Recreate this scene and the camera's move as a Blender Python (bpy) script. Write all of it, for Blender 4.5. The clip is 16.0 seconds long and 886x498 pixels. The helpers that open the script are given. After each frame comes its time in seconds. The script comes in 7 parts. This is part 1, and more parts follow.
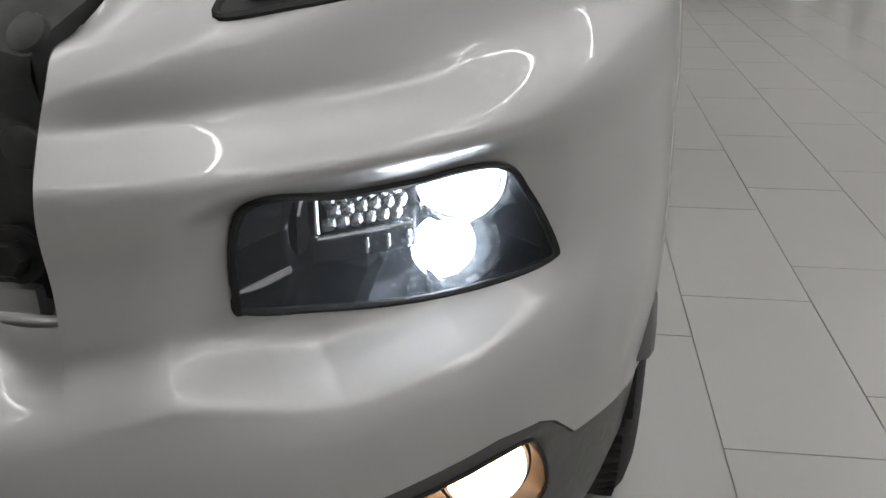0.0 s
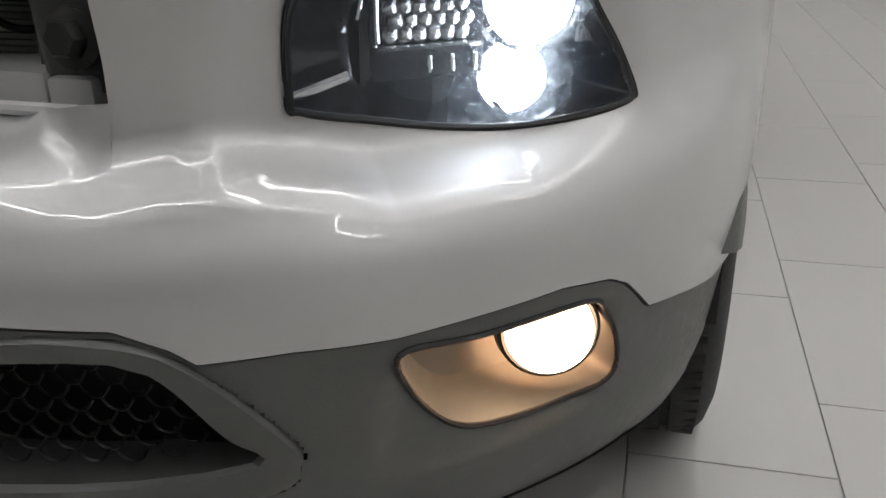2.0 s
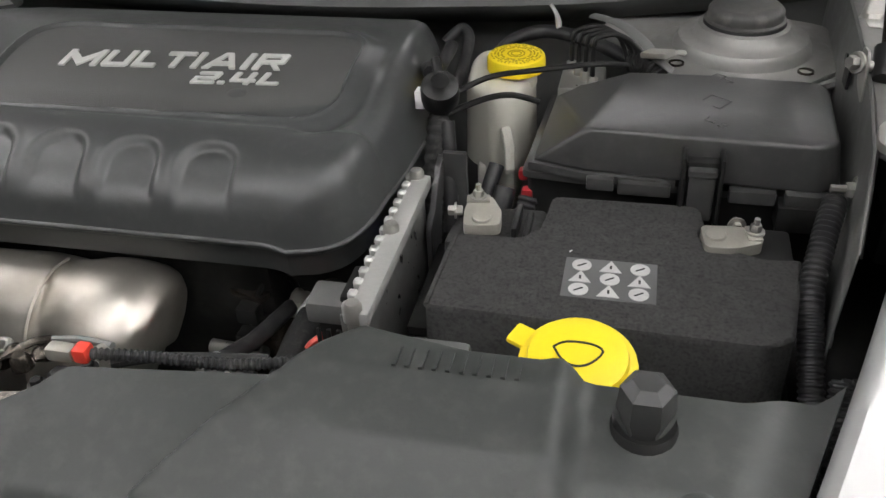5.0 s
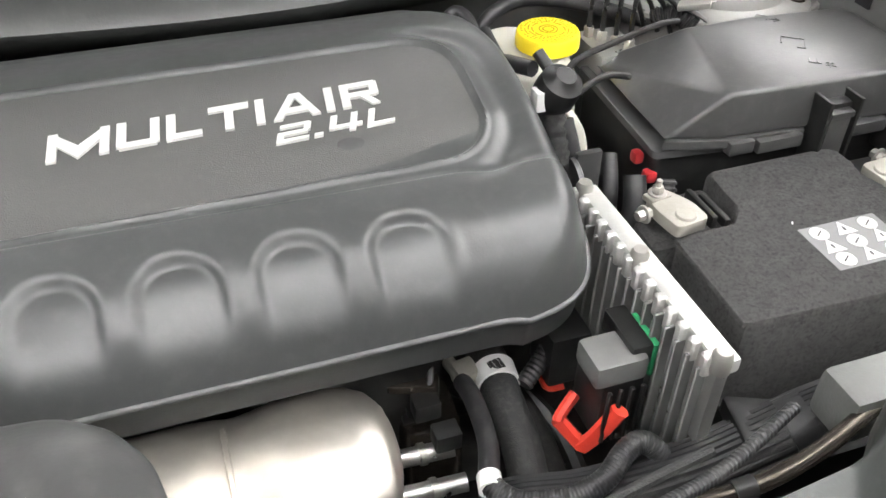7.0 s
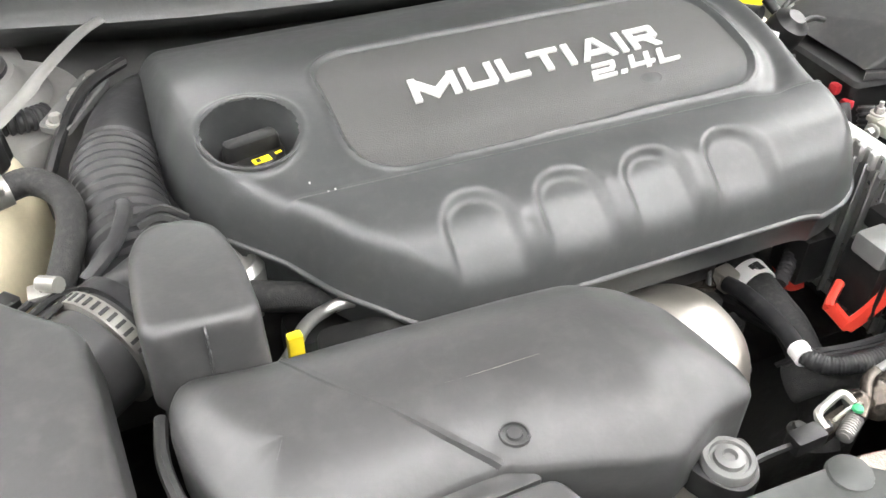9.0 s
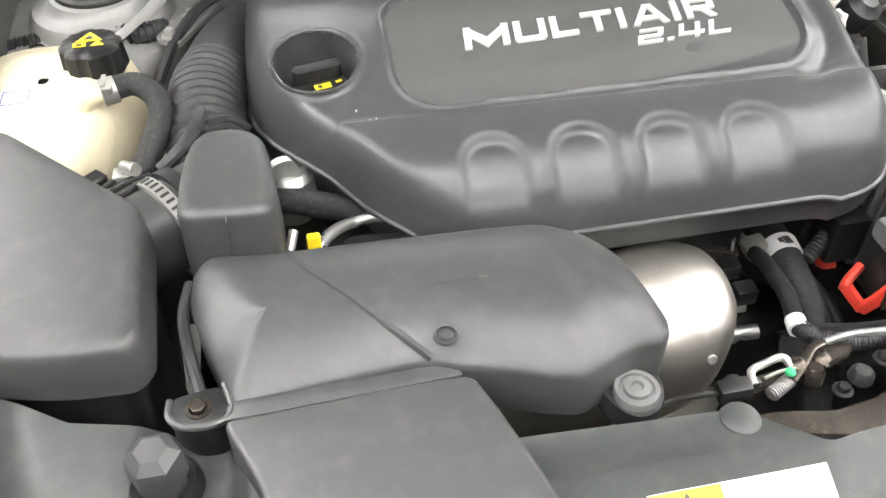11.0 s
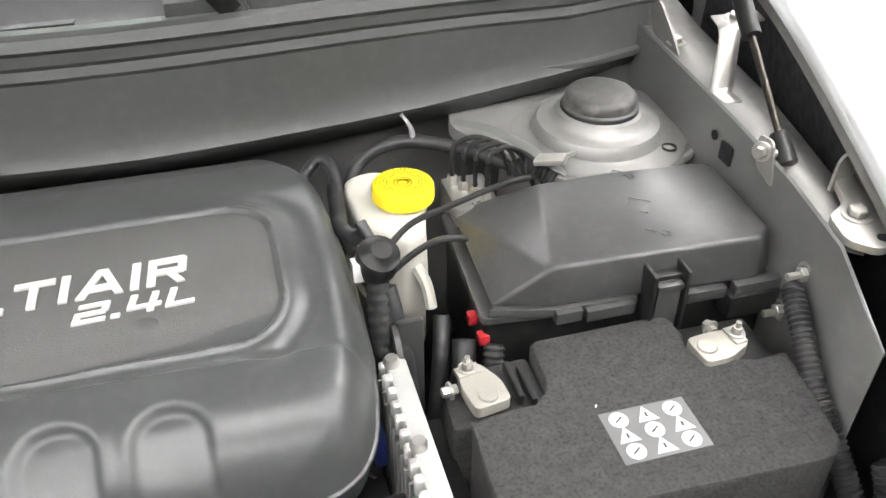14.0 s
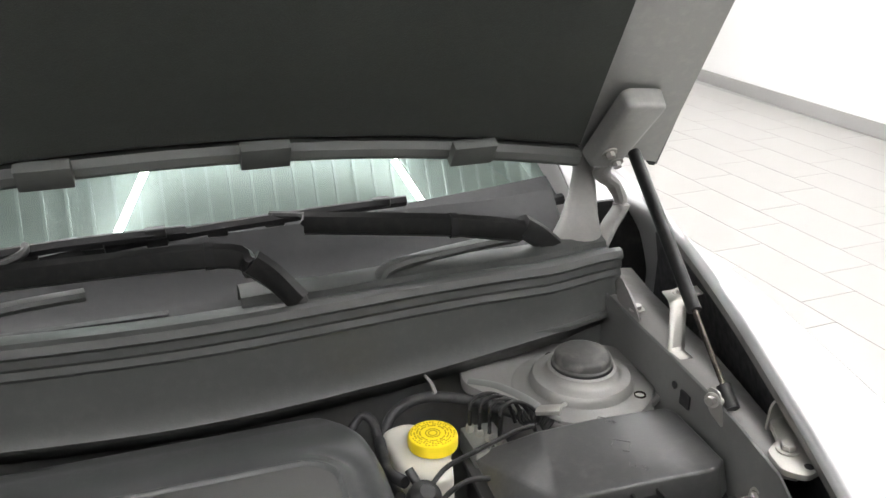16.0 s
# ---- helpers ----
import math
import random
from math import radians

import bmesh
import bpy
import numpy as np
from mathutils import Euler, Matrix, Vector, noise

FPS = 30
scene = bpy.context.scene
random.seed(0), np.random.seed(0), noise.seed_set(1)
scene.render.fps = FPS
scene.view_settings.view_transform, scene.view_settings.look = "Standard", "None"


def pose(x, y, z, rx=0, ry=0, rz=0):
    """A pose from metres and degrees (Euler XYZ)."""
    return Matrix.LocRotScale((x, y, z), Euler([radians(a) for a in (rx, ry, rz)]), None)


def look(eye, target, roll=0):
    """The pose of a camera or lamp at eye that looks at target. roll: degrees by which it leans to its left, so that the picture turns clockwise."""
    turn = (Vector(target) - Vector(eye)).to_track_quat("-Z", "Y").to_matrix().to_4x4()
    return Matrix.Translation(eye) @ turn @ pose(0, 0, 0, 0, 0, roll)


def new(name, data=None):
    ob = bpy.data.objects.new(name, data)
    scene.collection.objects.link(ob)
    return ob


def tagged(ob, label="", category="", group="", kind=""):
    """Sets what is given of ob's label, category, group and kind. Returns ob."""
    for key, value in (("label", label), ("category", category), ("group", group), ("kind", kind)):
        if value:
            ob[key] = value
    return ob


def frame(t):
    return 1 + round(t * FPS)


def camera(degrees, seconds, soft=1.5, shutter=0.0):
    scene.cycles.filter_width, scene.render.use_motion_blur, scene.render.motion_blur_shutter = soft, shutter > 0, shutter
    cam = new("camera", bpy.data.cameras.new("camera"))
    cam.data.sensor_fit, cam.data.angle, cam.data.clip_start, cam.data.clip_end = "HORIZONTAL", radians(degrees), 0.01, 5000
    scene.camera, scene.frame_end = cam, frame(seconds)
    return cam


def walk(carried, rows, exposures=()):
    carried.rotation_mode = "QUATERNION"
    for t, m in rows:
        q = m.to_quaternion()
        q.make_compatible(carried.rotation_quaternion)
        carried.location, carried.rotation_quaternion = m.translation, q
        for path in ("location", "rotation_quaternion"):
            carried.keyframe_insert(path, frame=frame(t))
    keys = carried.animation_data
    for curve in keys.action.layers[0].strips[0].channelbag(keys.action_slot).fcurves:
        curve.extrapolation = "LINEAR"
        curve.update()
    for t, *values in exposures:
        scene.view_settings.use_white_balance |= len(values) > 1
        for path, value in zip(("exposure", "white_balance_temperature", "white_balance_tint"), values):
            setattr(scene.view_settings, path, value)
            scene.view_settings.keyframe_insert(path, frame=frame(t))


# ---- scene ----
from mathutils.bvhtree import BVHTree

cam = camera(54.5, 16.0)
PATH = [
    (0, (0.795, 0.0094, 0.9354), (0.5068, 1.7088, 0.1752), -0.4),
    (0.5, (0.8224, 0.0141, 1.0004), (0.4456, 1.6975, 0.243), -0.9),
    (1, (0.829, -0.0179, 0.8808), (0.3966, 1.6523, 0.1253), -0.8),
    (1.5, (0.8261, -0.0132, 0.7922), (0.3589, 1.6513, 0.0443), -1.1),
    (2, (0.8205, -0.0066, 0.7988), (0.3316, 1.657, 0.0603), -1.0),
    (2.5, (0.8186, -0.0528, 0.9326), (0.3231, 1.6099, 0.1988), -0.8),
    (3, (0.795, -0.0801, 1.1342), (0.3137, 1.5176, 0.2609), -0.7),
    (3.5, (0.747, -0.0386, 1.3056), (0.2883, 1.5119, 0.3401), -0.5),
    (4, (0.6716, 0.1149, 1.3226), (0.2006, 1.6494, 0.3354), -2.1),
    (4.5, (0.5831, 0.2327, 1.3301), (0.1168, 1.7568, 0.325), -2.2),
    (4.7, (0.5313, 0.2628, 1.3395), (0.0801, 1.7681, 0.2996), -2.8),
    (6.8, (-0.017, 0.4993, 1.3235), (0.4296, 1.8944, 0.1385), 1.6),
    (7, (-0.0951, 0.4955, 1.3329), (0.4013, 1.867, 0.1394), 1.1),
    (7.5, (-0.2628, 0.503, 1.3461), (0.26, 1.8416, 0.1281), -0.1),
    (8, (-0.3796, 0.5294, 1.3518), (0.1978, 1.8322, 0.1196), 1.1),
    (8.5, (-0.4258, 0.5275, 1.3678), (0.1658, 1.8143, 0.1253), 1.2),
    (8.7, (-0.4503, 0.5162, 1.3452), (0.1705, 1.836, 0.1526), 0.8),
    (10.8, (-0.3956, 0.3853, 1.3989), (-0.1375, 1.7276, 0.1027), -1.0),
    (11, (-0.3598, 0.3806, 1.4055), (-0.1064, 1.721, 0.1064), -0.8),
    (11.5, (-0.211, 0.3947, 1.4111), (0.033, 1.7257, 0.0999), -1.2),
    (12, (-0.0593, 0.4418, 1.4102), (0.2101, 1.7719, 0.1036), -0.9),
    (12.5, (0.0349, 0.4757, 1.4205), (0.3203, 1.7973, 0.1083), -0.8),
    (13, (0.1112, 0.4983, 1.4281), (0.4361, 1.8699, 0.178), -0.4),
    (13.5, (0.1328, 0.5002, 1.4356), (0.4917, 1.9207, 0.2506), -0.3),
    (14, (0.1309, 0.4936, 1.4431), (0.5407, 1.9415, 0.3099), 0.2),
    (14.5, (0.1215, 0.4757, 1.4601), (0.5727, 1.9528, 0.3815), -0.2),
    (15, (0.1121, 0.4409, 1.478), (0.5982, 1.9537, 0.4653), -0.2),
    (15.5, (0.0735, 0.3749, 1.5355), (0.5935, 1.9339, 0.6132), -0.1),
    (16, (0.0, 0.3231, 1.6193), (0.5567, 1.9735, 0.9015), -0.3),
]
walk(cam, [(t, look(eye, target, roll)) for t, eye, target, roll in PATH],
     [(0, -1.5), (0.5, -1.5), (1.3, -1.2), (2, -1.15), (3.0, -1.25), (3.5, -1.2), (4.7, -0.7), (6.8, 0.75), (7.5, 0.95), (8.0, 1.15), (8.7, 1.15), (10.8, 0.95), (12.0, 1.1), (12.5, 1.15), (13.5, 1.1), (14.5, 0.75), (15.2, 0.4), (16, 0.05)])

# ---- world and light ----
world = bpy.data.worlds.new("world")
scene.world = world
world.use_nodes = True
world.node_tree.nodes["Background"].inputs[0].default_value = (.9, .95, 1, 1)
world.node_tree.nodes["Background"].inputs[1].default_value = 0.05
LED = 50.0          # ceiling tubes
BEAM = 50.0         # projector lamp
FOGLIGHT = 60.0


# ---- materials ----
def mat(name, base, rough=.5, metal=0.0, coat=0.0, var=.12, scale=6.0, fine=160.0, bump=.05, rvar=.1, spots=0.0, dust=0.0, tint=(.55, .53, .48), pieces=0.0, trans=0.0):
    """A surface with variation at two scales: broad tone, fine grain and relief, and dust that lies in specks."""
    m = bpy.data.materials.new(name)
    m.use_nodes = True
    nt = m.node_tree
    N, L = nt.nodes, nt.links
    b = N["Principled BSDF"]
    co = N.new("ShaderNodeTexCoord")
    n1, n2, n3 = (N.new("ShaderNodeTexNoise") for _ in range(3))
    for n, sc, det in ((n1, scale, 3), (n2, fine, 2), (n3, fine * .22, 5)):
        n.inputs["Scale"].default_value, n.inputs["Detail"].default_value = sc, det
        L.new(co.outputs["Object"], n.inputs["Vector"])
    mix = N.new("ShaderNodeMix")
    mix.data_type = "RGBA"
    lo = [max(0, c * (1 - var)) for c in base]
    hi = [min(1, c * (1 + var)) for c in base]
    mix.inputs[6].default_value, mix.inputs[7].default_value = (*lo, 1), (*hi, 1)
    add = N.new("ShaderNodeMath")
    add.operation = "MULTIPLY_ADD"
    add.inputs[1].default_value = .5
    half = N.new("ShaderNodeMath")
    half.operation = "MULTIPLY"
    half.inputs[1].default_value = .5
    L.new(n2.outputs["Fac"], half.inputs[0])
    L.new(n1.outputs["Fac"], add.inputs[0])
    L.new(half.outputs[0], add.inputs[2])
    fac = add.outputs[0]
    if pieces:
        oi = N.new("ShaderNodeObjectInfo")
        ma = N.new("ShaderNodeMath")
        ma.operation = "MULTIPLY_ADD"
        ma.inputs[1].default_value = pieces
        L.new(oi.outputs["Random"], ma.inputs[0])
        L.new(fac, ma.inputs[2])
        fac = ma.outputs[0]
    L.new(fac, mix.inputs[0])
    out = mix.outputs[2]
    if dust:
        ramp = N.new("ShaderNodeMapRange")
        ramp.inputs[1].default_value, ramp.inputs[2].default_value, ramp.inputs[4].default_value = .48, .75, dust
        L.new(n3.outputs["Fac"], ramp.inputs[0])
        d = N.new("ShaderNodeMix")
        d.data_type = "RGBA"
        d.inputs[7].default_value = (*tint, 1)
        L.new(ramp.outputs[0], d.inputs[0])
        L.new(out, d.inputs[6])
        out = d.outputs[2]
    L.new(out, b.inputs["Base Color"])
    r = N.new("ShaderNodeMapRange")
    r.inputs[1].default_value, r.inputs[2].default_value = .3, .7
    r.inputs[3].default_value, r.inputs[4].default_value = max(.02, rough - rvar), min(1, rough + rvar)
    b.inputs["Roughness"].default_value = rough
    if rvar:
        L.new(n3.outputs["Fac"], r.inputs[0])
        L.new(r.outputs[0], b.inputs["Roughness"])
    b.inputs["Metallic"].default_value, b.inputs["Coat Weight"].default_value = metal, coat
    b.inputs["Coat Roughness"].default_value = .02
    b.inputs["Specular IOR Level"].default_value = .5 if max(base) > .04 else .36
    b.inputs["Transmission Weight"].default_value = trans
    if bump:
        bp = N.new("ShaderNodeBump")
        bp.inputs["Strength"].default_value, bp.inputs["Distance"].default_value = bump, .002
        L.new(n2.outputs["Fac"], bp.inputs["Height"])
        L.new(bp.outputs[0], b.inputs["Normal"])
    return m


def glow(name, colour, strength):
    m = bpy.data.materials.new(name)
    m.use_nodes = True
    b = m.node_tree.nodes["Principled BSDF"]
    b.inputs["Base Color"].default_value = (*colour, 1)
    b.inputs["Emission Color"].default_value = (*colour, 1)
    b.inputs["Emission Strength"].default_value = strength
    return m


def glass(name, tint=(1, 1, 1), ior=1.5, rough=.01, sheen=(1, 1, 1), haze=0.0):
    """Clear pane: lets light through, with the gloss of its surface; haze imitates a lamp's bloom."""
    m = bpy.data.materials.new(name)
    m.use_nodes = True
    N, L = m.node_tree.nodes, m.node_tree.links
    N.remove(N["Principled BSDF"])
    tr, gl, fr, mx = (N.new("ShaderNode" + k) for k in ("BsdfTransparent", "BsdfGlossy", "Fresnel", "MixShader"))
    tr.inputs[0].default_value = (*tint, 1)
    gl.inputs["Color"].default_value = (*sheen, 1)
    gl.inputs["Roughness"].default_value = rough
    fr.inputs[0].default_value = ior
    L.new(fr.outputs[0], mx.inputs[0])
    L.new(tr.outputs[0], mx.inputs[1])
    L.new(gl.outputs[0], mx.inputs[2])
    out = mx.outputs[0]
    # speckled bluish scatter in the pane, in place of bloom round the bulbs
    if haze:
        no, co, rg, tl, m2 = (N.new("ShaderNode" + k) for k in ("TexNoise", "TexCoord", "MapRange", "BsdfTranslucent", "MixShader"))
        no.inputs["Scale"].default_value, no.inputs["Detail"].default_value = 260, 4
        rg.inputs[1].default_value, rg.inputs[2].default_value = .45, .8
        rg.inputs[3].default_value, rg.inputs[4].default_value = haze * .35, haze * 2.2
        tl.inputs[0].default_value = (.80, .89, 1, 1)
        L.new(co.outputs["Object"], no.inputs["Vector"])
        L.new(no.outputs["Fac"], rg.inputs[0])
        L.new(rg.outputs[0], m2.inputs[0])
        L.new(out, m2.inputs[1])
        L.new(tl.outputs[0], m2.inputs[2])
        out = m2.outputs[0]
    L.new(out, N["Material Output"].inputs[0])
    return m


PAINT = mat("silver_paint", (.52, .52, .52), .44, .55, 1.0, .03, 2.0, 300, 0, .0)
PAINT_IN = mat("inner_body_paint", (.30, .30, .29), .42, .4, .3, .08, 5, 300, .04, .08, dust=.18)
CLAD = mat("grained_grey_plastic", (.078, .080, .076), .46, 0, 0, .10, 8, 420, .12, .06, dust=.02)
BLACK = mat("black_plastic", (.010, .010, .010), .38, 0, 0, .2, 8, 300, .04, .03, dust=.02)
LIDBLACK = mat("worn_black_plastic", (.044, .044, .044), .31, 0, 0, .15, 5, 350, .05, .02, dust=.03)
STICKER = mat("dark_foil_sticker", (.12, .12, .12), .38, .3, 0, .1, 20, 300, .02, .05)
# black rubber, and the flat black of shaded hollows
GASKET_SHADE = mat("black_rubber_and_shade", (.012, .012, .013), .5, 0, 0, .2, 10, 300, .05, .1)
SHROUD = mat("dusty_grey_plastic", (.036, .039, .037), .42, 0, 0, .12, 3, 330, .06, .06, dust=.03)
COVER = mat("satin_cover_plastic", (.046, .048, .048), .34, 0, 0, .10, 4, 420, .04, .03, dust=.02)
PLATE = mat("rough_cover_plastic", (.058, .058, .056), .55, 0, 0, .10, 9, 800, .22, .05, dust=.02)
DARK = mat("deep_dark_plastic", (.044, .044, .044), .38, 0, 0, .12, 4, 300, .05, .03, dust=.03)
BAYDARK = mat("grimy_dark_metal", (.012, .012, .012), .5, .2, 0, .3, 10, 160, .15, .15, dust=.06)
HOSE = mat("rubber_hose", (.018, .018, .019), .45, 0, 0, .2, 10, 250, .08, .1, dust=.05)
CLOTH = mat("braided_sleeve", (.016, .016, .016), .7, 0, 0, .4, 14, 900, .5, .1, dust=.06)
FELT = mat("charcoal_felt", (.042, .041, .040), .95, 0, 0, .95, 75, 1300, 1.0, .03, dust=.9, tint=(.010, .010, .010))
FIN = mat("condenser_aluminium", (.56, .58, .52), .5, .3, 0, .15, 6, 200, .05, .05, dust=.2)
BRIGHTALU = mat("bright_cast_aluminium", (.55, .55, .53), .42, .6, 0, .1, 12, 260, .15, .1)
ALU = mat("cast_aluminium", (.50, .50, .48), .36, .9, 0, .12, 12, 260, .15, .12)
SHIELD = mat("heat_shield_metal", (.54, .51, .46), .40, .95, 0, .25, 9, 60, .22, .08, dust=.3, tint=(.35, .28, .2))
ZINC = mat("zinc_plated_steel", (.44, .43, .40), .38, .8, 0, .12, 20, 300, .08, .1)
LEAD = mat("terminal_metal", (.40, .385, .34), .42, .6, 0, .15, 30, 300, .1, .1)
GREYMET = mat("grey_painted_steel", (.145, .146, .142), .40, .3, .2, .08, 6, 260, .03, .06, dust=.06)
TOWER = mat("dusty_silver_steel", (.23, .225, .218), .48, .35, .1, .12, 7, 240, .08, .12, dust=.25, tint=(.36, .34, .31))
OILY = mat("oily_dark_steel", (.07, .06, .05), .22, .7, 0, .4, 14, 160, .15, .03, dust=.1, tint=(.2, .15, .1))
WHITEPL = mat("milky_plastic", (.74, .72, .64), .42, 0, 0, .06, 7, 200, .05, .08, trans=.15)
AGED = mat("yellowed_milky_plastic", (.74, .66, .46), .42, 0, 0, .16, 7, 180, .05, .1, trans=.12)
YELLOW = mat("yellow_plastic", (.86, .66, .02), .40, 0, 0, .06, 20, 300, .05, .08)
YELLOWD = mat("yellow_print", (.42, .30, .01), .5, 0, 0, .06, 20, 300, .03, .05)
DEEPRED = mat("deep_red_plastic", (.36, .022, .028), .42, 0, 0, .1, 20, 300, .05, .08)
PALE = mat("worn_pale_print", (.46, .46, .45), .5, 0, 0, .25, 60, 300, .03, .08)
RED = mat("red_plastic", (.62, .05, .03), .42, 0, 0, .1, 20, 300, .05, .08)
GREEN = mat("green_plastic", (.03, .30, .12), .45, 0, 0, .1, 20, 300, .05, .08)
BLUE = mat("blue_plastic", (.03, .05, .22), .45, 0, 0, .1, 20, 300, .05, .08)
AMBER = mat("amber_reflector", (.85, .27, .02), .22, 0, .8, .15, 30, 500, .25, .06)
CHROME = mat("chrome", (.82, .82, .82), .1, 1, 0, .03, 20, 300, .01, .04)
FACET = mat("faceted_reflector", (.78, .79, .80), .16, .9, 0, .12, 60, 340, .5, .08)
SMOKE = mat("smoked_lamp_housing", (.018, .021, .028), .2, .4, .6, .2, 10, 300, 0, .03)
RIBBED = mat("clear_ribbed_reflector", (.50, .48, .45), .2, .85, .6, .15, 40, 400, .1, .05)
LETTER = mat("silver_lettering", (.68, .68, .66), .38, .35, 0, .05, 30, 300, .03, .08)
PRINT = mat("white_print", (.78, .78, .77), .5, 0, 0, .05, 30, 300, .03, .08)
GREYPRINT = mat("grey_print", (.33, .33, .32), .5, 0, 0, .1, 30, 300, .03, .08)
INK = mat("black_print", (.03, .03, .03), .5, 0, 0, .1, 30, 300, .03, .08)
TYRE = mat("tyre_rubber", (.018, .018, .018), .7, 0, 0, .25, 12, 260, .2, .1, dust=.05)
TILE = mat("porcelain_tile", (.36, .353, .338), .32, 0, 0, .03, .8, 9, .0, .0, pieces=.5)
GROUT = mat("dark_grout", (.38, .38, .37), .8, 0, 0, .2, 20, 200, .2, .1)
WALL = mat("white_wall_paint", (.80, .80, .79), .7, 0, 0, .03, 1.5, 120, .08, .05)
SKIRT = mat("grey_skirting", (.34, .335, .325), .45, 0, 0, .06, 3, 160, .04, .08)
DARKWALL = mat("darkened_wall_paint", (.16, .16, .158), .7, 0, 0, .05, 1.5, 120, .08, .05)
CEIL = mat("pale_ceiling_paint", (.62, .62, .615), .8, 0, 0, .03, 1.5, 120, .05, .05)
COWLING = mat("dusty_scuttle_plastic", (.054, .056, .054), .42, 0, 0, .10, 3, 330, .06, .05, dust=.02)
DUSTCAP = mat("dusty_black_cap", (.05, .049, .047), .45, 0, 0, .3, 14, 200, .05, .15, dust=.55, tint=(.20, .19, .175))
GREYSEAL = mat("grey_rubber_seal", (.11, .115, .108), .55, 0, 0, .1, 8, 300, .05, .08)
LINER = mat("hood_liner_felt", (.042, .046, .040), .92, 0, 0, .25, 9, 420, .6, .03)
CLEAR = glass("clear_lens", (.96, .97, .98), 1.45)
# lens with haze that stands in for the headlamp's glare
HAZY = glass("bloom_lamp_lens", (.97, .98, 1), 1.45, .01, (1, 1, 1), .11)
SCREEN = glass("green_tinted_windscreen", (.42, .50, .46), 2.8, .004, (.80, 1.0, .93))
DASH = mat("dashboard_plastic", (.05, .055, .052), .6, 0, 0, .15, 5, 300, .1, .1)
TUBE = glow("led_tube", (1.0, .985, .985), LED)
WHITE_ON = glow("projector_light", (.86, .93, 1.0), BEAM)
DRL_ON = glow("daytime_light", (.95, .97, 1.0), 2.2)
FOG_ON = glow("warm_fog_light", (1.0, .64, .38), FOGLIGHT)
SIGNAL_ON = glow("signal_bulb", (1.0, .62, .08), 2.0)


# ---- mesh helpers ----
def thing(name, label, category, group="", kind=""):
    return tagged(new(name), label, category, group, kind)


def part(name, bm, material, parent=None, label="", sharp=38, kind=""):
    """Links a bmesh as one mesh object under a thing or a part."""
    me = bpy.data.meshes.new(name)
    bm.to_mesh(me)
    bm.free()
    me.materials.append(material)
    me.polygons.foreach_set("use_smooth", [True] * len(me.polygons))
    me.set_sharp_from_angle(angle=radians(sharp))
    ob = new(name, me)
    ob.parent = parent
    return tagged(ob, label, kind=kind)


def solo(name, bm, material, label, category, group="", kind="", sharp=38):
    """A thing that is one mesh."""
    return tagged(part(name, bm, material, None, sharp=sharp), label, category, group, kind)


def merge(a, *others):
    for b in others:
        me = bpy.data.meshes.new("tmp")
        b.to_mesh(me)
        b.free()
        a.from_mesh(me)
        bpy.data.meshes.remove(me)
    return a


def at(bm, m):
    bmesh.ops.transform(bm, matrix=m, verts=bm.verts)
    return bm


def box(x0, x1, y0, y1, z0, z1, bev=.003, seg=2, m=None):
    bm = bmesh.new()
    bmesh.ops.create_cube(bm, size=1, matrix=Matrix.Translation(((x0 + x1) / 2, (y0 + y1) / 2, (z0 + z1) / 2)) @ Matrix.Diagonal((x1 - x0, y1 - y0, z1 - z0, 1)))
    if bev:
        bmesh.ops.bevel(bm, geom=bm.edges[:], offset=bev, segments=seg, affect="EDGES", profile=.6)
    return at(bm, m) if m else bm


def rounded(pts, r, n=4):
    """The closed outline pts with its corners rounded by r."""
    out = []
    pts = [Vector(p) for p in pts]
    for i, p in enumerate(pts):
        a, b = pts[i - 1], pts[(i + 1) % len(pts)]
        da, db = (a - p), (b - p)
        k = min(r, da.length * .45, db.length * .45)
        q, s = p + da.normalized() * k, p + db.normalized() * k
        for j in range(n + 1):
            t = j / n
            out.append((q * (1 - t) ** 2 + p * 2 * t * (1 - t) + s * t * t)[:])
    return out


def prism(pts, z0, z1, bev=.004, seg=2, top=1.0, r=0.0, slope=(0, 0), m=None):
    """A prism on the outline pts, its top face scaled by top and raised by slope per metre of x and y."""
    if r:
        pts = [p[:2] for p in rounded([(x, y, 0) for x, y in pts], r)]
    cx, cy = sum(p[0] for p in pts) / len(pts), sum(p[1] for p in pts) / len(pts)
    bm = bmesh.new()
    lo = [bm.verts.new((x, y, z0)) for x, y in pts]
    hi = [bm.verts.new((cx + (x - cx) * top, cy + (y - cy) * top, z1 + slope[0] * (x - cx) + slope[1] * (y - cy))) for x, y in pts]
    n = len(pts)
    bm.faces.new(lo[::-1])
    f = bm.faces.new(hi)
    for i in range(n):
        bm.faces.new((lo[i], lo[(i + 1) % n], hi[(i + 1) % n], hi[i]))
    bmesh.ops.recalc_face_normals(bm, faces=bm.faces)
    if bev:
        bmesh.ops.bevel(bm, geom=list(f.edges), offset=bev, segments=seg, affect="EDGES", profile=.6, clamp_overlap=True)
    return at(bm, m) if m else bm


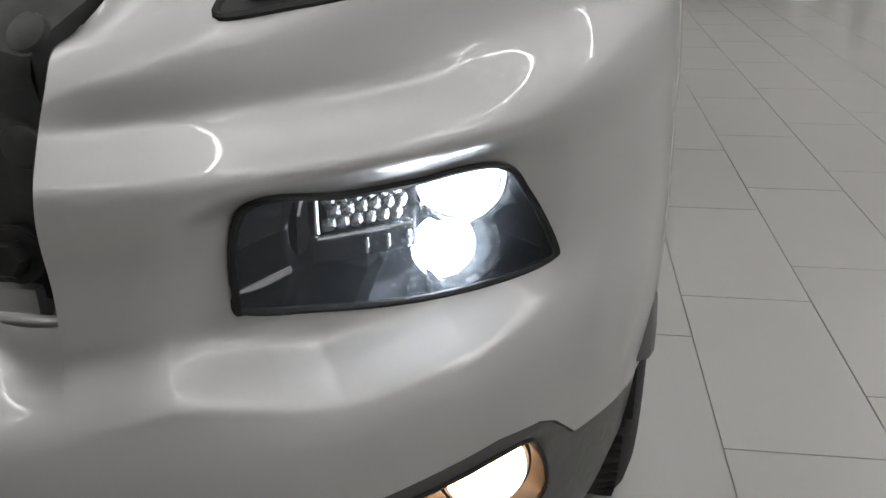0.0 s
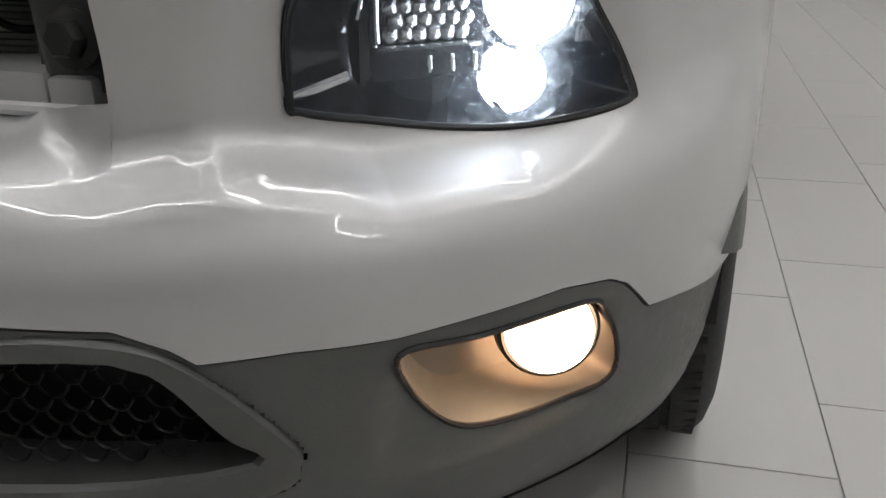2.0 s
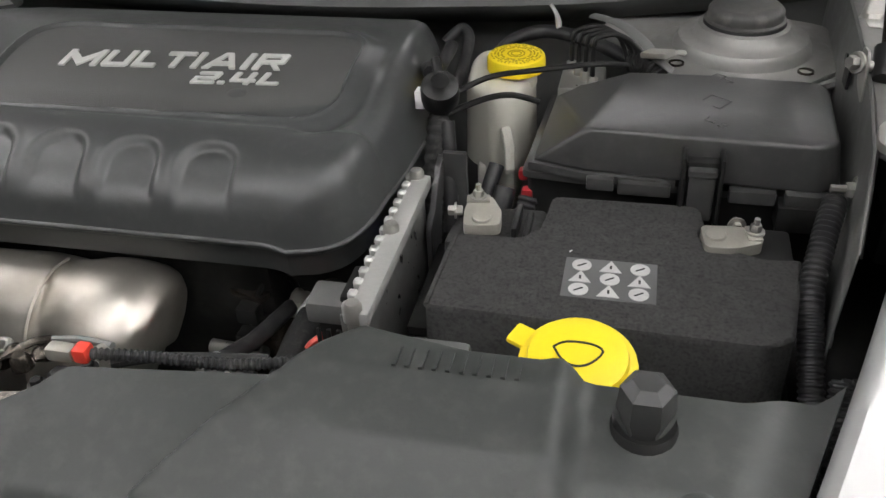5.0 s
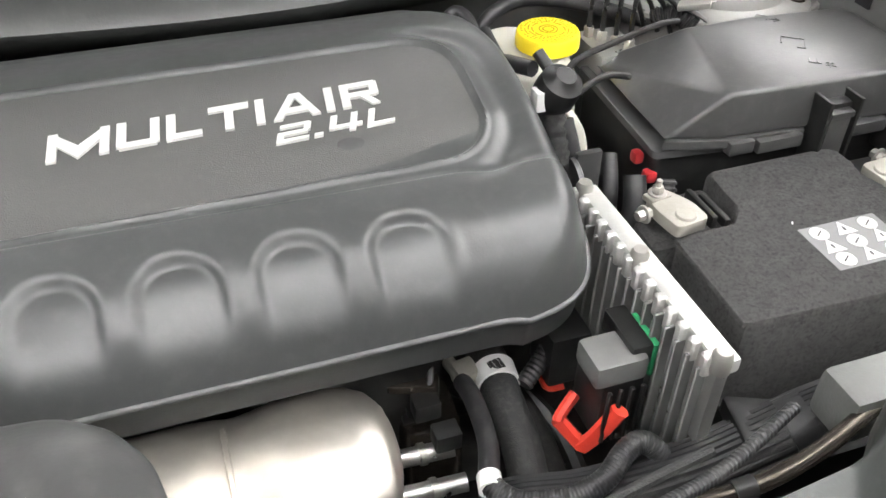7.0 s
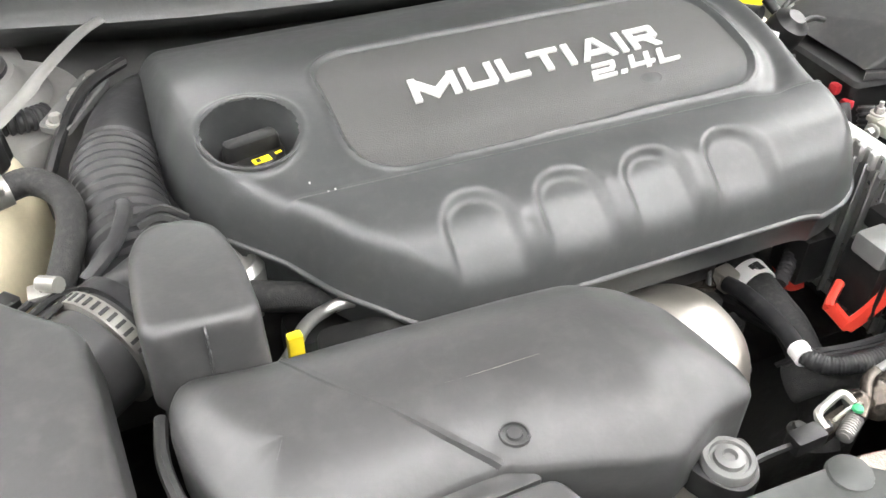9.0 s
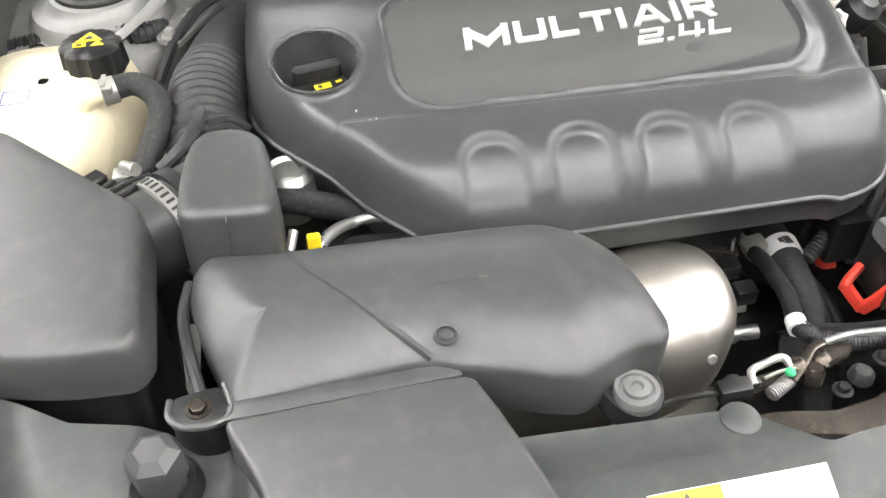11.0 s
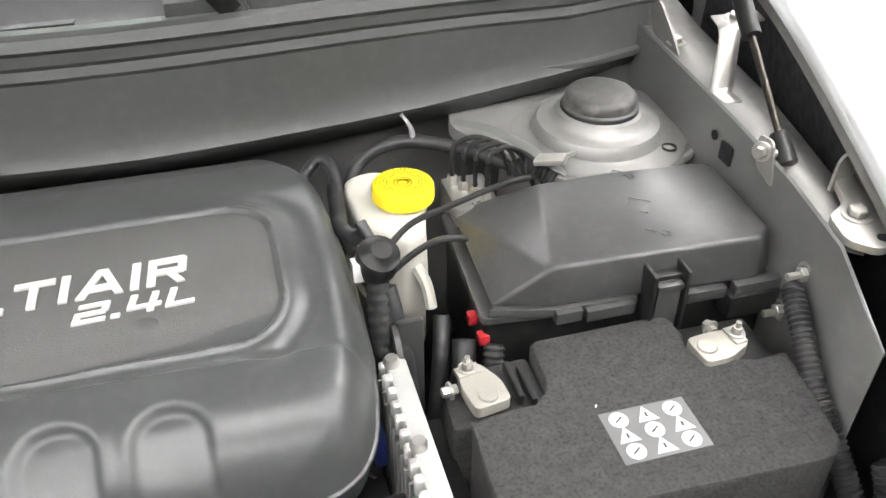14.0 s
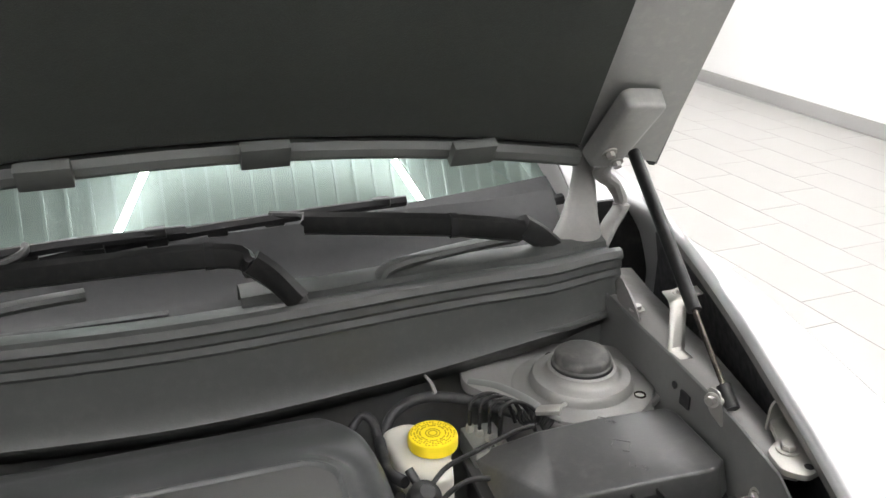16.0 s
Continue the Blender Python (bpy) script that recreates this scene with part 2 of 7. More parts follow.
def lathe(profile, n=32, m=None, wob=None):
    """Revolves (radius, height) pairs about z."""
    bm = bmesh.new()
    rings = []
    for r, z in profile:
        if r < 1e-5:
            rings.append([bm.verts.new((0, 0, z))])
        else:
            rings.append([bm.verts.new(((r * (wob(i, n) if wob else 1)) * math.cos(2 * math.pi * i / n), r * (wob(i, n) if wob else 1) * math.sin(2 * math.pi * i / n), z)) for i in range(n)])
    for a, b in zip(rings, rings[1:]):
        for i in range(n):
            j = (i + 1) % n
            if len(a) == 1 and len(b) > 1:
                bm.faces.new((a[0], b[i], b[j]))
            elif len(b) == 1 and len(a) > 1:
                bm.faces.new((a[i], b[0], a[j]))
            elif len(a) > 1:
                bm.faces.new((a[i], b[i], b[j], a[j]))
    bmesh.ops.recalc_face_normals(bm, faces=bm.faces)
    return at(bm, m) if m else bm


def curve_through(pts, sub=8, closed=False):
    """Points on a smooth curve through pts."""
    P = [Vector(p) for p in pts]
    n = len(P)
    out = []
    for i in range(n if closed else n - 1):
        if closed:
            a, b, c, d = P[i - 1], P[i], P[(i + 1) % n], P[(i + 2) % n]
        else:
            a, b, c, d = P[max(i - 1, 0)], P[i], P[i + 1], P[min(i + 2, n - 1)]
        for j in range(sub):
            t = j / sub
            out.append(.5 * (2 * b + (c - a) * t + (2 * a - 5 * b + 4 * c - d) * t * t + (3 * b - a - 3 * c + d) * t ** 3))
    if not closed:
        out.append(P[-1])
    return out


def tube(pts, r, n=10, sub=8, closed=False, ribs=0, amp=.12, flat=1.0):
    """A round bar or hose along a smooth curve; ribs: corrugations along its length."""
    P = curve_through(pts, sub, closed) if sub else [Vector(p) for p in pts]
    if ribs:
        ln = [0]
        for a, b in zip(P, P[1:]):
            ln.append(ln[-1] + (b - a).length)
        k = ribs * 4
        Q = []
        for i in range(k + 1):
            s = ln[-1] * i / k
            j = max(0, min(len(P) - 2, next((q for q in range(len(ln) - 1) if ln[q + 1] >= s), len(P) - 2)))
            f = (s - ln[j]) / max(1e-9, ln[j + 1] - ln[j])
            Q.append(P[j].lerp(P[j + 1], f))
        P = Q
    bm = bmesh.new()
    rings = []
    up = Vector((0, 0, 1))
    m = len(P)
    for i, p in enumerate(P):
        a, b = (P[i - 1], P[(i + 1) % m]) if closed else (P[max(i - 1, 0)], P[min(i + 1, m - 1)])
        d = (b - a).normalized()
        x = d.cross(up)
        if x.length < .05:
            x = d.cross(Vector((1, 0, 0)))
        x.normalize()
        y = x.cross(d)
        rr = r * (1 + (amp if (i // 2) % 2 else -amp)) if ribs else r
        rings.append([bm.verts.new(p + (x * math.cos(2 * math.pi * k / n) + y * math.sin(2 * math.pi * k / n) * flat) * rr) for k in range(n)])
    for i in range(m if closed else m - 1):
        a, b = rings[i], rings[(i + 1) % m]
        for k in range(n):
            bm.faces.new((a[k], a[(k + 1) % n], b[(k + 1) % n], b[k]))
    if not closed:
        bm.faces.new(rings[0][::-1])
        bm.faces.new(rings[-1])
    bmesh.ops.recalc_face_normals(bm, faces=bm.faces)
    return bm


def sheet(P, closed_u=False, skip=None):
    """A bmesh from an array of points, rows x columns x 3."""
    P = np.asarray(P)
    bm = bmesh.new()
    V = [[bm.verts.new(p) for p in row] for row in P]
    for i in range(len(V) - 1):
        for j in range(len(V[0]) - (0 if closed_u else 1)):
            if skip is not None and skip[i][j]:
                continue
            k = (j + 1) % len(V[0])
            bm.faces.new((V[i][j], V[i + 1][j], V[i + 1][k], V[i][k]))
    loose = [v for v in bm.verts if not v.link_faces]
    bmesh.ops.delete(bm, geom=loose, context="VERTS")
    return bm


def facing(bm, way):
    """Turns an open sheet so that its first face looks along way."""
    bm.normal_update()
    bm.faces.ensure_lookup_table()
    if bm.faces[len(bm.faces) // 2].normal.dot(Vector(way)) < 0:
        bmesh.ops.reverse_faces(bm, faces=bm.faces)
    return bm


def thick(ob, t, offset=-1):
    s = ob.modifiers.new("thickness", "SOLIDIFY")
    s.thickness, s.offset = t, offset
    return ob


def bolt(p, r=.008, h=.006, axis=(0, 0, 1)):
    """A flanged hexagon bolt head."""
    q = Vector((0, 0, 1)).rotation_difference(Vector(axis)).to_matrix().to_4x4()
    a = lathe([(0, 0), (r * 1.6, 0), (r * 1.55, h * .25), (r * 1.1, h * .3)], 16)
    b = lathe([(r, h * .25), (r, h * .95), (r * .85, h * 1.1), (0, h * 1.1)], 6)
    return at(merge(a, b), Matrix.Translation(p) @ q)


# ---- car body surface: plan curve, sections and the fender's inner edge ----
PLAN_X = [0, .2, .36, .46, .534, .60, .649, .72, .781, .825, .857, .885, .90, .91, .915, .915, .915]
PLAN_Y = [.315, .322, .345, .372, .404, .443, .483, .553, .629, .70, .775, .88, 1.0, 1.2, 1.4, 1.65, 1.95]
EDGE_U = [.52, .64, .79, .97, 1.16, 1.37, 1.58, 1.78, 1.98, 2.25]
EDGE_X = [.488, .541, .583, .630, .685, .729, .773, .823, .866, .887]
EDGE_Y = [.465, .544, .65, .78, .95, 1.13, 1.30, 1.50, 1.70, 1.95]
EDGE_Z = [.835, .909, .947, .983, 1.012, 1.050, 1.074, 1.090, 1.10, 1.11]
# section stations along u and, level by level, height and inset at each of them
SEC_U = [0.0, .50, .80, 1.20, 1.60]
SEC_Z = [[.25, .25, .25, .30, .30], [.33, .33, .33, .36, .36], [.42, .42, .42, .44, .44], [.50, .50, .50, .52, .52],
         [.57, .57, .57, .60, .60], [.63, .63, .63, .68, .68], [.70, .70, .70, .76, .76], [.76, .76, .76, .83, .84],
         [.80, .802, .815, .885, .91], [.815, .82, .873, .955, 1.0], [.825, .83, .92, 1.015, 1.065]]
SEC_D = [[.08, .07, .06, .03, .02], [.04, .035, .035, .015, .01], [.03, .02, .02, .005, .0], [.0, .0, .0, .0, .0],
         [-.002, -.002, -.002, .0, .0], [.022, .022, .024, .002, .0], [.024, .026, .024, .004, .0], [.012, .012, .010, .012, .005],
         [.034, .036, .050, .030, .015], [.044, .048, .064, .05, .04], [.055, .06, .098, .085, .075]]


def spline(xs, ys, x):
    """Smooth monotone-ish cubic through points, for arrays."""
    xs, ys, x = np.asarray(xs, float), np.asarray(ys, float), np.asarray(x, float)
    m = np.gradient(ys, xs)
    i = np.clip(np.searchsorted(xs, x) - 1, 0, len(xs) - 2)
    h = xs[i + 1] - xs[i]
    t = np.clip((x - xs[i]) / h, 0, 1)
    return ((2 * t**3 - 3 * t**2 + 1) * ys[i] + (t**3 - 2 * t**2 + t) * h * m[i]
            + (3 * t**2 - 2 * t**3) * ys[i + 1] + (t**3 - t**2) * h * m[i + 1])


def eased(xs, ys):
    """The values along the nose, without kinks at the stations."""
    g = np.linspace(-.5, 2.9, 681)
    w = np.exp(-(np.arange(-40, 41) * .005 / .075) ** 2)
    return np.convolve(np.pad(np.interp(g, xs, ys), 40, mode="edge"), w / w.sum(), "valid")


def step(a, b, x):
    t = np.clip((x - a) / (b - a), 0, 1)
    return t * t * (3 - 2 * t)


SEC_G = np.linspace(-.5, 2.9, 681)
SECTIONS = [(eased(SEC_U, zz), eased(SEC_U, dd)) for zz, dd in zip(SEC_Z, SEC_D)]
_k = np.arange(len(PLAN_X))
_kk = np.linspace(0, len(PLAN_X) - 1, 2000)
_px, _py = spline(_k, PLAN_X, _kk), spline(_k, PLAN_Y, _kk)
_pu = np.concatenate([[0], np.cumsum(np.hypot(np.diff(_px), np.diff(_py)))])
U_END = _pu[-1]


def body(u, v):
    """Point of the body's left half: u along the plan from the nose's middle, v from the lower lip (0) to the inner edge (11)."""
    u, v = np.broadcast_arrays(np.asarray(u, float), np.asarray(v, float))
    px, py = np.interp(u, _pu, _px), np.interp(u, _pu, _py)
    e = .02
    nx, ny = np.interp(u + e, _pu, _py) - np.interp(u - e, _pu, _py), -(np.interp(u + e, _pu, _px) - np.interp(u - e, _pu, _px))
    n = np.hypot(nx, ny)
    nx, ny = nx / n, ny / n
    lv = []
    for zz, dd in SECTIONS:
        z, d = np.interp(u, SEC_G, zz), np.interp(u, SEC_G, dd)
        lv.append((px - nx * d, py - ny * d, z))
    uc = np.clip(u, EDGE_U[0], EDGE_U[-1])
    edge = [spline(EDGE_U, E, uc) for E in (EDGE_X, EDGE_Y, EDGE_Z)]
    w = step(.40, .50, u)
    last = lv[-1]
    lv.append((edge[0] * w + (last[0] - nx * .01) * (1 - w), edge[1] * w + (last[1] - ny * .01) * (1 - w), edge[2] * w + (last[2] + .003) * (1 - w)))
    A = np.array(lv)                      # levels x 3 x shape
    m = np.gradient(A, axis=0)
    i = np.clip(np.floor(v).astype(int), 0, len(lv) - 2)
    t = v - i
    pick = lambda B, j: np.take_along_axis(B, j[None, None].repeat(3, 1), 0)[0]
    p = ((2 * t**3 - 3 * t**2 + 1) * pick(A, i) + (t**3 - 2 * t**2 + t) * pick(m, i)
         + (3 * t**2 - 2 * t**3) * pick(A, i + 1) + (t**3 - t**2) * pick(m, i + 1))
    z = p[2]
    # hollow round the lamp, fog-lamp hollow and the brow's roll
    lip = np.interp(u, [.30, .50, .575, .65, .69, .80, .89, 1.0], [.612, .620, .628, .616, .606, .606, .618, .625])
    inner = .545 + .30 * (z - .66)
    rise = step(-.012, .042, z - lip)
    shelf = .020 * (1 - step(.78, .95, u)) * rise * (1 - step(.65, .80, z))
    pocket = (.030 - shelf) * step(0, .070, u - inner) * (1 - step(.80, .93, u)) * rise * (1 - step(.735, .768, z))
    fog = .012 * step(.66, .70, u) * (1 - step(.86, .90, u)) * step(.36, .41, z) * (1 - step(.46, .50, z))
    groove = .007 * np.exp(-((z - .797) / .017) ** 2) * step(.49, .57, u) * (1 - step(.72, .88, u))
    d = pocket + fog + groove + shelf
    return np.stack([p[0] - nx * d, p[1] - ny * d, p[2]], -1)


# ---- room ----
WX0, WX1, WY0, WY1, WZ = -9.0, 4.85, -8.0, 11.0, 3.1
solo("floor", box(WX0 - .2, WX1 + .2, WY0 - .2, WY1 + .2, -.2, -.004, 0), GROUT, "dark grout bed under grey porcelain tiles", "floor", kind="structure")
# all but the east wall are added dark, to dim light and reflections on the car
for nm, b, lab in (("wall_east", (WX1, WX1 + .2, WY0, WY1, -.05, WZ), "plain white painted wall with grey skirting"),
                   ("wall_west", (WX0 - .2, WX0, WY0, WY1, -.05, WZ), "plain closing wall, greyed to darken what the car reflects"),
                   ("wall_north", (WX0 - .2, WX1 + .2, WY1, WY1 + .2, -.05, WZ), "plain closing wall, greyed to darken what the car reflects"),
                   ("wall_south", (WX0 - .2, WX1 + .2, WY0 - .2, WY0, -.05, WZ), "plain closing wall, greyed to darken what the car reflects")):
    solo(nm, box(*b, 0), WALL if nm == "wall_east" else DARKWALL, lab, "wall", kind="structure")
solo("ceiling", box(WX0 - .2, WX1 + .2, WY0 - .2, WY1 + .2, WZ + .002, WZ + .2, 0), CEIL, "plain pale painted ceiling", "ceiling", kind="structure")
battens = bmesh.new()
for i in range(60):
    merge(battens, box(-3.0 + i * .11, -2.985 + i * .11, 1.6, 7.0, WZ - .012, WZ + .001, 0))
solo("ceiling_trim", battens, WALL, "slim white battens in a row under the ceiling", "ceiling trim", kind="structure")
solo("baseboard", box(WX1 - .015, WX1 - .001, WY0, WY1, 0, .11, .003), SKIRT, "low grey skirting board along the white wall", "skirting", kind="structure")


def hex_lights():
    """Tubes along the edges of a honeycomb under the ceiling."""
    lamp = thing("ceiling_light", "white LED tubes joined in a honeycomb under the ceiling", "ceiling light")
    side = 1.2
    edges = set()
    for q in range(-2, 3):
        for r in range(-2, 4):
            if abs(q + r) > 3:
                continue
            cx, cy = side * 1.5 * q + .55, side * math.sqrt(3) * (r + q / 2) + 1.4
            if cy < -1.4:
                continue
            c = [(round(cx + side * math.cos(k * math.pi / 3), 3), round(cy + side * math.sin(k * math.pi / 3), 3)) for k in range(6)]
            for k in range(6):
                edges.add(tuple(sorted((c[k], c[(k + 1) % 6]))))
    seen, first = [], None
    for a, b in sorted(edges):
        mid = ((a[0] + b[0]) / 2, (a[1] + b[1]) / 2)
        if any(math.hypot(mid[0] - s[0], mid[1] - s[1]) < .05 for s in seen):
            continue
        seen.append(mid)
        ang = math.degrees(math.atan2(b[1] - a[1], b[0] - a[0]))
        if first is None:
            first = part("tube", box(-side / 2 + .03, side / 2 - .03, -.017, .017, -.012, .012, .005, 2), TUBE, lamp)
            data = first.data
            first.matrix_basis = pose(*mid, WZ - .12, 0, 0, ang)
        else:
            o = new("tube", data)
            o.parent, o.matrix_basis = lamp, pose(*mid, WZ - .12, 0, 0, ang)
    for x in (-1.2, 1.7):
        for y in (-.6, 1.7):
            part("hanger", tube([(x, y, WZ - .11), (x, y, WZ)], .004, 6, 1), ZINC, lamp)


hex_lights()


# ---- the car's body ----
car = thing("car", "bright silver car with its hood up and front lamps lit", "car")
ARCH_Y, ARCH_Z, ARCH_R = 1.27, .36, .415
BORDER_U = [0, .437, .501, .533, .548, .609, .679, .768, .819, .870, .893, .937, .988, 1.081, 1.3]
BORDER_V = [3.80, 3.79, 3.70, 3.46, 3.28, 3.28, 3.20, 3.22, 3.22, 3.09, 2.93, 2.42, 2.29, 2.01, 2.0]
LIP_U, LIP_V = [0, .8, .9, .97, 1.07], [.62, .6, .46, .37, .0]
SEAM_U = [0, .641, .705, .9, 1.212, 1.307, 2.3]
SEAM_V = [11, 10.98, 10.29, 9.5, 8.6, 7.3, 7.3]
LENS = [(.640, 6.80), (.708, 6.61), (.765, 6.53), (.851, 6.37), (.884, 5.85), (.909, 5.15), (.897, 4.98), (.826, 4.97), (.749, 5.14), (.686, 5.33), (.638, 5.47), (.628, 5.62)]
DRLO = [(.640, 9.52), (.670, 9.98), (.705, 10.27), (.816, 10.06), (.976, 9.90), (1.113, 9.94), (1.185, 9.80), (1.226, 9.1), (1.212, 8.62), (1.154, 8.56), (1.030, 8.55), (.890, 8.71), (.781, 8.93), (.717, 9.06), (.655, 9.28)]
DRLI = [(.664, 9.50), (.706, 10.02), (.743, 10.10), (.883, 9.91), (1.027, 9.83), (1.132, 9.66), (1.180, 9.10), (1.166, 8.74), (1.046, 8.71), (.851, 8.84), (.721, 9.14)]
FOGO = [(.682, 2.98), (.746, 2.95), (.848, 2.89), (.883, 2.56), (.912, 1.83), (.886, 1.61), (.794, 1.66), (.749, 1.76), (.722, 2.0), (.699, 2.4)]
GRILLE = [(0, 3.68), (.434, 3.66), (.478, 3.64), (.510, 3.55), (.536, 3.33), (.571, 2.84), (.609, 2.12), (.609, 1.90), (.590, 1.66), (.43, 1.45), (0, 1.40)]
MESHO = [(0, 3.44), (.43, 3.42), (.501, 3.31), (.526, 3.06), (.555, 2.4), (.578, 2.14), (.565, 2.0), (.44, 1.95), (0, 1.95)]


def outward(u, v):
    """Unit normal of the body's surface, pointing out."""
    du = body(u + .004, v) - body(u - .004, v)
    dv = body(u, np.minimum(v + .05, 11)) - body(u, np.maximum(v - .05, 0))
    n = np.cross(du, dv)
    return n / np.linalg.norm(n, axis=-1, keepdims=True)


def ring(outline, n=72):
    pts = curve_through([(u, v * .1, 0) for u, v in outline], max(3, n // len(outline)), True)
    return np.array([p.x for p in pts]), np.array([p.y * 10 for p in pts])


def scaled(u, v, k):
    cu, cv = u.mean(), v.mean()
    return cu + (u - cu) * k, cv + (v - cv) * k


def inside(outline, u, v):
    """Whether the points (u, v) lie in the closed outline (arrays)."""
    ou, ov = outline
    c = np.zeros(np.shape(u), bool)
    j = len(ou) - 1
    for i in range(len(ou)):
        hit = ((ov[i] > v) != (ov[j] > v)) & (u < (ou[j] - ou[i]) * (v - ov[i]) / (ov[j] - ov[i] + 1e-12) + ou[i])
        c ^= hit
        j = i
    return c


def patch(outline, rings=8, lift=.003, k=1.0, n=72, bulge=0.0):
    """A panel over the outline that follows the body's surface, lifted off it."""
    u, v = scaled(*ring(outline, n), k)
    rows = []
    for r in np.linspace(1, 0.02, rings):
        a, b = scaled(u, v, r)
        rows.append(body(a, b) + outward(a, b) * (lift + bulge * (1 - r * r)))
    bm = sheet(rows, True)
    return bm


def rim(outline, k0, k1, lift, n=72, steps=4, drop=0.0):
    """A ring between two scalings of the outline, on the body's surface; drop lowers its inner edge."""
    u, v = ring(outline, n)
    rows = []
    for t in np.linspace(0, 1, steps):
        a, b = scaled(u, v, k0 + (k1 - k0) * t)
        rows.append(body(a, b) + outward(a, b) * (lift - drop * t))
    return sheet(rows, True)


def line_on(outline, r, lift=.0, closed=True, n=72):
    if closed:
        u, v = ring(outline, n)
    else:
        pts = curve_through([(a, b * .1, 0) for a, b in outline], 8)
        u, v = np.array([p.x for p in pts]), np.array([p.y * 10 for p in pts])
    P = body(u, v) + outward(u, v) * lift
    return tube([Vector(p) for p in P], r, 6, 0, closed)


def arch_u(u, v):
    """u moved back to the wheel arch's front edge where it runs past it."""
    grid = np.linspace(.9, 1.45, 140)
    out = np.empty_like(u)
    for i, (uu, vv) in enumerate(zip(u, v)):
        p = body(grid, np.full_like(grid, vv))
        ok = np.hypot(p[:, 1] - ARCH_Y, p[:, 2] - ARCH_Z) > ARCH_R
        stop = grid[np.argmin(ok)] if not ok.all() else 1.307
        out[i] = min(uu, min(stop, 1.307))
    return out


def both(bm):
    """The half and its mirror image, joined."""
    o = bm.copy()
    for w in o.verts:
        w.co.x *= -1
    bmesh.ops.reverse_faces(o, faces=o.faces)
    merge(bm, o)
    bmesh.ops.remove_doubles(bm, verts=[w for w in bm.verts if abs(w.co.x) < .001], dist=.001)
    return bm


def build_bumper():
    lens, fog, gr = ring(LENS), ring(FOGO), ring(GRILLE)
    lens, fog = scaled(*lens, .985), scaled(*fog, .985)
    nu, nv = 300, 110
    stop = np.array([arch_u(np.array([2.0]), np.array([w]))[0] for w in np.linspace(0, 11, 60)])
    s = np.linspace(0, 1, nu)
    # upper, painted: below the ledge's height, and above it beside the grille's opening
    gv = np.linspace(0, 11, 60)
    lens_skip = lambda U, V: inside(lens, (U[1:, 1:] + U[:-1, :-1]) / 2, (V[1:, 1:] + V[:-1, :-1]) / 2)
    left = lambda v: np.interp(v, [4.7, 6, 7.4, 8.5, 10.3, 11], [.505, .512, .518, .527, .538, .547])
    bm = bmesh.new()
    s1 = np.linspace(0, 1, 90)
    rows = []
    for t in np.linspace(0, 1, 30):
        u = s1 * .505
        b = np.interp(u, BORDER_U, BORDER_V)
        rows.append((u, b + (4.7 - b) * t))
    merge(bm, sheet(body(np.array([r[0] for r in rows]), np.array([r[1] for r in rows]))))
    for low in (True, False):
        rows = []
        for t in np.linspace(0, 1, 30 if low else 100):
            u = .505 + s * .5
            for _ in range(5):
                if low:
                    b = np.interp(u, BORDER_U, BORDER_V)
                    v = b + (4.7 - b) * t
                else:
                    v = 4.7 + (np.interp(u, SEAM_U, SEAM_V) - 4.7) * t
                lf = left(v)
                u = lf + s * (np.interp(v, gv, stop) - lf)
            rows.append((u, v))
        U, V = np.array([r[0] for r in rows]), np.array([r[1] for r in rows])
        merge(bm, sheet(body(U, V), skip=lens_skip(U, V)))
    # roll of the middle over to the ledge below the grille's opening
    u = np.linspace(0, .505, 110)
    roll = []
    up = step(.39, .505, u)[:, None]      # fillet up into the pillar
    n = outward(u, np.full_like(u, 4.0))
    base = body(u, np.full_like(u, 4.7))
    for d, z, pv in ((0, 0, 4.7), (.008, .016, 4.82), (.024, .030, 4.95), (.05, .040, 5.1), (.075, .0445, 5.25), (.10, .0475, 5.45), (.12, .048, 5.65), (.122, .040, 5.7)):
        q = base.copy()
        q[:, :2] -= n[:, :2] / np.linalg.norm(n[:, :2], axis=1, keepdims=True) * d
        q[:, 2] += z
        roll.append(q * (1 - up) + body(u - .505 + float(left(pv)), np.full_like(u, pv)) * up)
    merge(bm, sheet(roll))
    bmesh.ops.remove_doubles(bm, verts=bm.verts, dist=.0006)
    # return flange behind the pillar's inner edge
    w = np.linspace(5.6, 11, 50)
    edge = body(left(w), w)
    merge(bm, sheet([edge, edge + np.array([-.003, .004, 0]), edge + np.array([-.006, .05, 0])]))
    bumper = part("front_bumper", both(bm), PAINT, car, "glossy silver painted bumper cover")
    # lower, bare plastic
    rows = []
    for t in np.linspace(0, 1, 70):
        u = s * 1.1
        for _ in range(4):
            v0 = np.interp(u, LIP_U, LIP_V)
            v = v0 + (np.interp(u, BORDER_U, BORDER_V) - v0) * t
            u = s * np.interp(v, np.linspace(0, 11, 60), stop)
        rows.append((u, v))
    U, V = np.array([r[0] for r in rows]), np.array([r[1] for r in rows])
    uc, vc = (U[1:, 1:] + U[:-1, :-1]) / 2, (V[1:, 1:] + V[:-1, :-1]) / 2
    P = body(U, V) - outward(U, V) * .0025
    P[-1] -= outward(U[-1], V[-1]) * .006
    skip = inside(fog, uc, vc) | (inside(gr, uc, vc))
    clad = part("lower_cladding", both(sheet(P, skip=skip)), CLAD, car, "grained dark grey plastic lower bumper")
    # the lip's return under the car
    u = np.linspace(0, 1.06, 60)
    p = body(u, np.interp(u, LIP_U, LIP_V))
    part("under_tray", both(sheet([p, p + np.array([-.01, .05, -.01]), p * np.array([.9, 1, 1]) + np.array([0, .30, .0])])), BLACK, car)
    return bumper


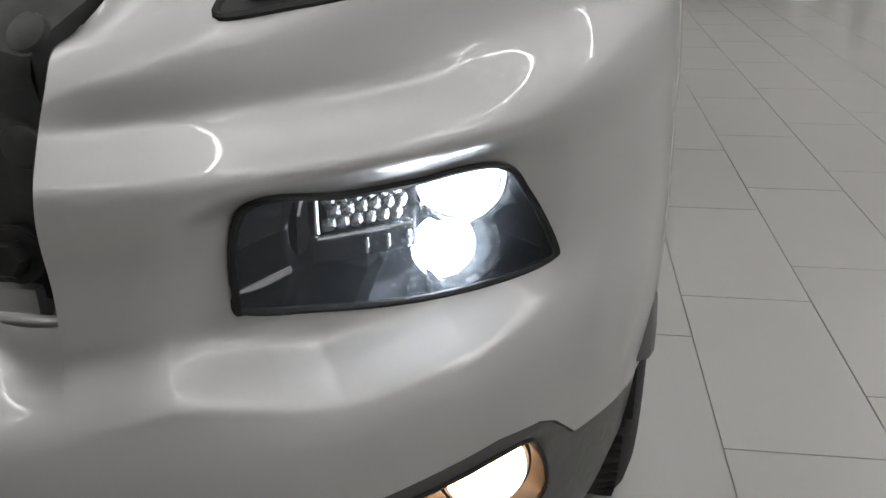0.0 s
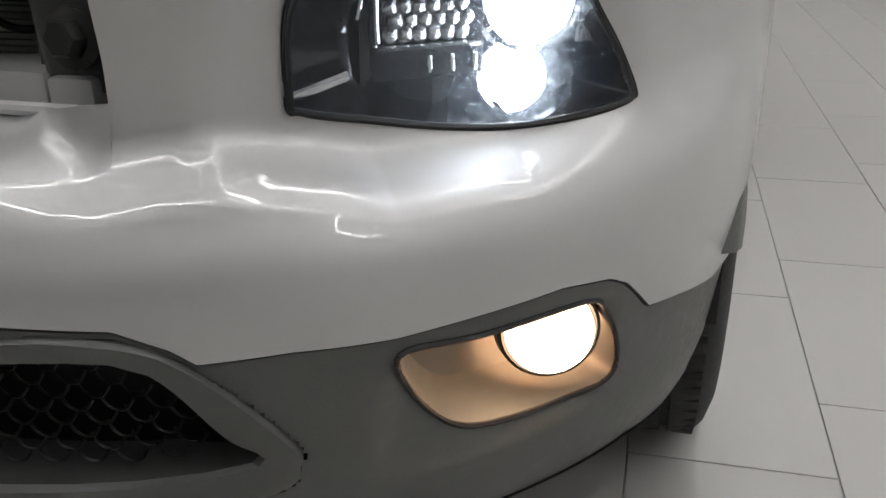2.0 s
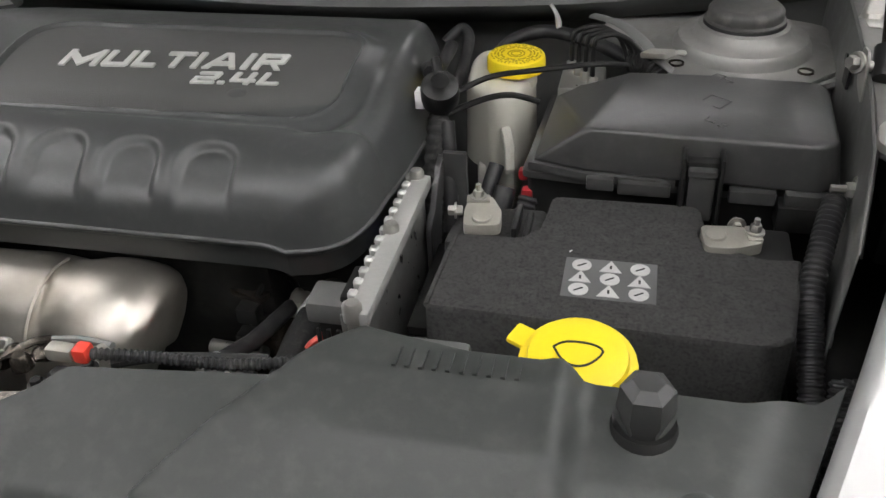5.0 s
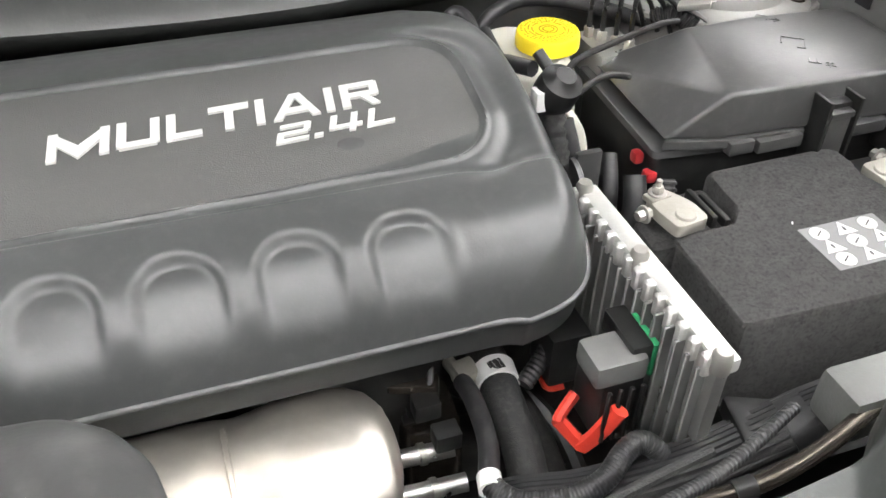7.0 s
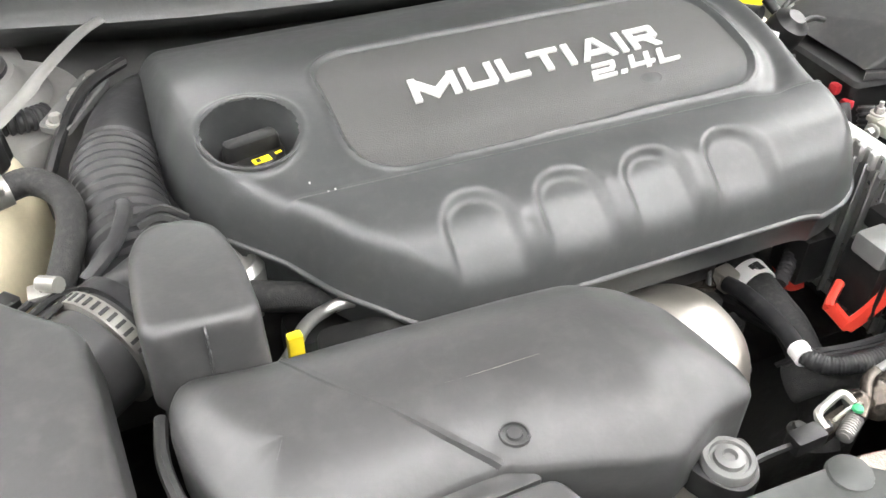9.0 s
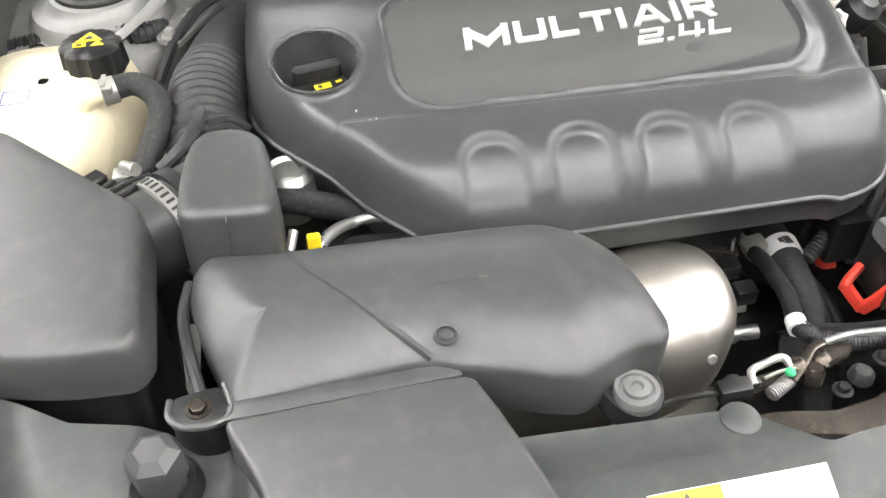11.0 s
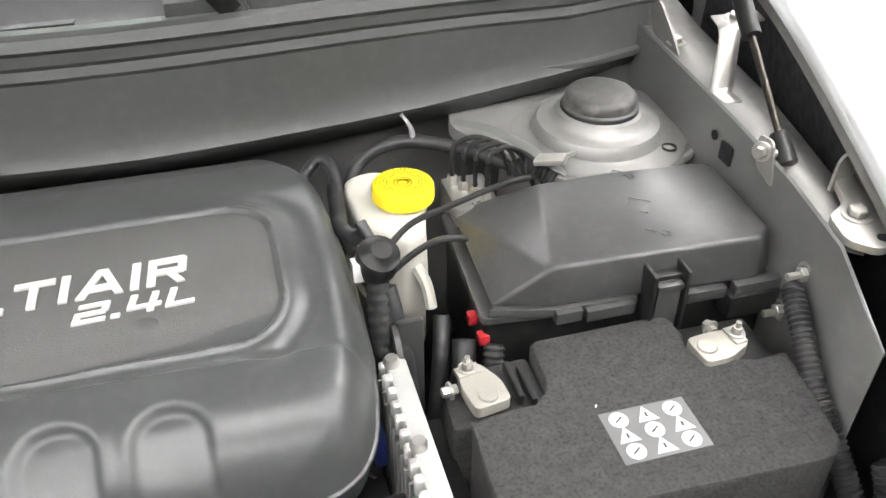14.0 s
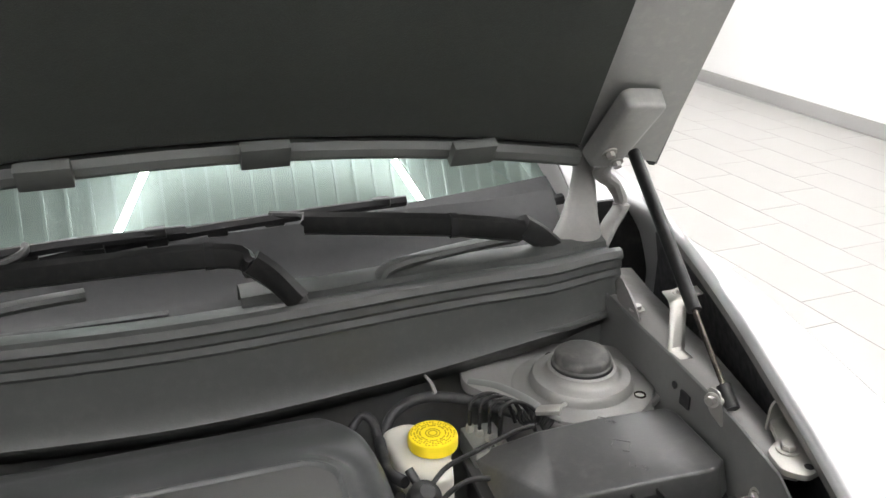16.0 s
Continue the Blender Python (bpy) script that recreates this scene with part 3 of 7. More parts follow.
def build_fender():
    nu, nv = 200, 60
    u = np.linspace(.641, U_END - .01, nu)
    low = np.interp(u, SEAM_U, SEAM_V)
    p = body(u, np.full_like(u, 6.0))
    grid = np.linspace(0, 11, 200)
    for i in range(nu):
        q = body(np.full_like(grid, u[i]), grid)
        ok = np.hypot(q[:, 1] - ARCH_Y, q[:, 2] - ARCH_Z) > ARCH_R
        if u[i] > 1.307:
            bad = np.where(~ok)[0]
            low[i] = grid[bad[-1]] if len(bad) else .4
    low = np.maximum(low, 0)
    rows = [(u, low + .02 + (11 - low - .02) * t) for t in np.linspace(0, 1, nv)]
    U, V = np.array([r[0] for r in rows]), np.array([r[1] for r in rows])
    bm = sheet(body(U, V))
    # rolled inner edge and flange
    e = body(u, np.full_like(u, 11.0))
    inn = np.stack([-np.ones(nu), np.zeros(nu), np.zeros(nu)], -1)
    fl = [e, e + inn * .006 + np.array([0, 0, -.003]), e + inn * .010 + np.array([0, 0, -.009]), e + inn * .011 + np.array([0, 0, -.014]), e + inn * .009 + np.array([0, 0, -.018]), e + inn * .007 + np.array([0, 0, -.032]), e - inn * .004 + np.array([0, 0, -.036])]
    merge(bm, sheet(fl[:4]))
    bmesh.ops.remove_doubles(bm, verts=bm.verts, dist=.0004)
    # lower flange in a darker grey than the paint, for the hood's shade
    for k in (1, -1):
        part("fender_flange", sheet(np.array(fl[3:]) * np.array([k, 1, 1])), TOWER, car, "inner flange of the fender, darkened for the hood's shade")
    f = part("fender", bm, PAINT, car, "glossy silver front fender")
    m = Matrix.Diagonal((-1, 1, 1, 1))
    o = bmesh.new()
    o.from_mesh(f.data)
    at(o, m)
    bmesh.ops.reverse_faces(o, faces=o.faces)
    part("fender", o, PAINT, car)
    # flare along the arch
    for sgn in (1, -1):
        a = np.radians(np.linspace(168, 8, 40))
        pts = []
        for k in (0, .012, .03, .045):
            pts.append(np.stack([sgn * (np.interp(ARCH_Y + (ARCH_R + k) * np.cos(a), PLAN_Y, PLAN_X) + (.006 if k < .04 else -.004) - .045 * step(.45, .72, ARCH_Z + (ARCH_R + k) * np.sin(a))), ARCH_Y + (ARCH_R + k) * np.cos(a), ARCH_Z + (ARCH_R + k) * np.sin(a)], -1))
        pts.insert(0, pts[0] + np.array([-.06 * sgn, 0, 0]))
        b = sheet(pts)
        bmesh.ops.recalc_face_normals(b, faces=b.faces)
        part("wheel_arch_trim", b, CLAD, car, "grained grey plastic arch trim")
        # liner of the arch
        a = np.linspace(math.pi, 0, 30)
        l = [np.stack([np.full(30, sgn * x), ARCH_Y + (ARCH_R + .002) * np.cos(a), ARCH_Z + (ARCH_R + .002) * np.sin(a)], -1) for x in (.87, .56)]
        part("arch_liner", sheet(l), BLACK, car)


build_bumper()
build_fender()

# thin dark joints between the panels
part("panel_gap", line_on([(.641, 10.95), (.66, 10.75), (.705, 10.29)], .0016, 0, False), GASKET_SHADE, car)
part("panel_gap", line_on([(1.215, 8.6), (1.26, 8.0), (1.307, 7.3), (1.309, 6.8)], .0016, 0, False), GASKET_SHADE, car)
part("panel_gap", line_on([(.548, 3.29), (.609, 3.28), (.679, 3.2), (.768, 3.22), (.819, 3.22), (.870, 3.09), (.893, 2.93), (.915, 2.68), (.937, 2.42), (.96, 2.36), (.988, 2.29), (1.081, 2.01)], .0022, -.003, False), GASKET_SHADE, car)


# ---- lamps of the front ----
def head_lamp():
    u, v = ring(LENS)
    rows = []
    for k, d in ((1.0, .002), (.99, -.012), (.95, -.04), (.88, -.075), (.6, -.085), (.05, -.085)):
        a, b = scaled(u, v, k)
        rows.append(body(a, b) + outward(*scaled(u, v, .3)) * d)
    lamp = part("head_lamp", sheet(rows, True), SMOKE, car, "smoked projector headlamp, lit")
    part("gasket", rim(LENS, 1.022, .972, .0035, steps=5), GASKET_SHADE, lamp, "black rubber surround")
    part("bead", line_on(LENS, .0030, .001), GASKET_SHADE, lamp)
    g = part("lens", facing(patch(LENS, 10, .004, .985, bulge=.004), (.45, -.85, .1)), HAZY, lamp, "clear curved lens")
    g.visible_shadow = False
    n = Vector((.42, -.88, .12)).normalized()
    q = Vector((0, 0, 1)).rotation_difference(n).to_matrix().to_4x4()
    # projector with its ring
    c = Vector((.702, .630, .722))
    M = Matrix.Translation(c) @ q
    part("projector_lens", lathe([(0, .016), (.012, .0145), (.022, .010), (.029, .003), (.031, -.003)], 32, M), WHITE_ON, lamp, "bright white projector lens")
    part("projector_ring", lathe([(.031, -.006), (.032, .006), (.036, .009), (.040, .006), (.041, -.02)], 40, M), CHROME, lamp, "chrome ring")
    # lower reflector emits by itself to imitate the projector's reflection
    c2 = Vector((.692, .619, .666))
    part("lower_reflector", lathe([(0, .011), (.012, .010), (.021, .006), (.026, 0)], 28, Matrix.Translation(c2) @ q), WHITE_ON, lamp, "lower reflector, self-glowing in place of the projector's reflection")
    part("reflector_cup", lathe([(.027, -.002), (.029, .006), (.033, .004), (.035, -.015)], 28, Matrix.Translation(c2 + Vector((.012, .006, -.004))) @ q), CHROME, lamp)
    # inner carrier with a frosted bank of cells and slim bars
    x = Vector((.80, .60, 0)).normalized()
    B = Matrix(((x.x, 0, n.x, 0), (x.y, 0, n.y, 0), (0, 1, 0, 0), (0, 0, 0, 1)))
    o = Matrix.Translation((.640, .575, .715)) @ B
    part("carrier", box(-.040, .045, -.045, .022, -.02, -.004, .004, 2, o), SMOKE, lamp)
    cells = bmesh.new()
    for i in range(6):
        for j in range(3):
            merge(cells, lathe([(.0062, 0), (.0058, .003), (.003, .005), (0, .0055)], 10, o @ Matrix.Translation((-.026 + i * .0105 + (j % 2) * .004, -.012 + j * .0095, -.003))))
    part("reflector_cells", cells, FACET, lamp, "faceted bright cells")
    part("trim_frame", tube([o @ Vector(p) for p in ((-.036, .014, .002), (-.036, -.016, .002), (-.030, -.021, .002), (.040, -.021, .002))], .0022, 8, 4), CHROME, lamp)
    part("light_bar", box(-.113, -.064, -.020, -.0125, .010, .016, .002, 2, o @ pose(0, 0, 0, 0, 0, 16)), CHROME, lamp, "bright slim bar")
    for i in range(3):
        part("chrome_pin", box(.000 + i * .017, .004 + i * .017, -.040, -.027, -.003, .003, .001, 1, o), CHROME, lamp)
    part("chrome_slash", box(-.050, -.046, -.012, .014, .002, .006, .001, 1, o @ pose(0, 0, 0, 0, 0, -14)), CHROME, lamp)
    part("inner_bezel", tube([o @ Vector(p) for p in ((-.058, -.040, .004), (-.060, .0, .006), (-.045, .022, .006), (.0, .030, .004))], .0035, 8, 6), SMOKE, lamp)
    part("side_fin", prism([(.120, -.03), (.150, -.03), (.146, -.012), (.128, .0)], -.02, -.012, .002, r=.006, m=o), FACET, lamp)
    for i in range(4):
        part("reflector_step", box(.135 + i * .008, .139 + i * .008, -.01, .03, -.022 + i * .002, -.018 + i * .002, .001, 1, o), SMOKE, lamp)
    part("side_reflector", box(.145, .175, -.042, -.033, -.012, -.008, .001, 1, o), FACET, lamp)
    return lamp


def drl_lamp():
    lamp = part("daytime_lamp", patch(DRLO, 8, .0015), BLACK, car, "slim lit daytime lamp with amber end in a black frame")
    part("frame_edge", line_on(DRLO, .0028, .0005), GASKET_SHADE, lamp)
    part("reflector", patch(DRLI, 8, .0030), RIBBED, lamp, "clear faceted reflector")
    # light guide along the upper edge and round the front end
    up = [(.672, 9.52), (.690, 9.78), (.716, 9.98), (.750, 10.03), (.883, 9.84), (1.027, 9.75), (1.125, 9.56)]
    lo = [(.716, 9.36), (.722, 9.52), (.736, 9.68), (.765, 9.77), (.883, 9.58), (1.027, 9.47), (1.118, 9.36)]
    def strip(a, b, lift):
        A, C = curve_through([(p[0], p[1] * .1, 0) for p in a], 8), curve_through([(p[0], p[1] * .1, 0) for p in b], 8)
        rows = []
        for t in np.linspace(0, 1, 6):
            uu = np.array([p.x * (1 - t) + q.x * t for p, q in zip(A, C)])
            vv = np.array([p.y * (1 - t) + q.y * t for p, q in zip(A, C)]) * 10
            rows.append(body(uu, vv) + outward(uu, vv) * (lift + .002 * math.sin(math.pi * t)))
        return sheet(rows)
    guide = part("light_guide", strip(up, lo, .0040), RIBBED, lamp, "clear light guide with glowing ribs")
    A, C = curve_through([(p[0], p[1] * .1, 0) for p in up], 24), curve_through([(p[0], p[1] * .1, 0) for p in lo], 24)
    for i in range(2, len(A) - 3, 3):
        j = i + 2
        uu = np.array([[A[i].x, A[j].x], [A[i].x * .2 + C[i].x * .8, A[j].x * .2 + C[j].x * .8]])
        vv = np.array([[A[i].y, A[j].y], [A[i].y * .2 + C[i].y * .8, A[j].y * .2 + C[j].y * .8]]) * 10
        part("glowing_rib", sheet(body(uu, vv) + outward(uu, vv) * .0068), DRL_ON, guide)
    part("glowing_edge", line_on([(a + .002, b - .03) for a, b in up], .0022, .006, False), DRL_ON, guide)
    part("glowing_edge", line_on(lo, .0009, .006, False), DRL_ON, guide)
    # moulded ribs of the lower reflector
    low_u, low_v = [.735, .80, .88, .95, 1.0], [9.12, 8.98, 8.87, 8.80, 8.78]
    for i in range(34):
        a = .742 + i * .0072
        vt, vb = np.interp(a, [p[0] for p in lo[2:]], [p[1] for p in lo[2:]]) - .06, np.interp(a, low_u, low_v) + .03
        uu = np.array([[a, a + .0026, a + .0052]] * 2) + np.array([[.012], [-.012]])
        vv = np.array([[vt] * 3, [vb] * 3])
        part("reflector_rib", sheet(body(uu, vv) + outward(uu, vv) * np.array([.0034, .0052, .0034])[None, :, None]), RIBBED, lamp, sharp=20)
    part("amber_reflector", strip([(1.02, 9.40), (1.07, 9.42), (1.12, 9.34), (1.152, 9.18)], [(.972, 8.80), (1.05, 8.78), (1.12, 8.80), (1.158, 8.86)], .0048), AMBER, lamp, "amber turn signal section")
    part("lower_trim", strip([(.86, 8.96), (.95, 8.90), (1.05, 8.84), (1.16, 8.84)], [(.86, 8.90), (.95, 8.83), (1.05, 8.77), (1.17, 8.79)], .0056), CHROME, lamp)
    part("divider", strip([(.985, 9.42), (1.0, 9.42)], [(.940, 8.86), (.955, 8.85)], .0056), CHROME, lamp)
    c = body(np.array([1.075]), np.array([9.18]))[0] + outward(np.array([1.075]), np.array([9.18]))[0] * .006
    part("signal_bulb", lathe([(0, .004), (.005, .003), (.0075, 0)], 16, Matrix.Translation(c)), SIGNAL_ON, lamp)
    g = part("lens", facing(patch(DRLI, 8, .0085, 1.02), (.5, -.5, .6)), CLEAR, lamp, "clear lens")
    g.visible_shadow = False
    return lamp


def fog_lamp():
    u, v = ring(FOGO)
    rows = []
    n0 = outward(*scaled(u, v, .3))
    for k, d in ((1.0, -.001), (.98, -.010), (.93, -.030), (.80, -.050), (.5, -.058), (.05, -.058)):
        a, b = scaled(u, v, k)
        rows.append(body(a, b) + n0 * d)
    lamp = part("fog_lamp", sheet(rows, True), CLAD, car, "round warm fog lamp, lit, in a grey recess")
    part("recess_gap", line_on(FOGO, .0026, -.002), GASKET_SHADE, lamp)
    q = Vector((0, 0, 1)).rotation_difference(Vector((.35, -.93, .05)).normalized()).to_matrix().to_4x4()
    M = Matrix.Translation((.730, .608, .460)) @ q
    part("lens", lathe([(0, .016), (.016, .0145), (.028, .009), (.036, .0), (.037, -.008)], 36, M), FOG_ON, lamp, "glowing warm white lens")
    part("bezel", lathe([(.037, -.008), (.040, -.006), (.043, -.008), (.045, -.02)], 36, M), GASKET_SHADE, lamp)
    return lamp


head_lamp()
drl_lamp()
fog_lamp()


def lower_grille():
    gu = [(u, v) for u, v in GRILLE]
    full = gu + [(-u, v) for u, v in gu[-2:0:-1]]
    mu = MESHO + [(-u, v) for u, v in MESHO[-2:0:-1]]
    def bend(u, v, lift):
        p = body(np.abs(u), v) + outward(np.abs(u), v) * lift
        p[:, 0] *= np.where(u < 0, -1, 1)
        return p
    A = curve_through([(u, v * .1, 0) for u, v in full], 6, True)
    C = curve_through([(u, v * .1, 0) for u, v in mu], 6, True)
    ang = np.linspace(0, 2 * math.pi, 180, endpoint=False)
    def polar(pts):
        th = np.array([math.atan2((p.y - .27) * 2.4, p.x) for p in pts]) % (2 * math.pi)
        o = np.argsort(th)
        th, uu, vv = th[o], np.array([p.x for p in pts])[o], np.array([p.y for p in pts])[o] * 10
        f = lambda y: np.interp(ang, np.concatenate([th - 2 * math.pi, th, th + 2 * math.pi]), np.tile(y, 3))
        return f(uu), f(vv)
    au, av = polar(A)
    cu, cv = polar(C)
    rows = [bend(au, av, -.012), bend(au * .997, av, -.001)]
    for t, l in ((.12, .002), (.5, .002), (.9, .001), (1, -.004)):
        rows.append(bend(au + (cu - au) * t, av + (cv - av) * t, l))
    inner = bend(cu, cv, -.004)
    for d in (.02, .05, .07):
        rows.append(inner + np.array([0, d, -.012 * (d / .07)]))
    g = part("lower_grille", sheet(rows, True), CLAD, car, "grey plastic lower grille with a dark scale mesh")
    m = bmesh.new()
    for j in range(9):
        for i in range(-24, 25):
            x, z = (i + (j % 2) * .5) * .027, .522 - j * .0115
            if abs(x) > .50 or abs(x) > .56 - (.53 - z) * .1:
                continue
            y = float(np.interp(abs(x), PLAN_X, PLAN_Y)) + .040 + (.53 - z) * .1
            merge(m, tube([(x - .0135, y, z), (x - .008, y - .001, z - .008), (x, y - .001, z - .0105), (x + .008, y - .001, z - .008), (x + .0135, y, z)], .0013, 4, 2))
    part("scale_mesh", m, BLACK, g, "dark fish-scale mesh")
    part("mesh_backing", box(-.53, .53, .47, .474, .38, .56, 0), GASKET_SHADE, g)


lower_grille()


# ---- wheel ----
def wheel(sx):
    t = .1125
    prof = [(.225, -t + .01), (.262, -t - .004), (.31, -t - .006), (.338, -t + .004), (.352, -t + .016), (.357, -t + .03)]
    for a in (-.055, -.018, .018, .055):
        prof += [(.360, a - .006), (.352, a - .0045), (.352, a + .0045), (.360, a + .006)]
    prof += [(.357, t - .03), (.352, t - .016), (.338, t - .004), (.31, t + .006), (.262, t + .004), (.225, t - .01)]
    M = Matrix.Translation((sx * .772, 1.285, .360)) @ Matrix.Rotation(math.pi / 2, 4, "Y")
    w = part("wheel", lathe(prof, 96, M), TYRE, car, "black road tyre on an alloy rim")
    blocks = bmesh.new()
    for i in range(72):
        for k, a in ((-1, -.082), (1, .082)):
            b = box(-.0135, .0135, -.005, .005, -.0035, .0035, 0, 1, Matrix.Rotation(2 * math.pi * i / 72, 4, "Z") @ Matrix.Translation((.3555, 0, a)) @ Matrix.Rotation(radians(90), 4, "Y") @ Matrix.Rotation(radians(12 * k), 4, "X"))
            merge(blocks, b)
    part("tread_block", at(blocks, M), TYRE, w, kind="stuff")
    part("rim", lathe([(.0, .05), (.05, .06), (.09, .05), (.19, .06), (.222, .095), (.228, .1), (.228, -.1), (.215, -.09), (.205, .03), (0, .03)], 40, M), ALU, w, "alloy rim")


wheel(1)
wheel(-1)


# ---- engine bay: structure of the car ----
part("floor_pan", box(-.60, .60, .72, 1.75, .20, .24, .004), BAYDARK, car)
part("firewall", box(-.80, .80, 1.50, 1.54, .22, .93, .004), GREYMET, car, "grey painted bulkhead")


def inner_side(s):
    """Upright inner wing with its ledge, on one side."""
    y = np.array([.60, .72, .82, .90, 1.0, 1.10, 1.20, 1.30, 1.40, 1.50, 1.60])
    x = np.array([.60, .61, .618, .632, .652, .664, .672, .678, .684, .69, .70])
    z = np.array([.80, .84, .88, .935, .972, .98, .982, .984, .984, .985, .99])
    lo = np.stack([x * 0 + .66, y, y * 0 + .24], -1)
    mid = np.stack([x - .004, y, z - .12], -1)
    top = np.stack([x, y, z], -1)
    lip = np.stack([x + .002, y, z + .003], -1)
    led = np.stack([x + .005, y, z - .003], -1)
    out = np.stack([x + np.interp(y, [1.0, 1.1, 1.3, 1.6], [.030, .062, .085, .10]), y, z - .014], -1)
    P = np.array([lo, mid, top, lip, led]) * np.array([s, 1, 1])
    o = part("inner_wing", sheet(P[:, 3:]), GREYMET, car, "grey painted inner wing panel", sharp=25)
    thick(o, .002)
    o = part("wing_ledge", sheet(np.array([led + np.array([.0005, 0, 0]), out])[:, 4:] * np.array([s, 1, 1])), TOWER, car, "dusty light grey ledge of the wing", sharp=25)
    thick(o, .002)
    # black sheet added for the shade between the wing and the fender
    yy = np.linspace(.60, 1.62, 40)
    ex, ez = np.interp(yy, EDGE_Y, EDGE_X), np.interp(yy, EDGE_Y, EDGE_Z)
    rows = [np.stack([ex + dx, yy, ez + dz], -1) for dx, dz in ((.006, -.045), (.020, -.12), (.015, -.30), (-.02, -.55))]
    part("wing_shade_sheet", sheet(np.array(rows) * np.array([s, 1, 1])), GASKET_SHADE, car, "black sheet standing in for the shade behind the fender")
    part("wing_gutter", box(*sorted((s * .70, s * .80)), 1.08, 1.70, .80, .86, .01), DARK, car)
    part("scuttle_side", box(*sorted((s * .73, s * .90)), 1.70, 1.712, .72, 1.075, .004), BAYDARK, car)
    part("corner_support", prism([(s * .60, .62), (s * .63, .62), (s * .66, .90), (s * .635, .90)], .60, .74, .004), GASKET_SHADE, car)
    return o


inner_side(1)
inner_side(-1)


def strut_tower(s):
    M = Matrix.Translation((s * .572, 1.352, 0))
    t = part("strut_tower", lathe([(.125, .70), (.118, .86), (.112, .903), (.108, .912), (.103, .9145), (.086, .9155), (.081, .919), (.079, .929), (.075, .934), (.063, .936), (.057, .940), (.053, .948), (.045, .951)], 64, M), TOWER, car, "dusty silver strut tower")
    part("tower_plate", prism([(s * (x), y) for x, y in (((.40, 1.42), (.452, 1.33), (.495, 1.275), (.545, 1.266), (.655, 1.284), (.686, 1.315), (.686, 1.45), (.60, 1.49), (.42, 1.49)) if s > 0 else ((.505, 1.36), (.515, 1.26), (.60, 1.225), (.672, 1.25), (.685, 1.42), (.60, 1.49), (.52, 1.49)))], .895, .912, .005, 2, r=.02), TOWER, t)
    part("strut_cap", lathe([(0, .9725), (.034, .972), (.040, .970), (.0435, .966), (.044, .957), (.047, .955), (.047, .949), (.0, .949)], 48, M), DUSTCAP, t, "dusty black rubber cap")
    part("cap_ring", lathe([(.0445, .953), (.0462, .9545), (.0475, .953), (.0480, .950)], 40, M), GASKET_SHADE, t)
    for a in (318, 95, 215):
        p = (s * .572 + s * .092 * math.cos(radians(a)), 1.352 + .092 * math.sin(radians(a)), .9165)
        part("bolt_hole", lathe([(.0095, -.001), (.0090, .0012), (.0075, .0012), (.0070, -.003), (0, -.003)], 20, Matrix.Translation(p)), OILY, t)
    if s > 0:
        part("flange", tube([(.455, 1.328, .905), (.497, 1.274, .903), (.545, 1.264, .902), (.655, 1.282, .902), (.688, 1.314, .904)], .006, 8, 6), TOWER, t)


strut_tower(1)
strut_tower(-1)

# tower brace strap with its clip
strap = solo("brace_strap", tube([(.392, 1.369, .945), (.425, 1.343, .946), (.452, 1.302, .944), (.470, 1.270, .937), (.492, 1.262, .922)], .0085, 8, 8, flat=.3), GREYMET, "bent grey steel strap over the strut tower", "strap", "brace straps")
part("clip", box(-.018, .018, -.010, .010, -.003, .004, .002, 2, Matrix.Translation((.474, 1.262, .942)) @ pose(0, 0, 0, 0, -14, -38)), ZINC, strap)
part("clip_arm", tube([(.482, 1.256, .942), (.495, 1.262, .945), (.504, 1.268, .942)], .003, 6, 4), ZINC, strap)


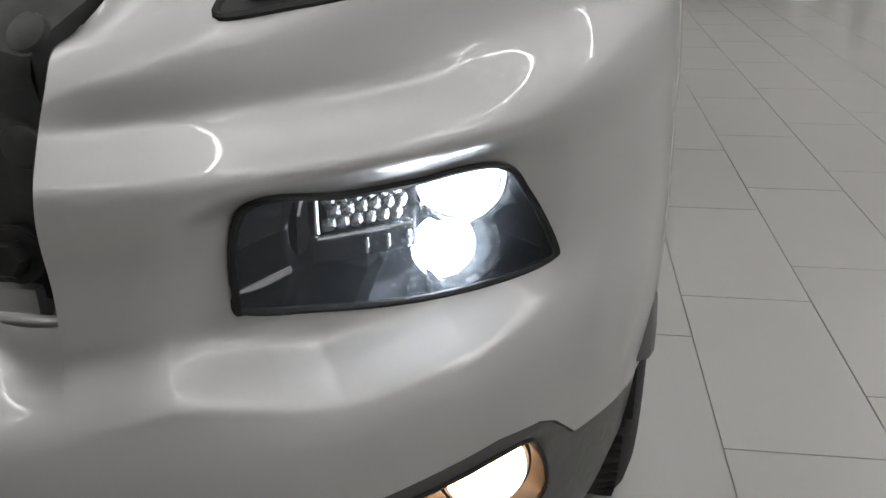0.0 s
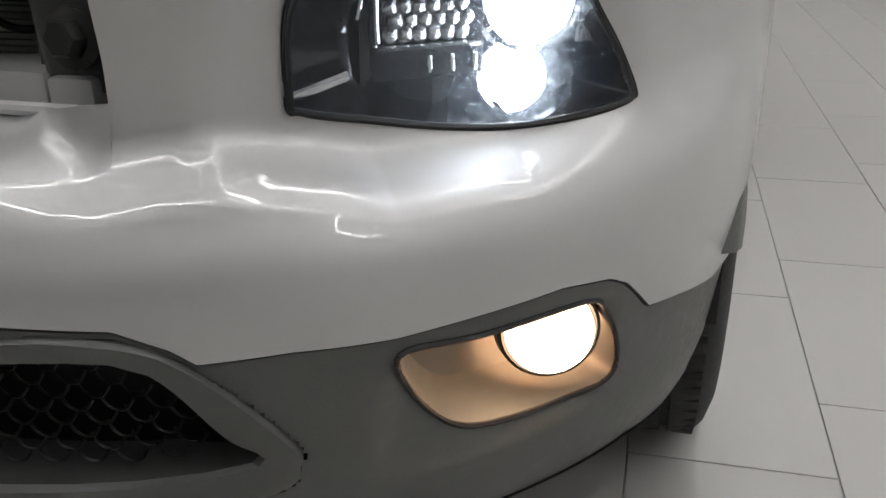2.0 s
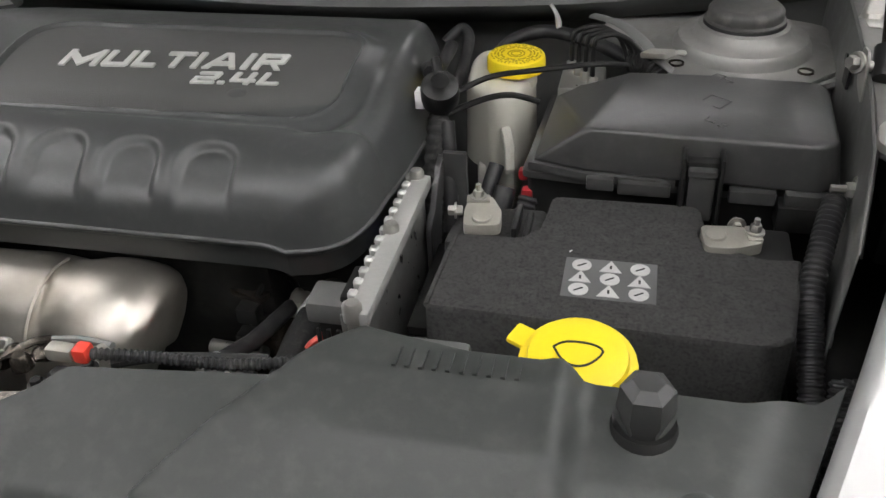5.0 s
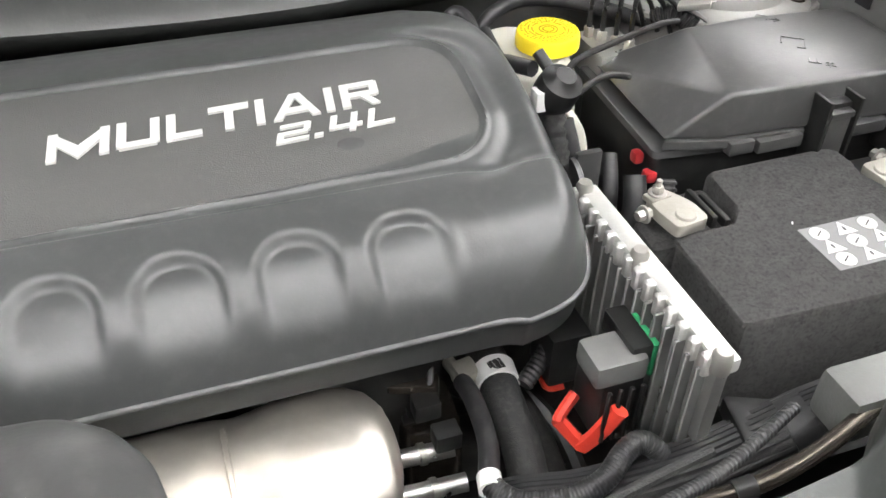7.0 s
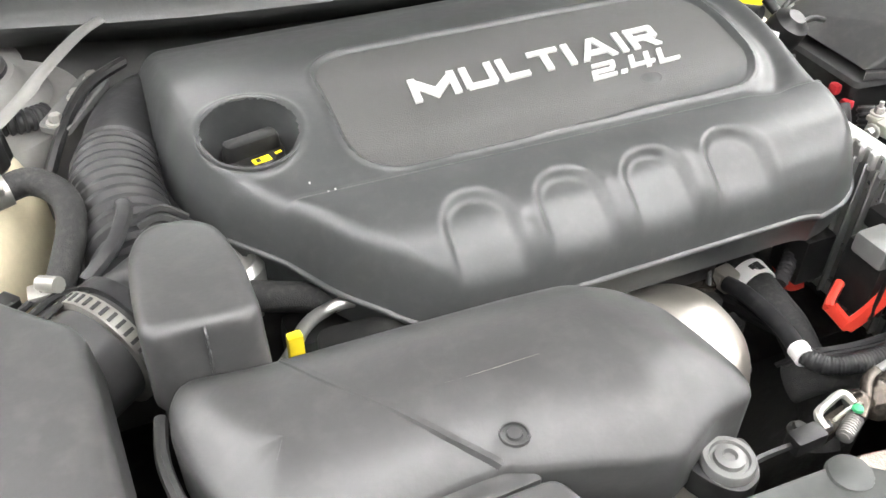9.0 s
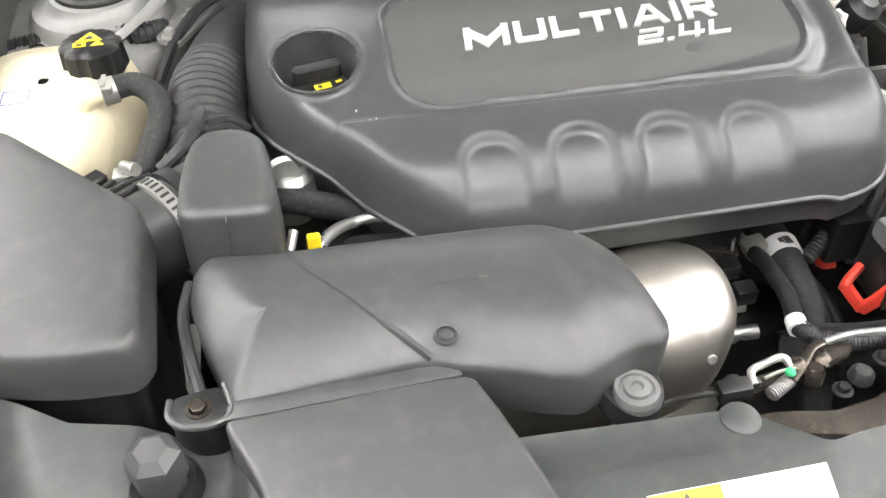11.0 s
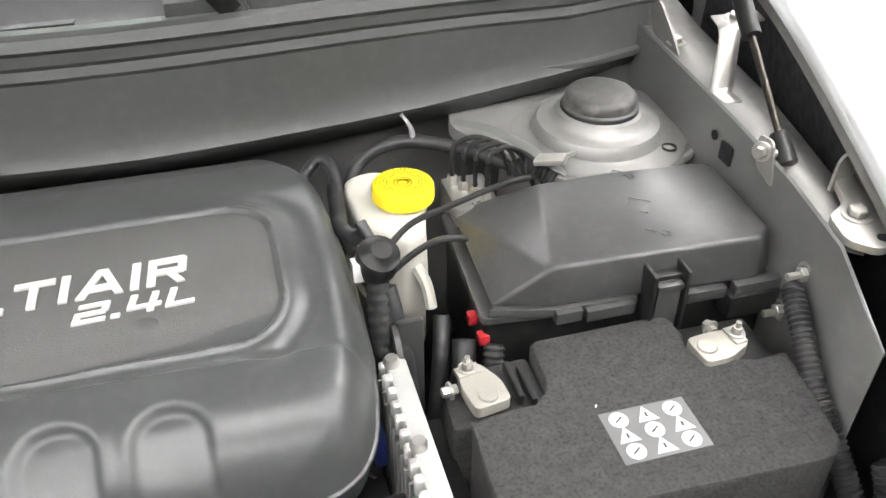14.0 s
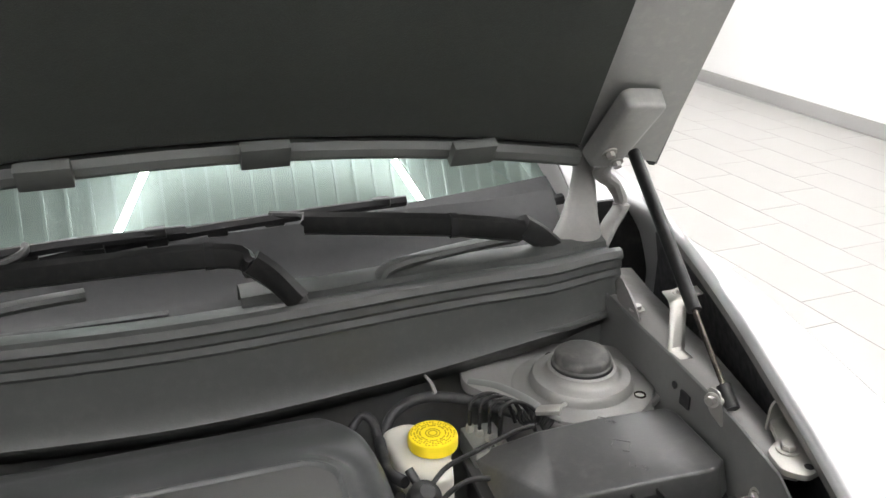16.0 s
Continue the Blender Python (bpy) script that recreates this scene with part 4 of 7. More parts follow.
def cowl():
    """Scuttle panel below the windscreen: front wall, seal lip and the tray."""
    x = np.linspace(-.72, .72, 80)
    a = np.abs(x)
    yf = 1.455 + .02 * (a / .7) ** 2 - .045 * np.exp(-((a) / .35) ** 2) + .03 * step(.55, .72, a)
    zt = 1.066 + .012 * np.cos(a * 2) - .012 * (a / .7) ** 2
    zl = .942 + .02 * step(.3, .7, a)
    prof = [(-.002, "l", -.03), (-.012, "l", -.006), (-.004, "l", .006), (.000, "l", .03), (.003, "t", -.045), (.000, "t", -.040), (.004, "t", -.030), (.000, "t", -.024), (.002, "t", -.012), (-.004, "t", -.006), (.0, "t", .002), (.008, "t", .004), (.014, "t", -.002), (.022, "t", -.012), (.05, "t", -.012), (.085, "t", -.020), (.10, "t", -.034)]
    P = np.array([np.stack([x, yf + d, (zl if k == "l" else zt) + h], -1) for d, k, h in prof])
    o = part("cowl_panel", sheet(P), COWLING, car, "dusty grey plastic scuttle panel", sharp=28)
    thick(o, .003)
    # well behind the tray; its black stands in for shade below the wipers
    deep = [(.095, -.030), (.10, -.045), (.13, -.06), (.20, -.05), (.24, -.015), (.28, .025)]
    part("scuttle_well", sheet(np.array([np.stack([x, yf + d, zt + h], -1) for d, h in deep])), GASKET_SHADE, car, "scuttle well coloured black for the shade under the wipers")
    part("well_step", sheet(np.array([np.stack([x[44:], yf[44:] + d + .02 * (1 - step(.12, .2, x[44:])), zt[44:] + h], -1) for d, h in ((.05, -.014), (.055, .0), (.075, .006), (.10, .003), (.115, -.03))])), SHROUD, o)
    for px in (-.30, -.12, -.011, .149, .357, .514, .64):
        i = np.argmin(np.abs(x - px))
        part("seal_hole", lathe([(0, .0006), (.0035, .0006), (.0035, -.002)], 10, Matrix.Translation((px, yf[i] + .0005, zt[i] - .009)) @ pose(0, 0, 0, 78, 0, 0)), GASKET_SHADE, o)
    # raised rib beside each wiper spindle
    for sx in (.42, -.25):
        part("rib", tube([(sx - .13, 1.50, 1.068), (sx - .10, 1.512, 1.085), (sx + .02, 1.53, 1.092), (sx + .12, 1.545, 1.092)], .012, 8, 6, flat=.8), SHROUD, o)
    end = part("cowl_end", prism([(.50, 1.455), (.60, 1.452), (.686, 1.474), (.694, 1.52), (.60, 1.53)], .953, .960, .002, 2, r=.008), COWLING, car)
    part("vent", box(-.25, -.02, 1.515, 1.53, 1.052, 1.056, .001, 1), GASKET_SHADE, o)


cowl()


def windscreen():
    x = np.linspace(-.74, .74, 40)
    rows = []
    for t in np.linspace(0, 1, 20):
        y = 1.70 + .95 * t - .10 * (np.abs(x) / .74) ** 2 * -1
        z = 1.055 + .56 * t - .06 * t * t + x * 0
        rows.append(np.stack([x * (1 - .10 * t), y, z], -1))
    g = part("windscreen", facing(sheet(rows), (0, -.5, .86)), SCREEN, car, "green tinted windscreen")
    g.visible_shadow = False
    part("screen_frit", facing(sheet([r + np.array([0, -.002, .004]) for r in rows[:2]]), (0, -.5, .86)), GASKET_SHADE, g, "black band along the foot of the windscreen")
    part("dashboard", box(-.74, .74, 1.80, 2.4, .80, 1.03, .03), DASH, car)
    part("cabin_lining", box(-.78, .78, 3.2, 3.25, .25, 1.60, .02), DASH, car)
    for s in (1, -1):
        part("door", box(min(s * .76, s * .90), max(s * .76, s * .90), 1.98, 4.1, .30, 1.12, .03), PAINT, car)
        part("side_window", box(min(s * .74, s * .75), max(s * .74, s * .75), 2.2, 4.0, 1.10, 1.55, .002), DASH, car)
    part("cabin_floor", box(-.80, .80, 1.7, 4.1, .25, .30, .01), DASH, car)
    part("screen_edge", tube([(-.75, 1.80, 1.052), (-.4, 1.727, 1.052), (0, 1.697, 1.052), (.4, 1.727, 1.052), (.75, 1.80, 1.052)], .012, 8, 8), GASKET_SHADE, car)
    for s in (1, -1):
        part("a_pillar", tube([(s * .80, 1.72, 1.04), (s * .79, 1.95, 1.20), (s * .72, 2.35, 1.44), (s * .68, 2.75, 1.60)], .045, 12, 8, flat=.7), PAINT, car, "silver windscreen pillar")
    r = np.linspace(-.70, .70, 20)
    part("roof", sheet([np.stack([r, r * 0 + y, z - .05 * (r / .7) ** 2], -1) for y, z in ((2.62, 1.57), (2.9, 1.63), (3.5, 1.66), (4.1, 1.62))]), PAINT, car)


windscreen()


def wiper(root, knee, bend, tip, blade):
    a = part("wiper_arm", tube([root, ((root[0] + knee[0]) / 2, (root[1] + knee[1]) / 2 + .004, (root[2] + knee[2]) / 2 + .004), knee], .0145, 8, 5, flat=1.4), BLACK, car, "black wiper arm")
    part("arm_cover", tube([Vector(p) - Vector((0, 0, .010)) for p in (knee, bend, tip)], .0115, 8, 6, flat=1.7), BLACK, a)
    part("arm_rod", tube([Vector(tip) - Vector((0, 0, .010)), Vector(tip).lerp(Vector(blade[1]), .6), Vector(blade[1]) + Vector((-.05, 0, .006))], .0065, 8, 6), BLACK, a)
    part("arm_joint", tube([Vector(bend) + Vector((dx, 0, -.010)) for dx in (-.006, .006)], .0128, 8, 1, flat=1.7), GASKET_SHADE, a)
    part("spindle", lathe([(0, .014), (.008, .013), (.011, .008), (.014, 0)], 16, Matrix.Translation(root)), BLACK, a)
    b = part("wiper_blade", tube(blade, .007, 6, 8, flat=1.4), GASKET_SHADE, a)
    for i in range(7):
        p = Vector(blade[0]).lerp(Vector(blade[-1]), (i + .5) / 7)
        part("blade_clip", box(-.016, .016, -.008, .008, -.006, .010, .002, 1, Matrix.Translation(p + Vector((0, 0, .003)))), BLACK, a)


wiper((.628, 1.566, 1.046), (.545, 1.535, 1.115), (.424, 1.529, 1.143), (.20, 1.60, 1.15), [(.385, 1.664, 1.135), (.20, 1.64, 1.14), (-.05, 1.62, 1.135), (-.25, 1.60, 1.12)])
wiper((.161, 1.452, 1.078), (.10, 1.470, 1.140), (.045, 1.497, 1.156), (-.30, 1.50, 1.16), [(.02, 1.60, 1.15), (-.15, 1.585, 1.155), (-.35, 1.57, 1.15), (-.6, 1.56, 1.13)])


def hood():
    """Raised hood: outer skin, inner frame, liner, hinges and gas struts."""
    M = Matrix.Translation((0, 1.60, 1.180)) @ pose(0, 0, 0, -52, 0, 0)   # local -y runs up and forward
    x = np.linspace(-.86, .86, 60)
    def skin(off, wid, y0, y1, ny):
        rows = []
        for t in np.linspace(0, 1, ny):
            y = y0 + (y1 - y0) * t
            w = np.interp(-y, [0, .5, .9, 1.12], [.80, .74, .62, .40]) * wid
            xx = x / .86 * w
            rows.append(np.stack([xx, y + (.085 * (xx / .8) ** 2 - .055) * (1 if t < .5 else .2), .05 * (1 - (xx / .85) ** 2) + off - .10 * step(.75, 1, t)], -1))
        return rows
    h = part("hood", at(sheet(skin(.04, 1.07, -.02, -1.14, 24)), M), PAINT, car, "silver hood, propped open")
    thick(h, .003)
    f = part("inner_frame", at(sheet(skin(.0, 1.05, -.03, -1.10, 24)), M), PAINT_IN, h, "grey painted inner frame")
    part("liner", at(sheet(skin(-.018, .83, -.07, -1.02, 24)), M), LINER, h, "dark felt hood liner")
    part("seal", at(tube([Vector(p) for p in skin(-.014, .93, -.035, -.04, 2)[0][::4]], .017, 8, 3), M), GREYSEAL, h, "grey rubber rear seal")
    for px in (-.45, -.154, .142, .465):
        ys, zs = -.090 + .085 * (px / .8) ** 2, .036 - .05 * (px / .85) ** 2
        part("seal_clip", at(box(px - .036, px + .036, ys - .040, ys + .006, zs - .028, zs - .010, .003), M), GREYSEAL, h)
    part("edge_seal", at(tube([(.845, .03, .02), (.80, -.3, .03), (.75, -.6, .03), (.66, -.9, .0)], .011, 8, 8), M), GASKET_SHADE, h)
    for s in (1, -1):
        part("hinge_cover", at(prism([(s * a, b) for a, b in ((.672, -.03), (.735, -.02), (.765, -.19), (.685, -.20))], -.020, .012, .008, 3, .95, .018, m=M @ Matrix.Translation((0, 0, -.012)) @ Matrix.Diagonal((1, 1, -1, 1))), Matrix()), PAINT_IN, h)
        hg = part("hinge", tube([(s * .735, 1.56, 1.224), (s * .716, 1.585, 1.174), (s * .748, 1.60, 1.146), (s * .768, 1.60, 1.105), (s * .744, 1.595, 1.068), (s * .715, 1.58, 1.03)], .017, 10, 8, flat=.7), TOWER, h, "silver steel hood hinge")
        part("hinge_base", prism([(1.395, .978), (1.47, .982), (1.485, 1.015), (1.465, 1.03), (1.42, 1.0)], 0, .004, .001, 1, 1, .01, m=Matrix(((0, 0, s, s * .698), (1, 0, 0, 0), (0, 1, 0, 0), (0, 0, 0, 1)))), TOWER, hg, "grey upright hinge plate")
        part("bolt", bolt((s * .708, 1.425, .986), .008, .008), ZINC, hg)
        rings = []
        for z, w, d, dx, dy in ((1.215, .020, .012, 0, 0), (1.17, .021, .014, .002, 0), (1.13, .026, .018, .0, -.004), (1.09, .036, .024, -.008, -.012), (1.055, .050, .030, -.018, -.022), (1.02, .062, .034, -.026, -.030)):
            rings.append([(s * (.692 + dx + w * math.cos(a)), 1.61 + dy + d * math.sin(a), z) for a in np.linspace(0, 2 * math.pi, 20, endpoint=False)])
        part("hinge_horn", sheet(rings, True), TOWER, hg, "flared steel hinge pillar")
        part("bolt", bolt((s * .70, 1.535, 1.225), .008, .01, (0, -.7, -.6)), ZINC, hg)
        part("bolt", bolt((s * .725, 1.555, 1.20), .008, .01, (0, -.7, -.6)), ZINC, hg)
        a, b = Vector((s * .680, 1.136, .986)), Vector((s * .718, 1.49, 1.235))
        st = part("gas_strut", tube([a.lerp(b, .33), a.lerp(b, .6), b], .0105, 12, 1), BLACK, h, "black gas strut")
        part("rod", tube([a, a.lerp(b, .2), a.lerp(b, .36)], .0042, 10, 1), OILY, st)
        part("socket", tube([a - (b - a) * .02, a.lerp(b, .06)], .0105, 10, 1), BLACK, st)
        part("ball_joint", bolt((s * .658, 1.146, .990), .0068, .010, (-.8 * s, -.5, .2)), ZINC, st)
        part("ball_pin", tube([(s * .658, 1.146, .990), (s * .680, 1.138, .987)], .005, 10, 1), ZINC, st)
        part("ball_bracket", prism([(1.125, .955), (1.16, .965), (1.165, 1.0), (1.14, 1.004)], 0, .003, .001, 1, 1, .008, m=Matrix(((0, 0, s, s * .664), (1, 0, 0, 0), (0, 1, 0, 0), (0, 0, 0, 1)))), ZINC, st)


hood()


def radiator_pack():
    """Opening behind the absent grille: beam, condenser, dark box and uprights."""
    part("bumper_beam", box(-.44, .412, .462, .52, .632, .690, .008), PAINT, car, "silver painted crossbeam behind the bumper")
    part("beam_lip", tube([(-.44, .460, .664), (.40, .460, .664), (.43, .466, .660), (.45, .48, .658)], .005, 8, 5), PAINT, car)
    part("upper_air_guide", box(-.40, .335, .582, .612, .716, .87, .006), GASKET_SHADE, car)
    part("condenser", box(-.36, .36, .66, .68, .30, .84, .002), BLACK, car, "dark finned condenser")
    fin = part("fin", box(-.35, .35, .654, .661, .32, .3245, 0), FIN, car)
    for i in range(1, 84):
        o = new("fin", fin.data)
        o.parent, o.location = car, (0, 0, i * .0060)
    part("side_air_guide", box(.395, .42, .48, .70, .60, .83, .004), BLACK, car)
    part("side_air_guide", box(-.42, -.395, .48, .70, .60, .83, .004), BLACK, car)
    part("corner_bracket", box(.412, .448, .462, .50, .640, .686, .005), PAINT, car, "silver bracket at the beam's end")
    part("bracket_stub", box(.425, .455, .470, .50, .688, .735, .004), BLACK, car)
    part("bolt", merge(bolt((.443, .462, .712), .013, .016, (0, -1, .1)), lathe([(.019, 0), (.019, .008), (.012, .010)], 24, Matrix.Translation((.443, .466, .712)) @ pose(0, 0, 0, 90, 0, 0))), BAYDARK, car, "black bolt with a wide washer")
    for pts in (((.120, .632, .74), (.122, .632, .68), (.126, .632, .607), (.133, .632, .579), (.150, .631, .564), (.205, .628, .560)), ((.152, .630, .74), (.151, .630, .66), (.152, .630, .632), (.166, .630, .620), (.210, .628, .618))):
        part("pipe", tube(pts, .0075, 10, 6), HOSE, car)
    part("drier", box(.228, .330, .590, .645, .50, .664, .010), GASKET_SHADE, car)
    part("drier_edge", tube([(.278, .588, .652), (.280, .588, .60), (.282, .588, .51)], .002, 6, 2), GREYMET, car)
    part("drier_wire", tube([(.240, .60, .722), (.255, .60, .700), (.280, .60, .692), (.31, .60, .696)], .0035, 8, 6), GASKET_SHADE, car)


radiator_pack()


# ---- engine cover ----
PL = (-.270, .152, 1.050, 1.212)        # the plate's rectangle


def rect_dist(x, y, r, rad):
    """Signed distance to a rounded rectangle."""
    cx, cy, hx, hy = (r[0] + r[1]) / 2, (r[2] + r[3]) / 2, (r[1] - r[0]) / 2 - rad, (r[3] - r[2]) / 2 - rad
    qx, qy = np.abs(x - cx) - hx, np.abs(y - cy) - hy
    return np.hypot(np.maximum(qx, 0), np.maximum(qy, 0)) + np.minimum(np.maximum(qx, qy), 0) - rad


COVER_Y = [.932, .9335, .938, .946, .958, .975, .995, 1.015, 1.035, 1.052, 1.072, 1.086, 1.103, 1.135, 1.18, 1.215, 1.26, 1.33, 1.385, 1.402]
COVER_Z = [.864, .876, .893, .909, .923, .9345, .9410, .9435, .9440, .9455, .9508, .9562, .9617, .9690, .9730, .9725, .966, .945, .920, .902]


def cover_height(y):
    """Height of the cover's middle section."""
    return spline(COVER_Y, COVER_Z, y)


def plate_height(y):
    return spline([1.03, 1.052, 1.072, 1.086, 1.103, 1.135, 1.18, 1.22], [.936, .9422, .9482, .9536, .9590, .9662, .9702, .9700], y)


# widths of the wide letters, in heights of a letter
STROKES = {"M": 1.40, "U": 1.0, "L": .85, "T": 1.0, "I": .26, "A": 1.20, "R": 1.0, "2": .95, "4": 1.0, ".": .26}


def letters(word, x0, x1, y0, y1, lean, height, depth, w=.21, h=.18, tilt=0.0):
    """Raised letters, each a bmesh, from bars and stems."""
    gap = .16
    total = sum(STROKES[ch] for ch in word) + gap * (len(word) - 1)
    sx, sy = (x1 - x0) / total, (y1 - y0)
    pos, made = 0.0, []
    for ch in word:
        W = STROKES[ch]
        S = []                          # quads of four corners
        stem = lambda a, b: S.append([(a[0], a[1]), (a[0] + w, a[1]), (b[0] + w, b[1]), (b[0], b[1])])
        bar = lambda a, b, y: S.append([(a, y), (b, y), (b, y + h), (a, y + h)])
        if ch == "M":
            stem((0, 0), (0, 1)), stem((W - w, 0), (W - w, 1))
            S.append([(w * .6, 1), (w * .6, .62), (W / 2, .0), (W / 2, .42)])
            S.append([(W - w * .6, 1), (W / 2, .42), (W / 2, .0), (W - w * .6, .62)])
        elif ch == "U":
            stem((0, .08), (0, 1)), stem((W - w, .08), (W - w, 1)), bar(.06, W - .06, 0)
        elif ch == "L":
            stem((0, 0), (0, 1)), bar(w, W, 0)
        elif ch == "T":
            bar(0, W, 1 - h), stem((W / 2 - w / 2, 0), (W / 2 - w / 2, 1 - h))
        elif ch == "I":
            stem((0, 0), (0, 1))
        elif ch == "A":
            stem((0, 0), (W / 2 - w * .62, 1)), stem((W - w, 0), (W / 2 - w * .38, 1)), bar(w * .9, W - w * .9, .20)
        elif ch == "R":
            stem((0, 0), (0, 1)), bar(w, W - .06, 1 - h), bar(w, W - .06, .36), stem((W - w, .40), (W - w, .94))
            stem((W - w * 1.05, 0), (W * .48, .38))
        elif ch == "2":
            bar(.04, W - .05, 1 - h), stem((W - w, .50), (W - w, .95)), bar(.06, W - .06, .39), stem((0, .06), (0, .56)), bar(0, W, 0)
        elif ch == "4":
            stem((0, .30), (0, 1)), bar(0, W, .22), stem((W * .62, 0), (W * .62, 1))
        elif ch == ".":
            bar(0, W, 0)
        bm = bmesh.new()
        for q in S:
            a = [(x0 + (pos + p[0] + lean * p[1]) * sx, y0 + p[1] * sy + tilt * (pos + p[0]) * sx) for p in q]
            lo = [bm.verts.new((x, y, height(x, y) - .001)) for x, y in a]
            hi = [bm.verts.new((x, y, height(x, y) + depth)) for x, y in a]
            bm.faces.new(hi)
            for i in range(4):
                bm.faces.new((lo[i], lo[(i + 1) % 4], hi[(i + 1) % 4], hi[i]))
        bmesh.ops.recalc_face_normals(bm, faces=bm.faces)
        made.append(bm)
        pos += W + gap
    return made


def engine_cover():
    c = thing("engine_cover", "satin dark grey plastic engine cover with silver lettering", "engine cover")
    n, m = 300, 260
    # section resampled by length, so that the steep front is as finely drawn as the top
    yy = np.linspace(COVER_Y[0], COVER_Y[-1], 4000)
    zz = np.convolve(np.pad(cover_height(yy), 60, mode="edge"), np.hanning(121) / np.hanning(121).sum(), "valid")
    zz += .0024 * step(1.0345, 1.0305, yy) * step(.985, 1.03, yy) - .0012 * np.exp(-((yy - 1.041) / .005) ** 2)
    ln = np.concatenate([[0], np.cumsum(np.hypot(np.diff(yy), np.diff(zz)))])
    q = np.linspace(0, ln[-1], m)
    py, pz = np.interp(q, ln, yy), np.interp(q, ln, zz)
    ty, tz = np.gradient(py), np.gradient(pz)
    tl = np.hypot(ty, tz)
    ny, nz = -tz / tl, ty / tl
    xl = np.interp(py, [.932, .946, .984, 1.02, 1.05, 1.08, 1.11, 1.15, 1.2, 1.34, 1.37, 1.39, 1.402], [-.235, -.268, -.315, -.345, -.370, -.393, -.408, -.416, -.419, -.419, -.410, -.39, -.345])
    xr = np.interp(py, [.932, .934, .940, .950, .965, .985, 1.02, 1.07, 1.19, 1.265, 1.32, 1.36, 1.39, 1.402], [.130, .150, .172, .190, .202, .210, .217, .224, .229, .225, .212, .195, .165, .125])
    k = np.hanning(17) / np.hanning(17).sum()
    sm = lambda a: np.convolve(np.pad(a, 8, mode="edge"), k, "valid")
    xl, xr = sm(xl)[:, None], sm(xr)[:, None]
    s = np.linspace(0, 1, n)[None, :]
    x = xl + (xr - xl) * s
    y0, z0 = np.repeat(py[:, None], n, 1), np.repeat(pz[:, None], n, 1)
    # ridge runs slightly askew
    y = y0 - (x + .05) * .024 * np.exp(-((y0 - 1.03) / .05) ** 2)
    d = rect_dist(x, y, PL, .046)
    lift = .0022 * np.exp(-((d - .0035) / .0022) ** 2) - .0035 * step(.0015, -.002, d) - .006 * np.exp(-((d - .026) / .011) ** 2) * step(.10, .16, x)
    # four arched hollows down the front slope
    run = np.repeat(q[:, None], n, 1) - np.interp(.9965, py, q)
    for i in range(4):
        cx = -.2 + i * .0835
        u, v = x - cx, run
        e = np.where(v > -.030, np.hypot(u, v + .030) - .030, np.abs(u) - .030)
        fade = step(-.088, -.030, v)
        lift = lift - .0075 * step(.004, -.0065, e) * fade + .0005 * np.exp(-((e - .006) / .004) ** 2) * fade
    r = np.hypot(x + .343, y - 1.121)
    lift = lift + .0016 * np.exp(-((r - .0455) / .003) ** 2)
    y, z = y + ny[:, None] * lift, z0 + nz[:, None] * lift
    dl, dr = np.clip((x - xl) / .034, 0, 1), np.clip((xr - x) / .036, 0, 1)
    rl = np.interp(y0, [.932, .96, 1.02, 1.10, 1.40], [.864, .878, .896, .902, .896])
    rr = np.interp(y0, [.932, .96, 1.02, 1.40], [.864, .871, .882, .880])
    z = np.minimum(z, rl + (z - rl) * (1 - (1 - dl) ** 2.6))
    z = np.minimum(z, rr + (z - rr) * (1 - (1 - dr) ** 2.6))
    P = np.stack([x, y, z], -1)
    mid = (P[1:, 1:] + P[:-1, :-1]) / 2
    bm = sheet(P, skip=np.hypot(mid[..., 0] + .343, mid[..., 1] - 1.121) < .0405)
    rim_pts = np.concatenate([P[0], P[1:, -1], P[-1, ::-1][1:], P[::-1, 0][1:-1]])
    tan = np.roll(rim_pts, -3, 0) - np.roll(rim_pts, 3, 0)
    out = np.stack([tan[:, 1], -tan[:, 0], tan[:, 0] * 0], -1)
    out /= np.linalg.norm(out, axis=1, keepdims=True)
    w = np.hanning(15) / np.hanning(15).sum()
    out = np.stack([np.convolve(np.pad(out[:, a], 7, mode="wrap"), w, "valid") for a in range(3)], -1)
    rows = [rim_pts + out * a + np.array([0, 0, b]) for a, b in ((0, 0), (.0024, -.0006), (.0034, -.0022), (.0032, -.0042), (.0012, -.0056), (-.002, -.010), (-.005, -.035))]
    part("shell", merge(bm, sheet(rows, True)), COVER, c, sharp=50)
    # plate with lettering
    a, b = np.meshgrid(np.linspace(PL[0] + .001, PL[1] - .001, 220), np.linspace(PL[2] + .001, PL[3] - .001, 100))
    dd = rect_dist((a[1:, 1:] + a[:-1, :-1]) / 2, (b[1:, 1:] + b[:-1, :-1]) / 2, PL, .046) > -.0008
    part("plate", sheet(np.stack([a, b, plate_height(b) - .0004], -1), skip=dd), PLATE, c, "rough matt grey inset plate")
    for word, x0, x1, y0, y1, lean, tilt in (("MULTIAIR", -.196, .073, 1.1125, 1.1425, .10, .036), ("2.4L", -.023, .078, 1.0940, 1.1120, .22, .04)):
        for bm in letters(word, x0, x1, y0, y1, lean, lambda q, r: float(plate_height(r)) + .0002, .0018, *((.22, .20) if len(word) > 5 else (.20, .17)), tilt=tilt):
            part("letter", bm, LETTER, c, "raised silver letter", sharp=20)
    part("drop_mark", lathe([(0, .0007), (.008, .0006), (.010, 0)], 18, Matrix.Translation((.036, 1.0845, float(plate_height(1.0845)) - .0002)) @ pose(0, 0, 0, 16, 0, 0) @ Matrix.Diagonal((1.15, .75, 1, 1))), DARK, c, "dark round mark")
